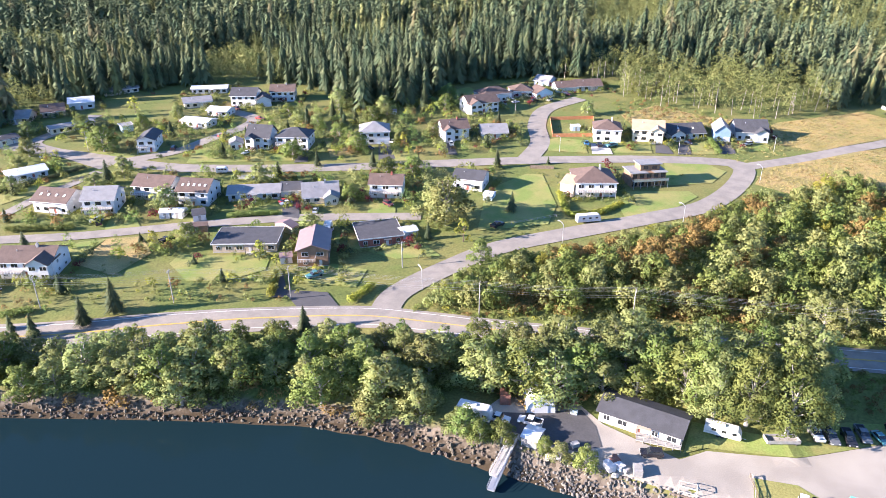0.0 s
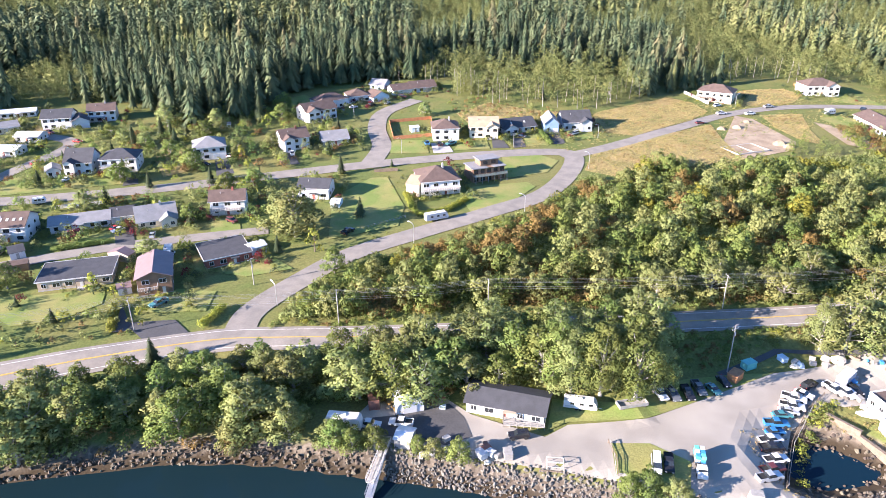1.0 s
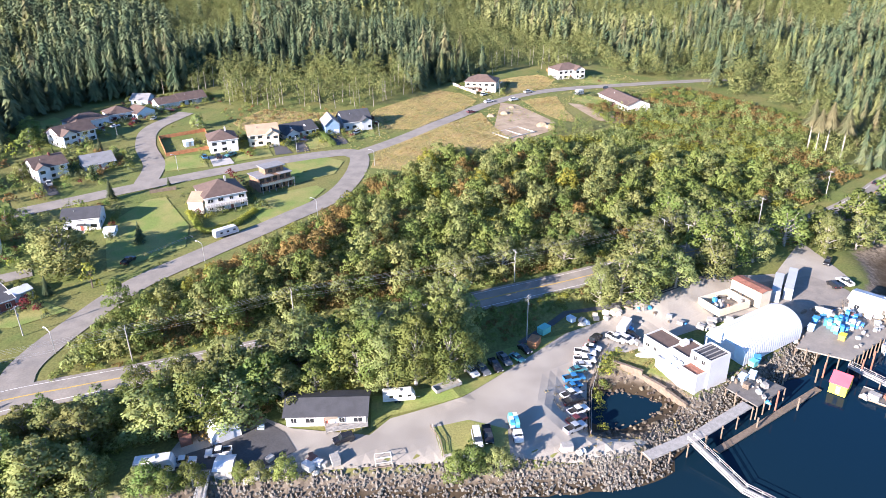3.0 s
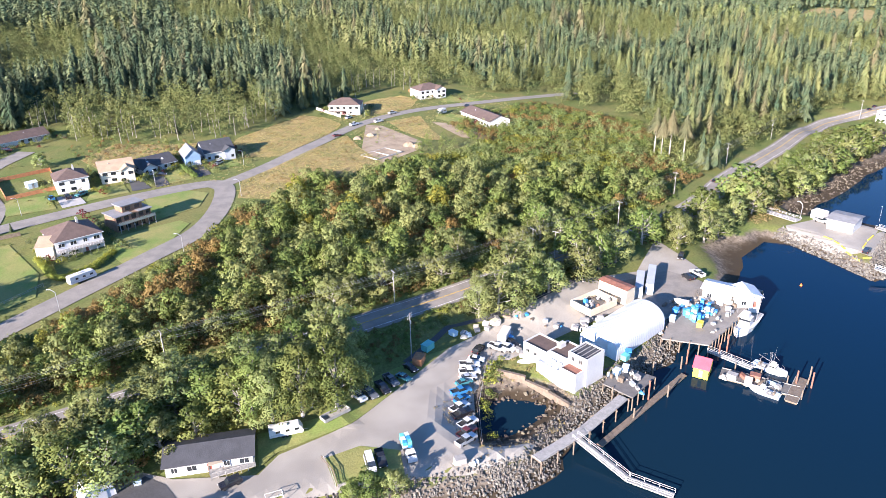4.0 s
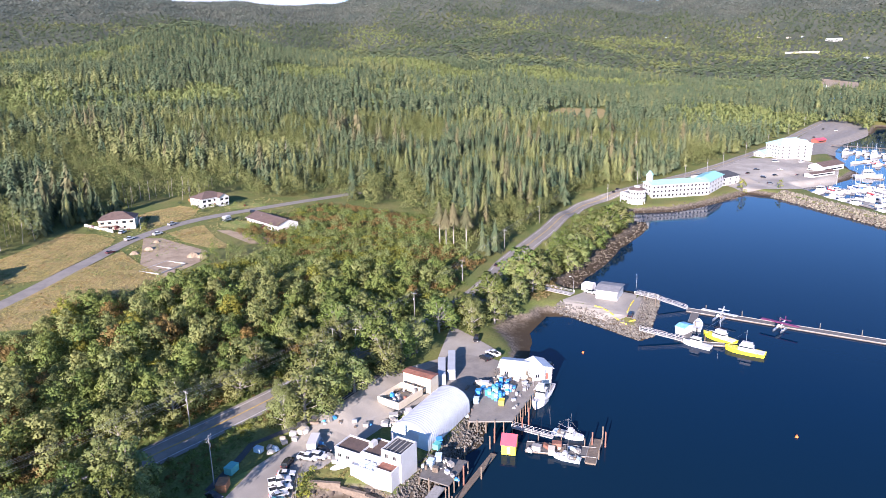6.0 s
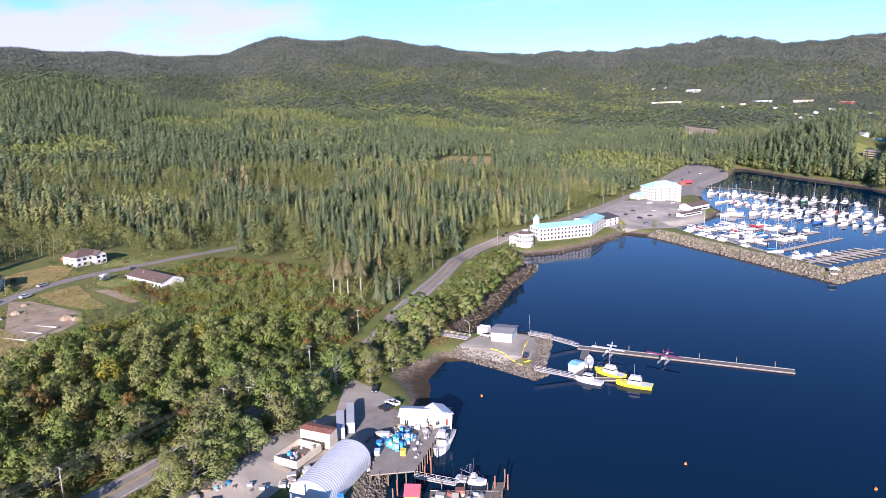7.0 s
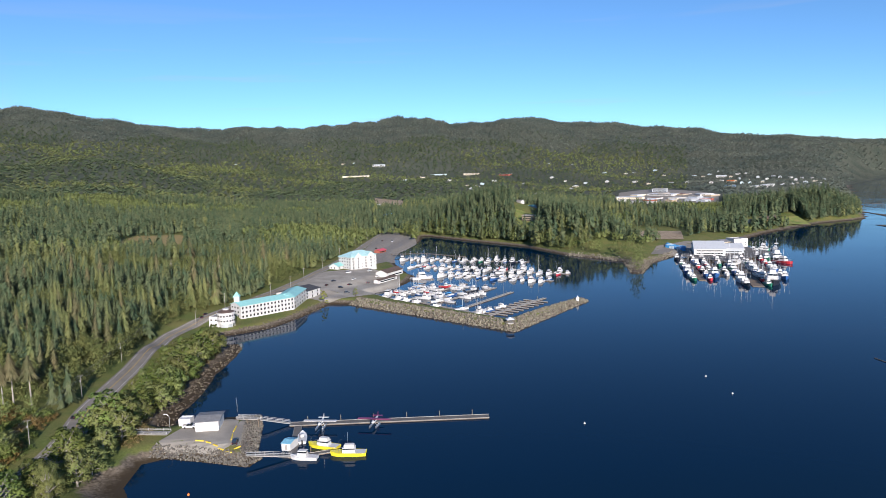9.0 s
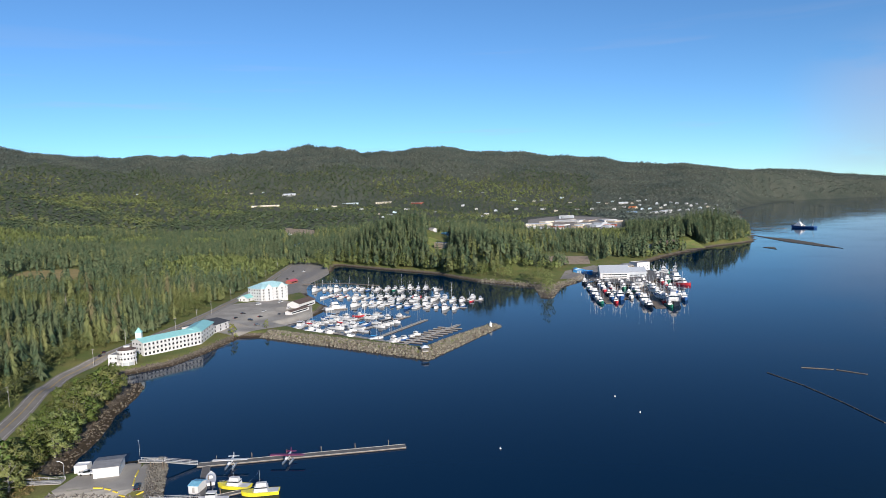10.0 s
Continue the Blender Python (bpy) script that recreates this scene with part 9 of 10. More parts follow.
def road_gap(p, lines=None):
    p = np.asarray(p, float)
    d = np.full(len(p), 1e9)
    for line in lines or ROADS:
        for (ax, ay), (bx, by) in zip(line, line[1:]):
            ex, ey = bx - ax, by - ay
            u = np.clip(((p[:, 0] - ax) * ex + (p[:, 1] - ay) * ey) / (ex * ex + ey * ey), 0, 1)
            d = np.minimum(d, np.hypot(p[:, 0] - ax - u * ex, p[:, 1] - ay - u * ey))
    return d


def hill_gap(p):
    return float(road_gap(p, [HILL_ROAD, EAST_ROAD])[0])


def sea_gap(p):
    return float(road_gap(p, [HIGHWAY])[0])


# landmark trees: place, height
for (x, y), h in (((23.9, 141.9), 15), ((31.8, 139.7), 14), ((18.9, 144.4), 12), ((28.8, 144.4), 14), ((60.2, 125.6), 20), ((66.3, 122.6), 22), ((73.9, 119.6), 21), ((70.2, 124.3), 21), ((79.7, 121.5), 18), ((57.7, 130.1), 17),
                  ((129.4, 126.5), 17), ((135.3, 124.5), 15), ((146.9, 122.0), 14), ((153.7, 120.6), 13), ((141.7, 123.0), 13), ((168.9, 118.7), 13), ((179.7, 120.2), 14), ((188.9, 120.1), 13),
                  ((218.9, 114.0), 17), ((224.2, 120.3), 15), ((233.4, 111.4), 14), ((271.9, 111.3), 13), ((254.9, 110.9), 13), ((243.2, 110.9), 12), ((292.5, 111.0), 12), ((312.1, 109.3), 13), ((338.1, 110.4), 13), ((367.2, 111.4), 13), ((387.0, 113.8), 11)):
    if x > 280:
        h = min(h, 0.55 * sea_gap([(x, y)]))
    if h >= 16:
        plant(TALL_ALDERS[int(x * 3 + y) % 2], x, y, h / 20, (x * 37) % 360)
    else:
        plant(ALDERS[int(x * 3 + y) % 5], x, y, h / 12, (x * 37) % 360)
for (x, y), h in (((1.0, 224.4), 17), ((-2.0, 228.9), 15), ((-135.5, 256.3), 9), ((-151.7, 301.5), 12), ((73.4, 350.6), 9), ((-25.6, 373.8), 8), ((-54.9, 364.3), 12), ((118.9, 391.3), 14), ((108.0, 385.9), 11), ((11.5, 196.0), 8),
                  ((4.7, 123.0), 7), ((7.8, 120.3), 6), ((12.5, 120.0), 6), ((3.1, 123.8), 6), ((24.6, 114.4), 5), ((29.4, 111.8), 5.5), ((62.9, 93.1), 7), ((67.5, 89.8), 7), ((59.1, 93.5), 6), ((21.5, 116.6), 4)):
    plant(ALDERS[int(x * 3 + y * 5) % 5], x, y, h / 12, (x * 53) % 360)
for (x, y), h in (((-9.7, 364.2), 17), ((22.5, 279.1), 10), ((-5.1, 214.2), 15), ((-53.2, 282.3), 10), ((-43.4, 340.6), 12), ((-48.4, 335.7), 13), ((-66.6, 336.7), 12), ((-56.1, 351.4), 18), ((-75.3, 331.7), 10), ((-30.1, 285.8), 9), ((24.7, 235.4), 12), ((-112.1, 180.3), 14),
                  ((-91.9, 169.8), 16), ((-101.3, 213.0), 10), ((-37.5, 161.7), 13), ((44.2, 282.0), 5), ((8.6, 344.3), 9), ((142.4, 363.4), 12), ((-101.1, 145.1), 9), ((-37.8, 160.3), 11), ((-98.1, 300.2), 8), ((35.9, 172.0), 9), ((-114.0, 158.1), 13), ((-110.5, 160.8), 15), ((-98.8, 165.0), 14), ((-118.5, 163.9), 12), ((-78.5, 197.6), 9), ((-66.5, 186.6), 10)):
    plant(SPRUCES[int(x * 3 + y * 5) % 3], x, y, h / 20, (x * 53) % 360)
for (x, y), h in (((307.9, 179.0), 26), ((306.4, 174.2), 24), ((309.5, 171.5), 25), ((309.8, 164.1), 27)):
    plant(VETERANS[int(y) % 2], x, y, h / 24, (x * 53) % 360)
for (x, y), h in (((67.3, 275.3), 5.5), ((-70.7, 239.1), 6), ((-11.1, 208.3), 5), ((81.5, 296.8), 3.5), ((15.0, 326.3), 4), ((-28.9, 271.8), 3.5), ((46.9, 246.5), 3.2), ((111.2, 306.1), 2.5), ((-65.6, 323.1), 4), ((-31.2, 249.8), 4), ((-32.9, 203.6), 4)):
    plant(MAPLES[0], x, y, h / 5, (x * 53) % 360)
for (x, y), h in (((6.6, 211.9), 10), ((-95.0, 208.7), 7), ((-52.5, 197.0), 4), ((-69.9, 331.8), 5), ((555.0, 61.2), 12), ((571.8, 36.9), 8), ((-193.8, 329.5), 5), ((-161.2, 361.7), 9), ((-135.5, 351.2), 6), ((-83.2, 267.0), 5)):
    plant(GOLDEN[0], x, y, h / 9, (x * 53) % 360)

SHORE_STRIP = [(-130, 137), (-105, 136), (-60, 134), (-35, 133), (-14, 127.5), (-4, 126), (4, 141), (-10, 155), (-23, 159), (-55, 158), (-100, 152), (-130, 152)]
BELOW_ROAD = [(2, 142), (20, 130), (40, 133), (60, 128), (74, 130), (90, 133), (92, 141), (60, 146), (20, 151), (0, 155)]
ALDER_WOOD = [(-7.2, 171.7), (0.8, 185.9), (20.7, 199.8), (41.4, 206.0), (70.0, 217.1), (92.9, 228.4), (150, 255), (210, 225), (262, 165), (262, 142), (205, 138), (133, 148), (60, 162), (10, 170)]
UPPER_BRUSH = [(97.8, 231.0), (115.6, 245.5), (146.9, 248.1), (195.9, 247.4), (280.8, 241.5), (322.1, 185.4), (276.4, 176.7), (250, 170), (210, 225), (150, 255)]
HIGHWAY_BELT = [(134, 131), (170, 127), (205, 123), (240, 121), (262, 122), (262, 127), (205, 127), (170, 131), (134, 136.5)]
SHORE_BELT = [(272, 112), (300, 112), (335, 108), (372, 110), (405, 108), (418, 118), (410, 136), (367, 134), (305, 129), (272, 122)]
placed, more_alders = 0, []
for ring, gap, lo, hi, seed in ((SHORE_STRIP, 7.0, 8, 13, 3), (BELOW_ROAD, 6.5, 8, 14, 4), (HIGHWAY_BELT, 6.0, 10, 15, 6), (SHORE_BELT, 6.5, 11, 18, 7), (ALDER_WOOD, 8.2, 7, 12.5, 5)):
    p = scatter(ring, gap, seed)
    p = p[road_gap(p) > (8 if seed == 5 else 5.5)]
    r = np.random.default_rng(seed)
    if seed == 5:
        near = (road_gap(p, [HIGHWAY]) < 34) & (p[:, 0] < 215)
        wood_rest, p = p[~near], p[near]
    for x, y in p:
        h = min(r.uniform(lo, hi), 0.42 * hill_gap([(x, y)]) + 0.5 if seed == 5 else 0.66 * sea_gap([(x, y)]) if x < 5 else 0.5 * sea_gap([(x, y)]) if x > 285 else 19)
        if h > 2.5 and placed < 195:
            placed += 1
            plant(ALDERS[int(r.integers(5))], x, y, h / 12, r.uniform(0, 360))
        elif h > 2.5:
            more_alders.append((x, y, h))
p = scatter([(-150, 168), (-120, 170), (-75, 174), (-52, 175), (-40, 176), (-42, 188), (-100, 185), (-150, 190)], 4.2, 8)
p = np.concatenate([p, scatter([(-75.4, 160.2), (-22.1, 161.1), (16.6, 150.3), (40.7, 141.8), (38.6, 145.5), (-22.4, 164.0)], 4.0, 9), scatter([(-7.2, 170.4), (10.0, 164.4), (32.5, 160.6), (47.4, 159.2), (47.2, 165.6), (10.6, 176.2), (-2.5, 185.9)], 4.0, 10)])
p = p[road_gap(p) > 6.5]
verge_bushes = p[70:]
for i, (x, y) in enumerate(p[:70]):
    plant(BUSHES[int(rng.integers(4))], x, y, rng.uniform(0.45, 0.95), rng.uniform(0, 360))
HEDGES = [[(44.3, 250.3), (44.0, 234.8), (45.3, 230.1), (55.6, 231.4), (65.4, 238.9)], [(-50.0, 177.3), (-51.1, 190.2)], [(-30.8, 280.3), (-9.5, 284.0)], [(-26.7, 174.2), (-21.0, 183.3)], [(121.5, 310.0), (119.8, 292.5)], [(-171.8, 254.0), (-151.0, 280.5)], [(-151.5, 221.2), (-128.8, 223.0)], [(-77.2, 232.5), (-59.3, 234.5)], [(-124.0, 168.6), (-115.6, 170.8)]]
# garden shrubs round the village
p = scatter([(-140.0, 197.5), (-55.1, 200.9), (-28.7, 225.7), (14.6, 260.1), (41.4, 320.9), (4.8, 379.9), (-67.9, 370.5), (-113.4, 360.2), (-212.5, 326.2)], 5.2, 12)
p = p[road_gap(p) > 7]
p = p[rng.random(len(p)) < 0.62]
free = np.ones(len(p), bool)
for left, right, depth, *_ in HOUSES:
    c, s = math.cos(radians(heading(left, right))), math.sin(radians(heading(left, right)))
    wd = math.hypot(right[0] - left[0], right[1] - left[1])
    u, v = (p[:, 0] - left[0]) * c + (p[:, 1] - left[1]) * s, -(p[:, 0] - left[0]) * s + (p[:, 1] - left[1]) * c
    free &= ~((u > -2) & (u < wd + 2) & (v > -4) & (v < depth + 2))
gardens = p[free]
for k, (x, y) in enumerate(gardens[::7]):
    h = rng.uniform(5.0, 11)
    if k % 4 == 0:
        plant(SPRUCES[k % 3], x, y, h * 1.5 / 20, rng.uniform(0, 360))
    elif k % 4 == 1:
        plant(GOLDEN[0], x, y, h * 0.8 / 9, rng.uniform(0, 360))
    else:
        plant(ALDERS[k % 5], x, y, h / 12, rng.uniform(0, 360))

# ---- woods that nobody could count ----
def crowd(name, places, heights, shapes, mat, label, seed=0, category="forest", kind="stuff"):
    """One mesh of many trees: each place takes one of the shapes, turned and scaled."""
    if not len(places):
        return None
    r = np.random.default_rng(seed)
    z = surface(places[:, 0], places[:, 1])
    pick = r.integers(len(shapes), size=len(places))
    turn = r.uniform(0, 2 * math.pi, len(places))
    vs, fs, ns, base = [], [], [], 0
    for k, (sv, sf, sn) in enumerate(shapes):
        m = pick == k
        n = int(m.sum())
        if not n:
            continue
        c, s, h = np.cos(turn[m])[:, None], np.sin(turn[m])[:, None], heights[m][:, None]
        x = (sv[None, :, 0] * c - sv[None, :, 1] * s) * h + places[m, 0][:, None]
        y = (sv[None, :, 0] * s + sv[None, :, 1] * c) * h + places[m, 1][:, None]
        vs.append(np.stack([x, y, sv[None, :, 2] * h + z[m][:, None]], 2).reshape(-1, 3))
        fs.append((sf[None] + (np.arange(n) * len(sv))[:, None, None] + base).reshape(-1, sf.shape[1]))
        ns.append(np.stack([sn[None, :, 0] * c - sn[None, :, 1] * s, sn[None, :, 0] * s + sn[None, :, 1] * c, np.repeat(sn[None, :, 2], n, 0)], 2).reshape(-1, 3))
        base += n * len(sv)
    ob = new(name, soup(name, np.concatenate(vs), np.concatenate(fs), mat, fs[0].shape[1], normals=np.concatenate(ns)))
    return tagged(ob, label, category, kind=kind)


CONE_MID = [spray_cone(1.0, 0.145 + 0.017 * i, 104, 90 + i, length=1.25) for i in range(5)]
CONE_NEAR = [spray_cone(1.0, 0.145 + 0.017 * i, 210, 200 + i, droop=0.3, low=0.06, length=1.25) for i in range(5)]
CONE_FAR = [spray_cone(1.0, 0.15 + 0.022 * i, 40, 95 + i, low=0.12, length=1.35) for i in range(4)]
CONE_BACK = [spray_cone(1.0, 0.15 + 0.02 * i, 56, 290 + i, low=0.10, length=1.35) for i in range(4)]
STEM = []
for lean in (0.0, 0.08, -0.06):
    ring_ = [(math.cos(k * 2.094) * 0.018, math.sin(k * 2.094) * 0.018, 0.0) for k in range(3)]
    top_ = [(x * 0.5 + lean, y * 0.5 + lean * 0.6, 1.0) for x, y, _ in ring_]
    out_ = [(math.cos(k * 2.094), math.sin(k * 2.094), 0.0) for k in range(3)]
    STEM.append((np.array(ring_ + top_), np.array([(k, (k + 1) % 3, 3 + (k + 1) % 3, 3 + k) for k in range(3)]), np.array(out_ + out_)))
CONE_OLD = [spray_cone(1.0, 0.11 + 0.02 * i, 130, 170 + i, droop=0.35, low=0.25, ragged=0.8) for i in range(4)]
BARE = [spray_cone(1.0, 0.045 + 0.02 * i, 34, 190 + i, low=0.02, ragged=0.8) for i in range(2)]
CONE_SPECK = [spray_cone(1.0, 0.42, 7, 98 + i, droop=0.35, low=0.05, length=1.4) for i in range(3)]


def softened(shape, up):
    nn = shape[2] + np.array((0, 0, up))
    return shape[0], shape[1], nn / np.linalg.norm(nn, axis=1)[:, None]


CONE_SPECK, CONE_FAR = [softened(q, 1.2) for q in CONE_SPECK], [softened(q, 0.25) for q in CONE_FAR]
ROUND_MID = [leaf_cloud([(a * 12 / 12, b, c, d, e) for a, b, c, d, e in [tuple(q / 12 for q in lobe) for lobe in broad_lobes(12, 4.6, 100 + i, 12)]], 1750, 0.037, 100 + i, 0.8, 3) for i in range(4)]
ROUND_NEAR = [leaf_cloud([tuple(q / 12 for q in lobe) for lobe in broad_lobes(12, 5.9, 140 + i, 19)], 3600, 0.031, 140 + i) for i in range(4)]
ROUND_FAR = [leaf_cloud([(0, 0, 0.55, 0.36, 0.42), (0.25, 0.1, 0.4, 0.28, 0.3), (-0.2, 0.15, 0.45, 0.24, 0.3)], 150, 0.135, 110 + i, 0.9, 3) for i in range(3)]
SHRUB = [leaf_cloud([(0, 0, 0.48, 0.46, 0.48), (0.35, 0.1, 0.36, 0.33, 0.33), (-0.2, 0.28, 0.34, 0.3, 0.3)], 280, 0.10, 130 + i, 0.9, 3) for i in range(4)]
SCRUB = [leaf_cloud([(0, 0, 0.35, 0.62, 0.5), (0.5, 0.2, 0.3, 0.45, 0.4), (-0.3, 0.35, 0.25, 0.4, 0.35)], 105, 0.15, 120 + i, 0.9, 3) for i in range(4)]

OPEN = [(-420, 120), (-216.0, 332.6), (-212.7, 357.9), (-192.5, 385.6), (-160.6, 411.2), (-116.3, 419.7), (-79.8, 404.1), (-42.6, 359.6), (-7.5, 374.6), (5.2, 415.1), (60.3, 428.5), (97.5, 410.0), (97.4, 380.2), (132.9, 348.2), (163.3, 338.3),
        (210.0, 359.0), (290.0, 375.0), (323.6, 350.3), (331.9, 320.4), (367.0, 302.2), (354.7, 289.7), (356.2, 213.4), (309.4, 169.6), (300.5, 147.7), (300, 150), (300, 60), (-420, 60)]
SHORE_TOWN = [(300, 60), (296, 147), (367, 150.5), (464, 156), (545, 130), (662, 93), (912, 57), (1060, 30), (1060, -20), (600, -60), (400, 60)]
HARBOUR = [(722, -240), (760, -262), (850, -330), (930, -430), (900, -480), (780, -340), (722, -280)]
MALL = [(1371.4, -424.6), (1335.5, -643.2), (1666.2, -795.3), (2420.4, -923.2), (1789.7, -571.0)]
GAPS = [OPEN, SHORE_TOWN, HARBOUR, MALL, [(1536.9, 49.4), (1473.5, -15.7), (1930.1, -21.9), (1945.6, 60.8)], [(998.0, -498.8), (1038.1, -648.8), (1116.2, -665.0), (1116.8, -569.0)], [(864.8, -289.4), (860.1, -373.4), (974.6, -405.7), (1000.4, -344.2)],
        [(880, 350), (850, 292), (870, 268), (950, 270), (1040, 318), (1010, 368), (960, 372)], [(977.5, -163.0), (929.5, -190.0), (1247.8, -256.8), (1282.1, -220.8)]]


def wooded(p, shore=12.0):
    keep = inland(p[:, 0], p[:, 1]) > shore
    for g in GAPS:
        keep &= signed_distance(p[:, 0], p[:, 1], g) > 0
    return p[keep]


def field(x0, x1, y0, y1, gap, seed):
    return scatter([(x0, y0), (x1, y0), (x1, y1), (x0, y1)], gap, seed)


DRY_TUFT = leaf_material("dry_grass_blades", (0.36, 0.28, 0.125), (0.30, 0.245, 0.10))
TOWN_BASIN = [(993.4, -293.5), (932.2, -405.0), (1153.4, -587.7), (2617.1, -1688.6), (2823.1, -1738.9), (3066.3, -901.3), (3160.8, -142.9), (3359.4, 287.1), (2731.6, 258.4), (2263.5, -28.6), (2031.2, -251.8), (1720.3, -399.3)]


def stature(p):
    return 1 - 0.22 * smooth(20, -20, signed_distance(p[:, 0], p[:, 1], TOWN_BASIN))


def patchy(p, size, seed):
    return np.array([noise.noise(Vector((x / size, y / size, seed * 7.1))) for x, y in p])


p = wooded(field(-520, 900, 60, 900, 6.6, 21))
p = p[(np.hypot(p[:, 0], p[:, 1]) < 860) & (road_gap(p) > 8)]
mix = patchy(p, 90, 1) + 0.5 * patchy(p, 25, 2) + 0.35 * smooth(150, 40, np.hypot(p[:, 0] - 330, p[:, 1] - 260)) - 0.25 * smooth(300, -100, p[:, 0])
r8 = np.random.default_rng(8)
mix = mix + 0.6 * smooth(60, 20, signed_distance(p[:, 0], p[:, 1], OPEN)) * smooth(40, 120, p[:, 0]) * (1 - smooth(195, 215, p[:, 0]) * smooth(330, 305, p[:, 0]))
tall = p[mix < 0.04]
size = (20.5 + 6 * patchy(tall, 60, 24) + r8.normal(size=len(tall)) * 4.0).clip(8, 32) * (1.12 - 0.2 * smooth(100, 350, tall[:, 0]))
front = np.hypot(tall[:, 0], tall[:, 1]) < 560
edge = front & (signed_distance(tall[:, 0], tall[:, 1], OPEN) < 38) & (tall[:, 0] > -260)
west = tall[:, 0] < -0.72 * tall[:, 1]
edge &= ~west
middle = front & ~edge & ~west
behind = ~edge & ~middle
hue = patchy(tall, 70, 14) + 0.55 * r8.normal(size=len(tall)) * 0.5 + 0.25 * smooth(120, 320, tall[:, 0])
for pick, what, mat, seed in ((hue < 0.55, "dense dark green conifer forest", CONIFER, 1), (hue >= 0.55, "yellow-green hemlocks in the conifer forest", PALE_CONIFER, 2)):
    crowd("conifer_forest", tall[edge & pick], size[edge & pick], CONE_NEAR, mat, what + " at the village edge", 20 + seed)
    crowd("conifer_forest", tall[middle & pick], size[middle & pick], CONE_MID, mat, what + " behind the village", seed)
    crowd("conifer_forest", tall[behind & pick], size[behind & pick], CONE_BACK, mat, what + " further back", 10 + seed)
dead = tall[(r8.random(len(tall)) < 0.012) & (tall[:, 0] > 60)]
old = tall[(r8.random(len(tall)) < 0.02 + 0.10 * (patchy(tall, 45, 25) > 0.5)) & (np.hypot(tall[:, 0], tall[:, 1]) < 760)]
crowd("old_cedars", old, r8.uniform(24, 36, len(old)), CONE_OLD, OLD_CONIFER, "ragged bronze-green old conifers above the forest", 14)
crowd("dead_snags", dead, r8.uniform(16, 29, len(dead)), BARE, SNAG, "bleached dead snags standing in the forest", 13, "snags")
low = p[(mix >= 0.04) & (r8.random(len(p)) < 0.62)]
crowd("alder_forest", low, r8.uniform(10, 19, len(low)), ROUND_MID, FOREST_LEAF, "rounded olive-green alder woodland", 2)
stems = low[(signed_distance(low[:, 0], low[:, 1], OPEN) < 22) & (low[:, 0] > 40) & (low[:, 0] < 330) & (low[:, 1] > 200)]
crowd("alder_stems", stems, r8.uniform(9, 13, len(stems)), STEM, PALE_BARK, "pale slender alder stems along the forest edge", 87, "stems")
p = wooded(field(-900, 2000, -1250, 1700, 10.0, 22), 5)
d = np.hypot(p[:, 0], p[:, 1])
p = p[(d >= 860) & (d < 1750) & (np.degrees(np.arctan2(p[:, 0], p[:, 1])) > -25) & (np.degrees(np.arctan2(p[:, 0], p[:, 1])) < 140)]
mix = patchy(p, 160, 3) + 0.5 * patchy(p, 40, 4) - 0.12
hue = patchy(p, 190, 15) + 0.4 * r8.normal(size=len(p)) * 0.5
for pick, what, mat, seed in (((mix < 0.1) & (hue < 0.42), "dark conifer forest on the slopes", CONIFER, 3), ((mix < 0.1) & (hue >= 0.42), "pale young conifers on the slopes", PALE_CONIFER, 33)):
    crowd("conifer_forest", p[pick], r8.uniform(11, 30, int(pick.sum())) * stature(p[pick]) * (1 + 0.25 * smooth(60, 10, inland(p[pick][:, 0], p[pick][:, 1]))), CONE_FAR, mat, what + " beyond the highway", seed)
crowd("mixed_woodland", p[mix >= 0.1], r8.uniform(9, 16, int((mix >= 0.1).sum())) * stature(p[mix >= 0.1]), ROUND_FAR, FOREST_LEAF, "mixed olive-green woodland on the slopes", 4)
p = wooded(field(-600, 4800, -5000, 4700, 21, 23), 4)
d, az = np.hypot(p[:, 0], p[:, 1]), np.degrees(np.arctan2(p[:, 0], p[:, 1]))
p = p[(d >= 1750) & ((d < 4850) | ((az > 108) & (d < 6200))) & (az > -5) & (az < 140)]
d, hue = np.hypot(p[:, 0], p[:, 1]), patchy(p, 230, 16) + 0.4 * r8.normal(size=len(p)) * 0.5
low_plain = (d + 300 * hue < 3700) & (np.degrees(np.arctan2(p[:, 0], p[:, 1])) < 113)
# beyond the plain the trees take the haze-tinted colour
for pick, mat, what in ((low_plain & (hue > 0.42), FOREST_LEAF, "olive-green woodland on the plain"), (low_plain & (hue > 0.1) & (hue <= 0.42), PALE_CONIFER, "pale green conifers on the plain"), (low_plain & (hue <= 0.1), CONIFER, "dark conifers on the plain"), (~low_plain, HAZED_WOODS, "wooded hills in the distance")):
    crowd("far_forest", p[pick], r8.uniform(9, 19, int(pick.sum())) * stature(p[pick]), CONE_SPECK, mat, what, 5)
for x0, x1, y0, y1, cx, cy, rx, ry, seed in ((780, 1420, -360, 60, 1110, -170, 240, 150, 26), (900, 1300, -860, -520, 1120, -715, 170, 150, 27)):
    p = wooded(field(x0, x1, y0, y1, 8.5, seed), 9)
    p = p[(((p[:, 0] - cx) / rx) ** 2 + ((p[:, 1] - cy) / ry) ** 2 + 0.5 * patchy(p, 50, seed) < 1) & (road_gap(p) > 8)]
    crowd("headland_forest", p, r8.uniform(20, 36, len(p)), CONE_BACK, CONIFER, "tall dark conifers on a headland by the bay", seed)
p = field(325, 640, 120, 330, 8.2, 28)
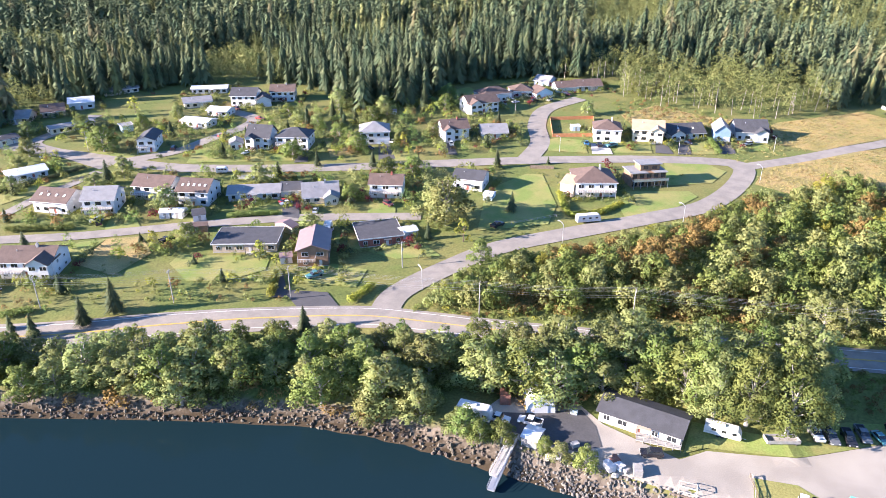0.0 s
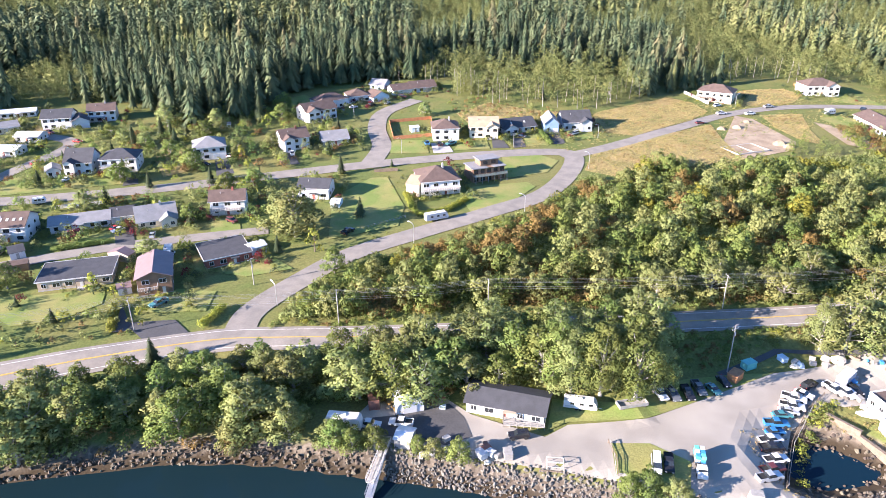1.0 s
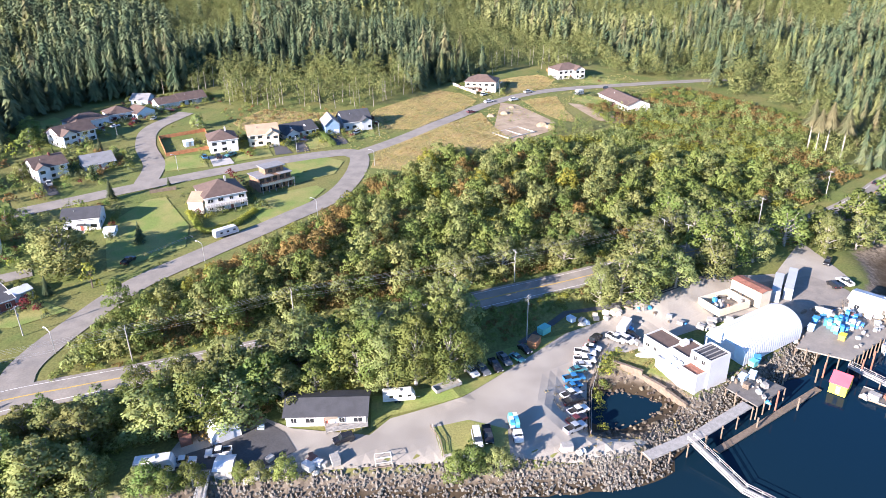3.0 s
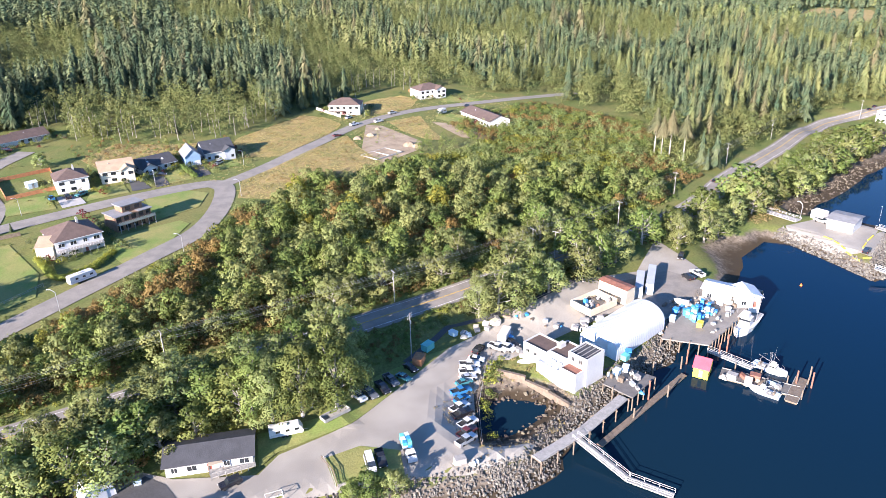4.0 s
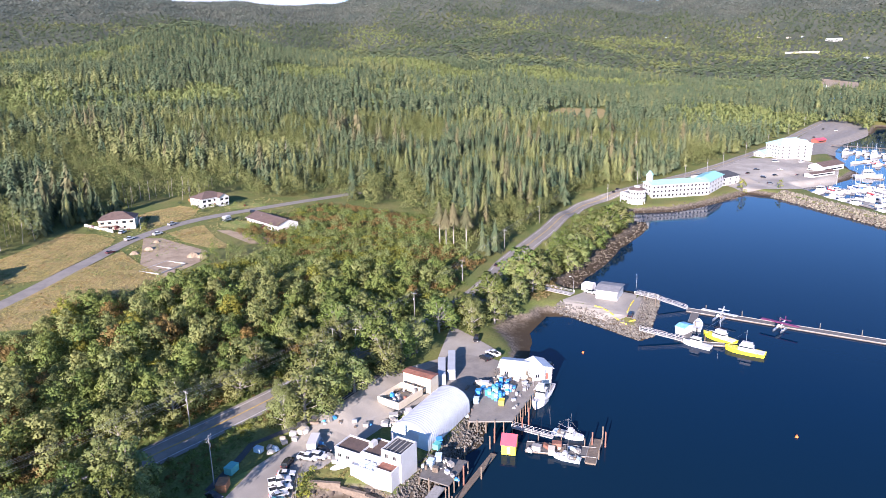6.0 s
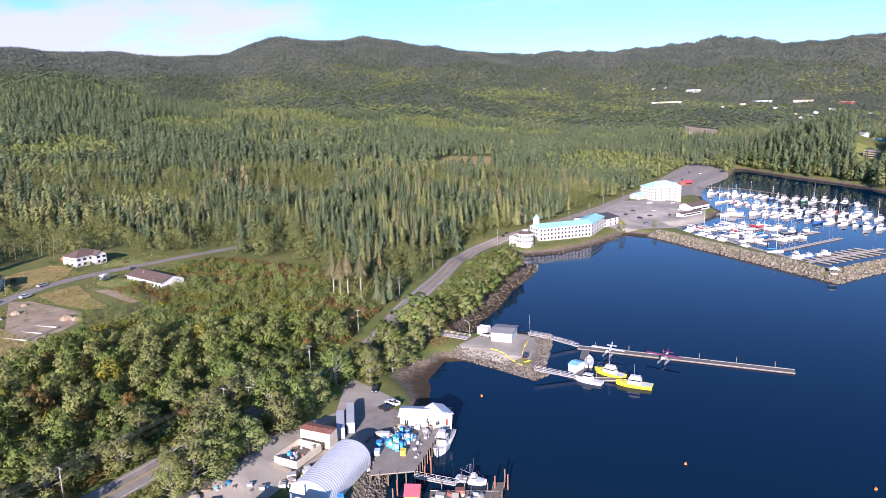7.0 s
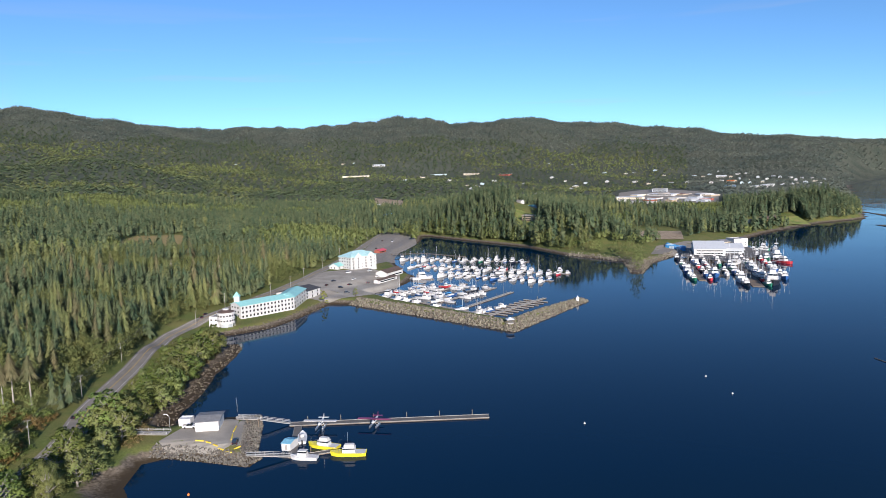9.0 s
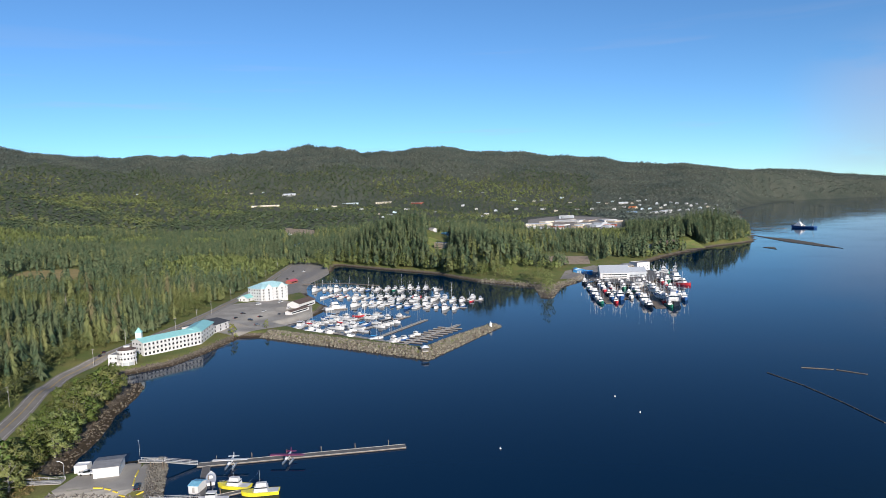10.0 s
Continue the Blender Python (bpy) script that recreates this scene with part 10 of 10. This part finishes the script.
p = p[(road_gap(p) > 11) & (signed_distance(p[:, 0], p[:, 1], OPEN) > 12) & (p[:, 1] > np.interp(p[:, 0], [325, 464, 540, 662], [152, 158, 132, 95])) & (patchy(p, 55, 29) + 0.3 * patchy(p, 18, 30) > -0.05)]
tone = patchy(p, 26, 31) + 0.25 * r8.normal(size=len(p))
for pick, mat, what in ((tone < 0.1, CONIFER, "tall dark spruces"), ((tone >= 0.1) & (tone < 0.5), PALE_CONIFER, "tall yellow-green hemlocks"), (tone >= 0.5, OLD_CONIFER, "bronze old cedars")):
    crowd("highway_conifers", p[pick], r8.uniform(17, 31, int(pick.sum())), CONE_NEAR, mat, what + " on the slope above the highway", 86)
# scrub and undergrowth
p = np.concatenate([scatter(ALDER_WOOD, 2.6, 41), scatter(UPPER_BRUSH, 2.7, 42), scatter(BELOW_ROAD, 2.8, 43), scatter(SHORE_STRIP, 3.0, 44)])
p = p[road_gap(p) > 6]
tone = patchy(p, 16, 5) + 0.6 * patchy(p, 5, 6)
upper = signed_distance(p[:, 0], p[:, 1], UPPER_BRUSH) < 0
tone = tone + 0.28 * upper
sizes = r8.uniform(1.5, 3.8, len(p)) + np.where(upper, r8.uniform(0, 0.8, len(p)), 0)
for mat, lo, hi, what in ((OCHRE, -9, -0.28, "russet bracken and dying brush"), (GREEN_LEAF, -0.28, 0.12, "green bramble scrub"), (ALDER, 0.12, 0.42, "grey-green willow scrub"), (LIME, 0.42, 9, "lime-green young alder scrub")):
    m = (tone >= lo) & (tone < hi)
    crowd("scrub", p[m], sizes[m], SCRUB, mat, what, 6, "scrub")
p = scatter(UPPER_BRUSH, 7.0, 45)
p = p[(road_gap(p) > 9) & (rng.random(len(p)) < 0.8)]
crowd("young_alder_thicket", p, r8.uniform(3.5, 8, len(p)), ROUND_MID, ALDER, "thicket of young alders on the slope", 7, "thicket")
EAST_SCRUB = [(344.5, 290.9), (353.7, 215.7), (304.2, 168.2), (296.8, 145.8), (248.1, 141.1), (269.1, 178.2), (250.0, 241.5), (267.4, 284.6)]
p = scatter(EAST_SCRUB, 3.0, 46)
tone = patchy(p, 20, 9) + 0.5 * patchy(p, 6, 10)
for mat, lo, hi, what in ((OCHRE, -9, -0.05, "russet autumn scrub on the hillside"), (GREEN_LEAF, -0.05, 0.3, "green hillside scrub"), (LIME, 0.3, 9, "yellow-green hillside scrub")):
    m = (tone >= lo) & (tone < hi)
    crowd("scrub", p[m], r8.uniform(1.0, 3.6, int(m.sum())), SCRUB, mat, what, 8, "scrub")

for k, (mat, what) in enumerate(((GREEN_LEAF, "rounded green garden shrubs"), (ALDER, "pale green garden shrubs"), (LIME, "yellow-green garden shrubs"), (OCHRE, "russet garden shrubs"), (GREEN_LEAF, "clipped dark garden shrubs"))):
    q = gardens[np.arange(len(gardens)) % 5 == k]
    crowd("garden_shrubs", q, rng.uniform(1.8, 5.0, len(q)), SHRUB, mat, what + " between the houses", 60 + k, "shrubs")

h = np.minimum(r8.uniform(5, 12.5, len(wood_rest)), 0.32 * road_gap(wood_rest, [HILL_ROAD, EAST_ROAD]) + 0.5)
tone = patchy(wood_rest, 22, 12) + 0.5 * r8.normal(size=len(wood_rest)) * 0.5
for mat, lo, hi, what in ((OCHRE, -9, -0.42, "russet autumn alders on the slope"), (GREEN_LEAF, -0.42, -0.02, "deep green alders below the village"), (ALDER, -0.02, 0.5, "grey-green alders below the village"), (LIME, 0.5, 9, "yellowing young alders on the slope")):
    m = (tone >= lo) & (tone < hi) & (h > 2.0)
    crowd("alder_wood", wood_rest[m], h[m], ROUND_NEAR, mat, what, 71, "wood")
more_alders = np.array(more_alders)
for k, (mat, what) in enumerate(((ALDER, "grey-green alders"), (GREEN_LEAF, "deep green alders"))):
    q = more_alders[k::2]
    crowd("alder_wood", q[:, :2], q[:, 2], ROUND_NEAR, mat, what + " beside the highway", 88 + k, "wood")
# brush between the house row and the forest edge
p = scatter([(88.0, 322.0), (150.0, 322.0), (160.0, 338.0), (134.0, 352.0), (112.0, 380.0), (90.0, 372.0)], 3.0, 67)
p = p[r8.random(len(p)) < 0.5]
for k, (mat, what) in enumerate(((OCHRE, "russet brush"), (ALDER, "grey-green brush"), (GREEN_LEAF, "green brush"))):
    crowd("scrub", p[k::3], r8.uniform(0.8, 2.6, len(p[k::3])), SHRUB, mat, what + " between the gardens and the forest", 83, "scrub")
# tufts of grass and weeds over fields, verges and gardens
TUFT = [leaf_cloud([(0, 0, 0.2, 0.8, 0.4)], 26, 0.30, 150 + i, 0.6, 3) for i in range(3)]
p = np.concatenate([scatter([(-230, 170), (-20, 172), (40, 222), (110, 262), (120, 300), (60, 395), (-230, 380)], 4.0, 51), scatter([(100, 290), (130, 262), (240, 285), (330, 280), (340, 330), (230, 345), (120, 320)], 3.2, 52)])
p = p[road_gap(p) > 5.5]
tone = patchy(p, 14, 13) + 0.3 * r8.normal(size=len(p))
east = p[:, 0] > 105
for mat, m, what in ((GREEN_LEAF, east & (tone >= 0.5), "low green weeds in dry grass"), (GREEN_LEAF, ~east & (tone > 0.55), "low green weeds between gardens")):
    crowd("grass_tufts", p[m], r8.uniform(0.5, 1.3, int(m.sum())), TUFT, mat, what, 72, "grass")

for k, line in enumerate(HEDGES):
    spots = []
    for a, b in zip(line, line[1:]):
        n = max(2, int(math.hypot(b[0] - a[0], b[1] - a[1]) / 0.75))
        spots += [(a[0] + (b[0] - a[0]) * (i + 0.5) / n + side * 0.35, a[1] + (b[1] - a[1]) * (i + 0.5) / n - side * 0.35) for i in range(n) for side in (-1, 1)]
    crowd("hedge", np.array(spots), r8.uniform(1.7, 2.3, len(spots)), SHRUB, NEEDLES if k in (2, 5) else LIME if k in (0, 1, 3) else GREEN_LEAF, "clipped dense garden hedge beside a lawn", 84 + k, "hedge", "")
# hedges, borders and foundation planting round the houses
border = []
for left, right, depth, *_ in HOUSES:
    c, s = math.cos(radians(heading(left, right))), math.sin(radians(heading(left, right)))
    wd = math.hypot(right[0] - left[0], right[1] - left[1])
    for u in np.arange(-1.5, wd + 1.6, 1.5):
        border += [(u, -5.5 + 3.0 * r8.random(), 0.5, left, c, s), (u, depth + 1.5 + 2.5 * r8.random(), 0.6, left, c, s)]
    for v in np.arange(-13, depth + 10, 1.6):
        border += [(wd + 3.5 + 1.2 * r8.random(), v, 0.7, left, c, s), (-3.5 - 1.2 * r8.random(), v, 0.35, left, c, s)]
q = np.array([(l[0] + u * c - v * s, l[1] + u * s + v * c) for u, v, chance, l, c, s in border if r8.random() < chance])
q = q[road_gap(q) > 5.5]
keep = inland(q[:, 0], q[:, 1]) > 35
for left, right, depth, *_ in HOUSES:
    c, s = math.cos(radians(heading(left, right))), math.sin(radians(heading(left, right)))
    wd = math.hypot(right[0] - left[0], right[1] - left[1])
    u, v = (q[:, 0] - left[0]) * c + (q[:, 1] - left[1]) * s, -(q[:, 0] - left[0]) * s + (q[:, 1] - left[1]) * c
    keep &= ~((u > -1.2) & (u < wd + 1.2) & (v > -1.5) & (v < depth + 1.2))
q = q[keep]
which = r8.choice(5, len(q), p=(0.40, 0.25, 0.15, 0.12, 0.08))
for k, (mat, what) in enumerate(((NEEDLES, "dark evergreen hedges"), (GREEN_LEAF, "leafy green border shrubs"), (ALDER, "pale green border shrubs"), (LIME, "yellow-green border shrubs"), (CRIMSON, "dark red barberry shrubs"))):
    m = which == k
    crowd("garden_borders", q[m], r8.uniform(1.2, 3.6, int(m.sum())), SHRUB, mat, what + " round the village houses", 90 + k, "shrubs")
q = verge_bushes
which = r8.integers(4, size=len(q))
for k, (mat, what) in enumerate(((GREEN_LEAF, "green roadside bushes"), (LIME, "lime-yellow roadside bushes"), (OCHRE, "russet roadside bushes"), (ALDER, "grey-green roadside bushes"))):
    crowd("roadside_bushes", q[which == k], r8.uniform(2.0, 4.3, int((which == k).sum())), SHRUB, mat, what + " along the highway verge", 95 + k, "bushes")
# dry grass fringe above the tide line
q = scatter([(262, 104), (300, 100), (340, 99), (405, 98), (420, 104), (405, 116), (340, 112), (262, 118)], 1.7, 55)
h = inland(q[:, 0], q[:, 1])
q = q[(h > 9) & (h < 19)]
crowd("grass_tufts", q, r8.uniform(0.8, 1.7, len(q)), TUFT, DRY_TUFT, "tawny shore grass above the tide line", 73, "grass")

# a thicket between the dry slope and the forest
p = scatter([(175, 262), (235, 240), (262, 172), (296, 152), (345, 200), (330, 262), (255, 292), (190, 288)], 6.5, 56)
p = p[(road_gap(p) > 12) & (road_gap(p, [EAST_ROAD]) > 50) & (r8.random(len(p)) < 0.75)]
tone = patchy(p, 30, 17)
for pick, mat, what in ((tone < 0, GREEN_LEAF, "green alders"), (tone >= 0, ALDER, "grey-green alders")):
    crowd("young_alder_thicket", p[pick], r8.uniform(3.0, 9.5, int(pick.sum())), ROUND_MID, mat, what + " along the hillside above the highway", 74, "thicket")

# undergrowth on the verges between the yard track and the highway
p = np.concatenate([scatter(HIGHWAY_BELT, 2.3, 57), scatter([(97.3, 145.7), (134.6, 137.0), (128.4, 131.8), (111.9, 129.8), (100.4, 126.8), (88.3, 128.7)], 1.9, 64), scatter([(74, 133), (92, 134), (134, 129), (134, 138), (92, 143), (74, 146)], 2.5, 58), scatter([(-60, 170), (40, 161), (130, 146), (205, 137), (262, 137), (262, 146), (130, 153), (40, 168), (-10, 171)], 2.4, 59)])
p = p[road_gap(p) > 5.2]
tone = patchy(p, 9, 18) + 0.25 * r8.normal(size=len(p))
for mat, lo, hi, what in ((OCHRE, -9, -0.35, "russet bracken"), (GREEN_LEAF, -0.35, 0.15, "green bramble"), (ALDER, 0.15, 0.5, "pale green salmonberry"), (LIME, 0.5, 9, "yellow-green weeds")):
    m = (tone >= lo) & (tone < hi)
    crowd("verge_undergrowth", p[m], r8.uniform(0.7, 1.7, int(m.sum())), SCRUB, mat, what + " on the highway verge", 75, "scrub")

# dry grass and stones between the tidal pool and the plant
p = scatter([(88, 84), (92, 106), (112, 110), (122, 106), (124, 86), (118, 80), (100, 80)], 1.5, 60)
h = inland(p[:, 0], p[:, 1])
p = p[(h > 3.5) & (r8.random(len(p)) < 0.6)]
crowd("grass_tufts", p, r8.uniform(0.5, 1.1, len(p)), TUFT, DRY_TUFT, "dry grass round the tidal pool", 76, "grass")
# broad old trees along the far shore of the marina
p = field(640, 1200, -260, 20, 11, 61)
h = inland(p[:, 0], p[:, 1])
keep = (h > 5) & (h < 26)
for g in GAPS[1:]:
    keep &= signed_distance(p[:, 0], p[:, 1], g) > 0
p = p[keep & (r8.random(len(p)) < 0.6)]
crowd("shore_woodland", p, r8.uniform(14, 26, len(p)), ROUND_MID, FOREST_LEAF, "broad old trees along the far marina shore", 77, "woodland")

p = scatter([(93.1, 88.3), (103.7, 101.2), (116.4, 110.1), (120.4, 107.9), (112.5, 104.3), (104.3, 97.7), (95.8, 88.2)], 1.8, 62)
for k, (mat, what) in enumerate(((LIME, "yellow-green brush"), (GREEN_LEAF, "green brush"))):
    crowd("pool_brush", p[k::2], r8.uniform(1.0, 2.2, len(p[k::2])), SCRUB, mat, what + " on the bank of the tidal pool", 78, "brush")

# brush above the highway and small trees between the houses
p = scatter([(-116.6, 155.0), (-82.2, 162.2), (-46.9, 162.9), (-22.5, 165.3), (-24.7, 171.1), (-61.1, 170.2), (-92.6, 169.5), (-123.5, 167.5)], 2.3, 63)
p = p[(road_gap(p) > 6) & (r8.random(len(p)) < 0.85)]
which = r8.choice(4, len(p), p=(0.45, 0.2, 0.2, 0.15))
for k, (mat, what) in enumerate(((GREEN_LEAF, "green brush"), (OCHRE, "russet brush"), (ALDER, "pale green brush"), (LIME, "yellow-green brush"))):
    crowd("bank_brush", p[which == k], r8.uniform(1.2, 3.4, int((which == k).sum())), SHRUB, mat, what + " on the bank above the highway", 79, "brush")
q = np.concatenate([gardens[2::5], gardens[4::5]])
q = q[road_gap(q) > 8]
for k, (mat, what) in enumerate(((GREEN_LEAF, "leafy green"), (ALDER, "pale green"), (FOREST_LEAF, "olive-green"))):
    crowd("garden_trees", q[k::3], r8.uniform(4, 9.5, len(q[k::3])), ROUND_MID, mat, what + " small trees between the village houses", 80, "trees")

# tawny grass over the dry slopes beside the hill road
q = np.concatenate([scatter(ring, 1.15, 66) for ring in DRY_FIELDS])
q = q[road_gap(q) > 4.6]
tone = patchy(q, 9, 20) + 0.35 * r8.normal(size=len(q))
for pick, mat, what in ((tone < 0.42, DRY_TUFT, "long tawny dry grass"), (tone >= 0.42, OCHRE, "russet weeds")):
    crowd("grass_tufts", q[pick], r8.uniform(0.35, 0.95, int(pick.sum())), TUFT, mat, what + " on the open field", 82, "grass")
p = scatter([(100, 290), (130, 262), (240, 285), (330, 280), (340, 330), (230, 345), (120, 320)], 1.7, 65)
tone = patchy(p, 11, 19) + 0.5 * r8.normal(size=len(p)) * 0.6
p, tone = p[road_gap(p) > 5.0], tone[road_gap(p) > 5.0]
for pick, mat, what in ((tone < -0.1, DRY_TUFT, "tawny dry grass"), ((tone > 0.45), ALDER, "pale weeds")):
    crowd("grass_tufts", p[pick], r8.uniform(0.4, 1.0, int(pick.sum())), TUFT, mat, what + " on the slope beside the hill road", 81, "grass")
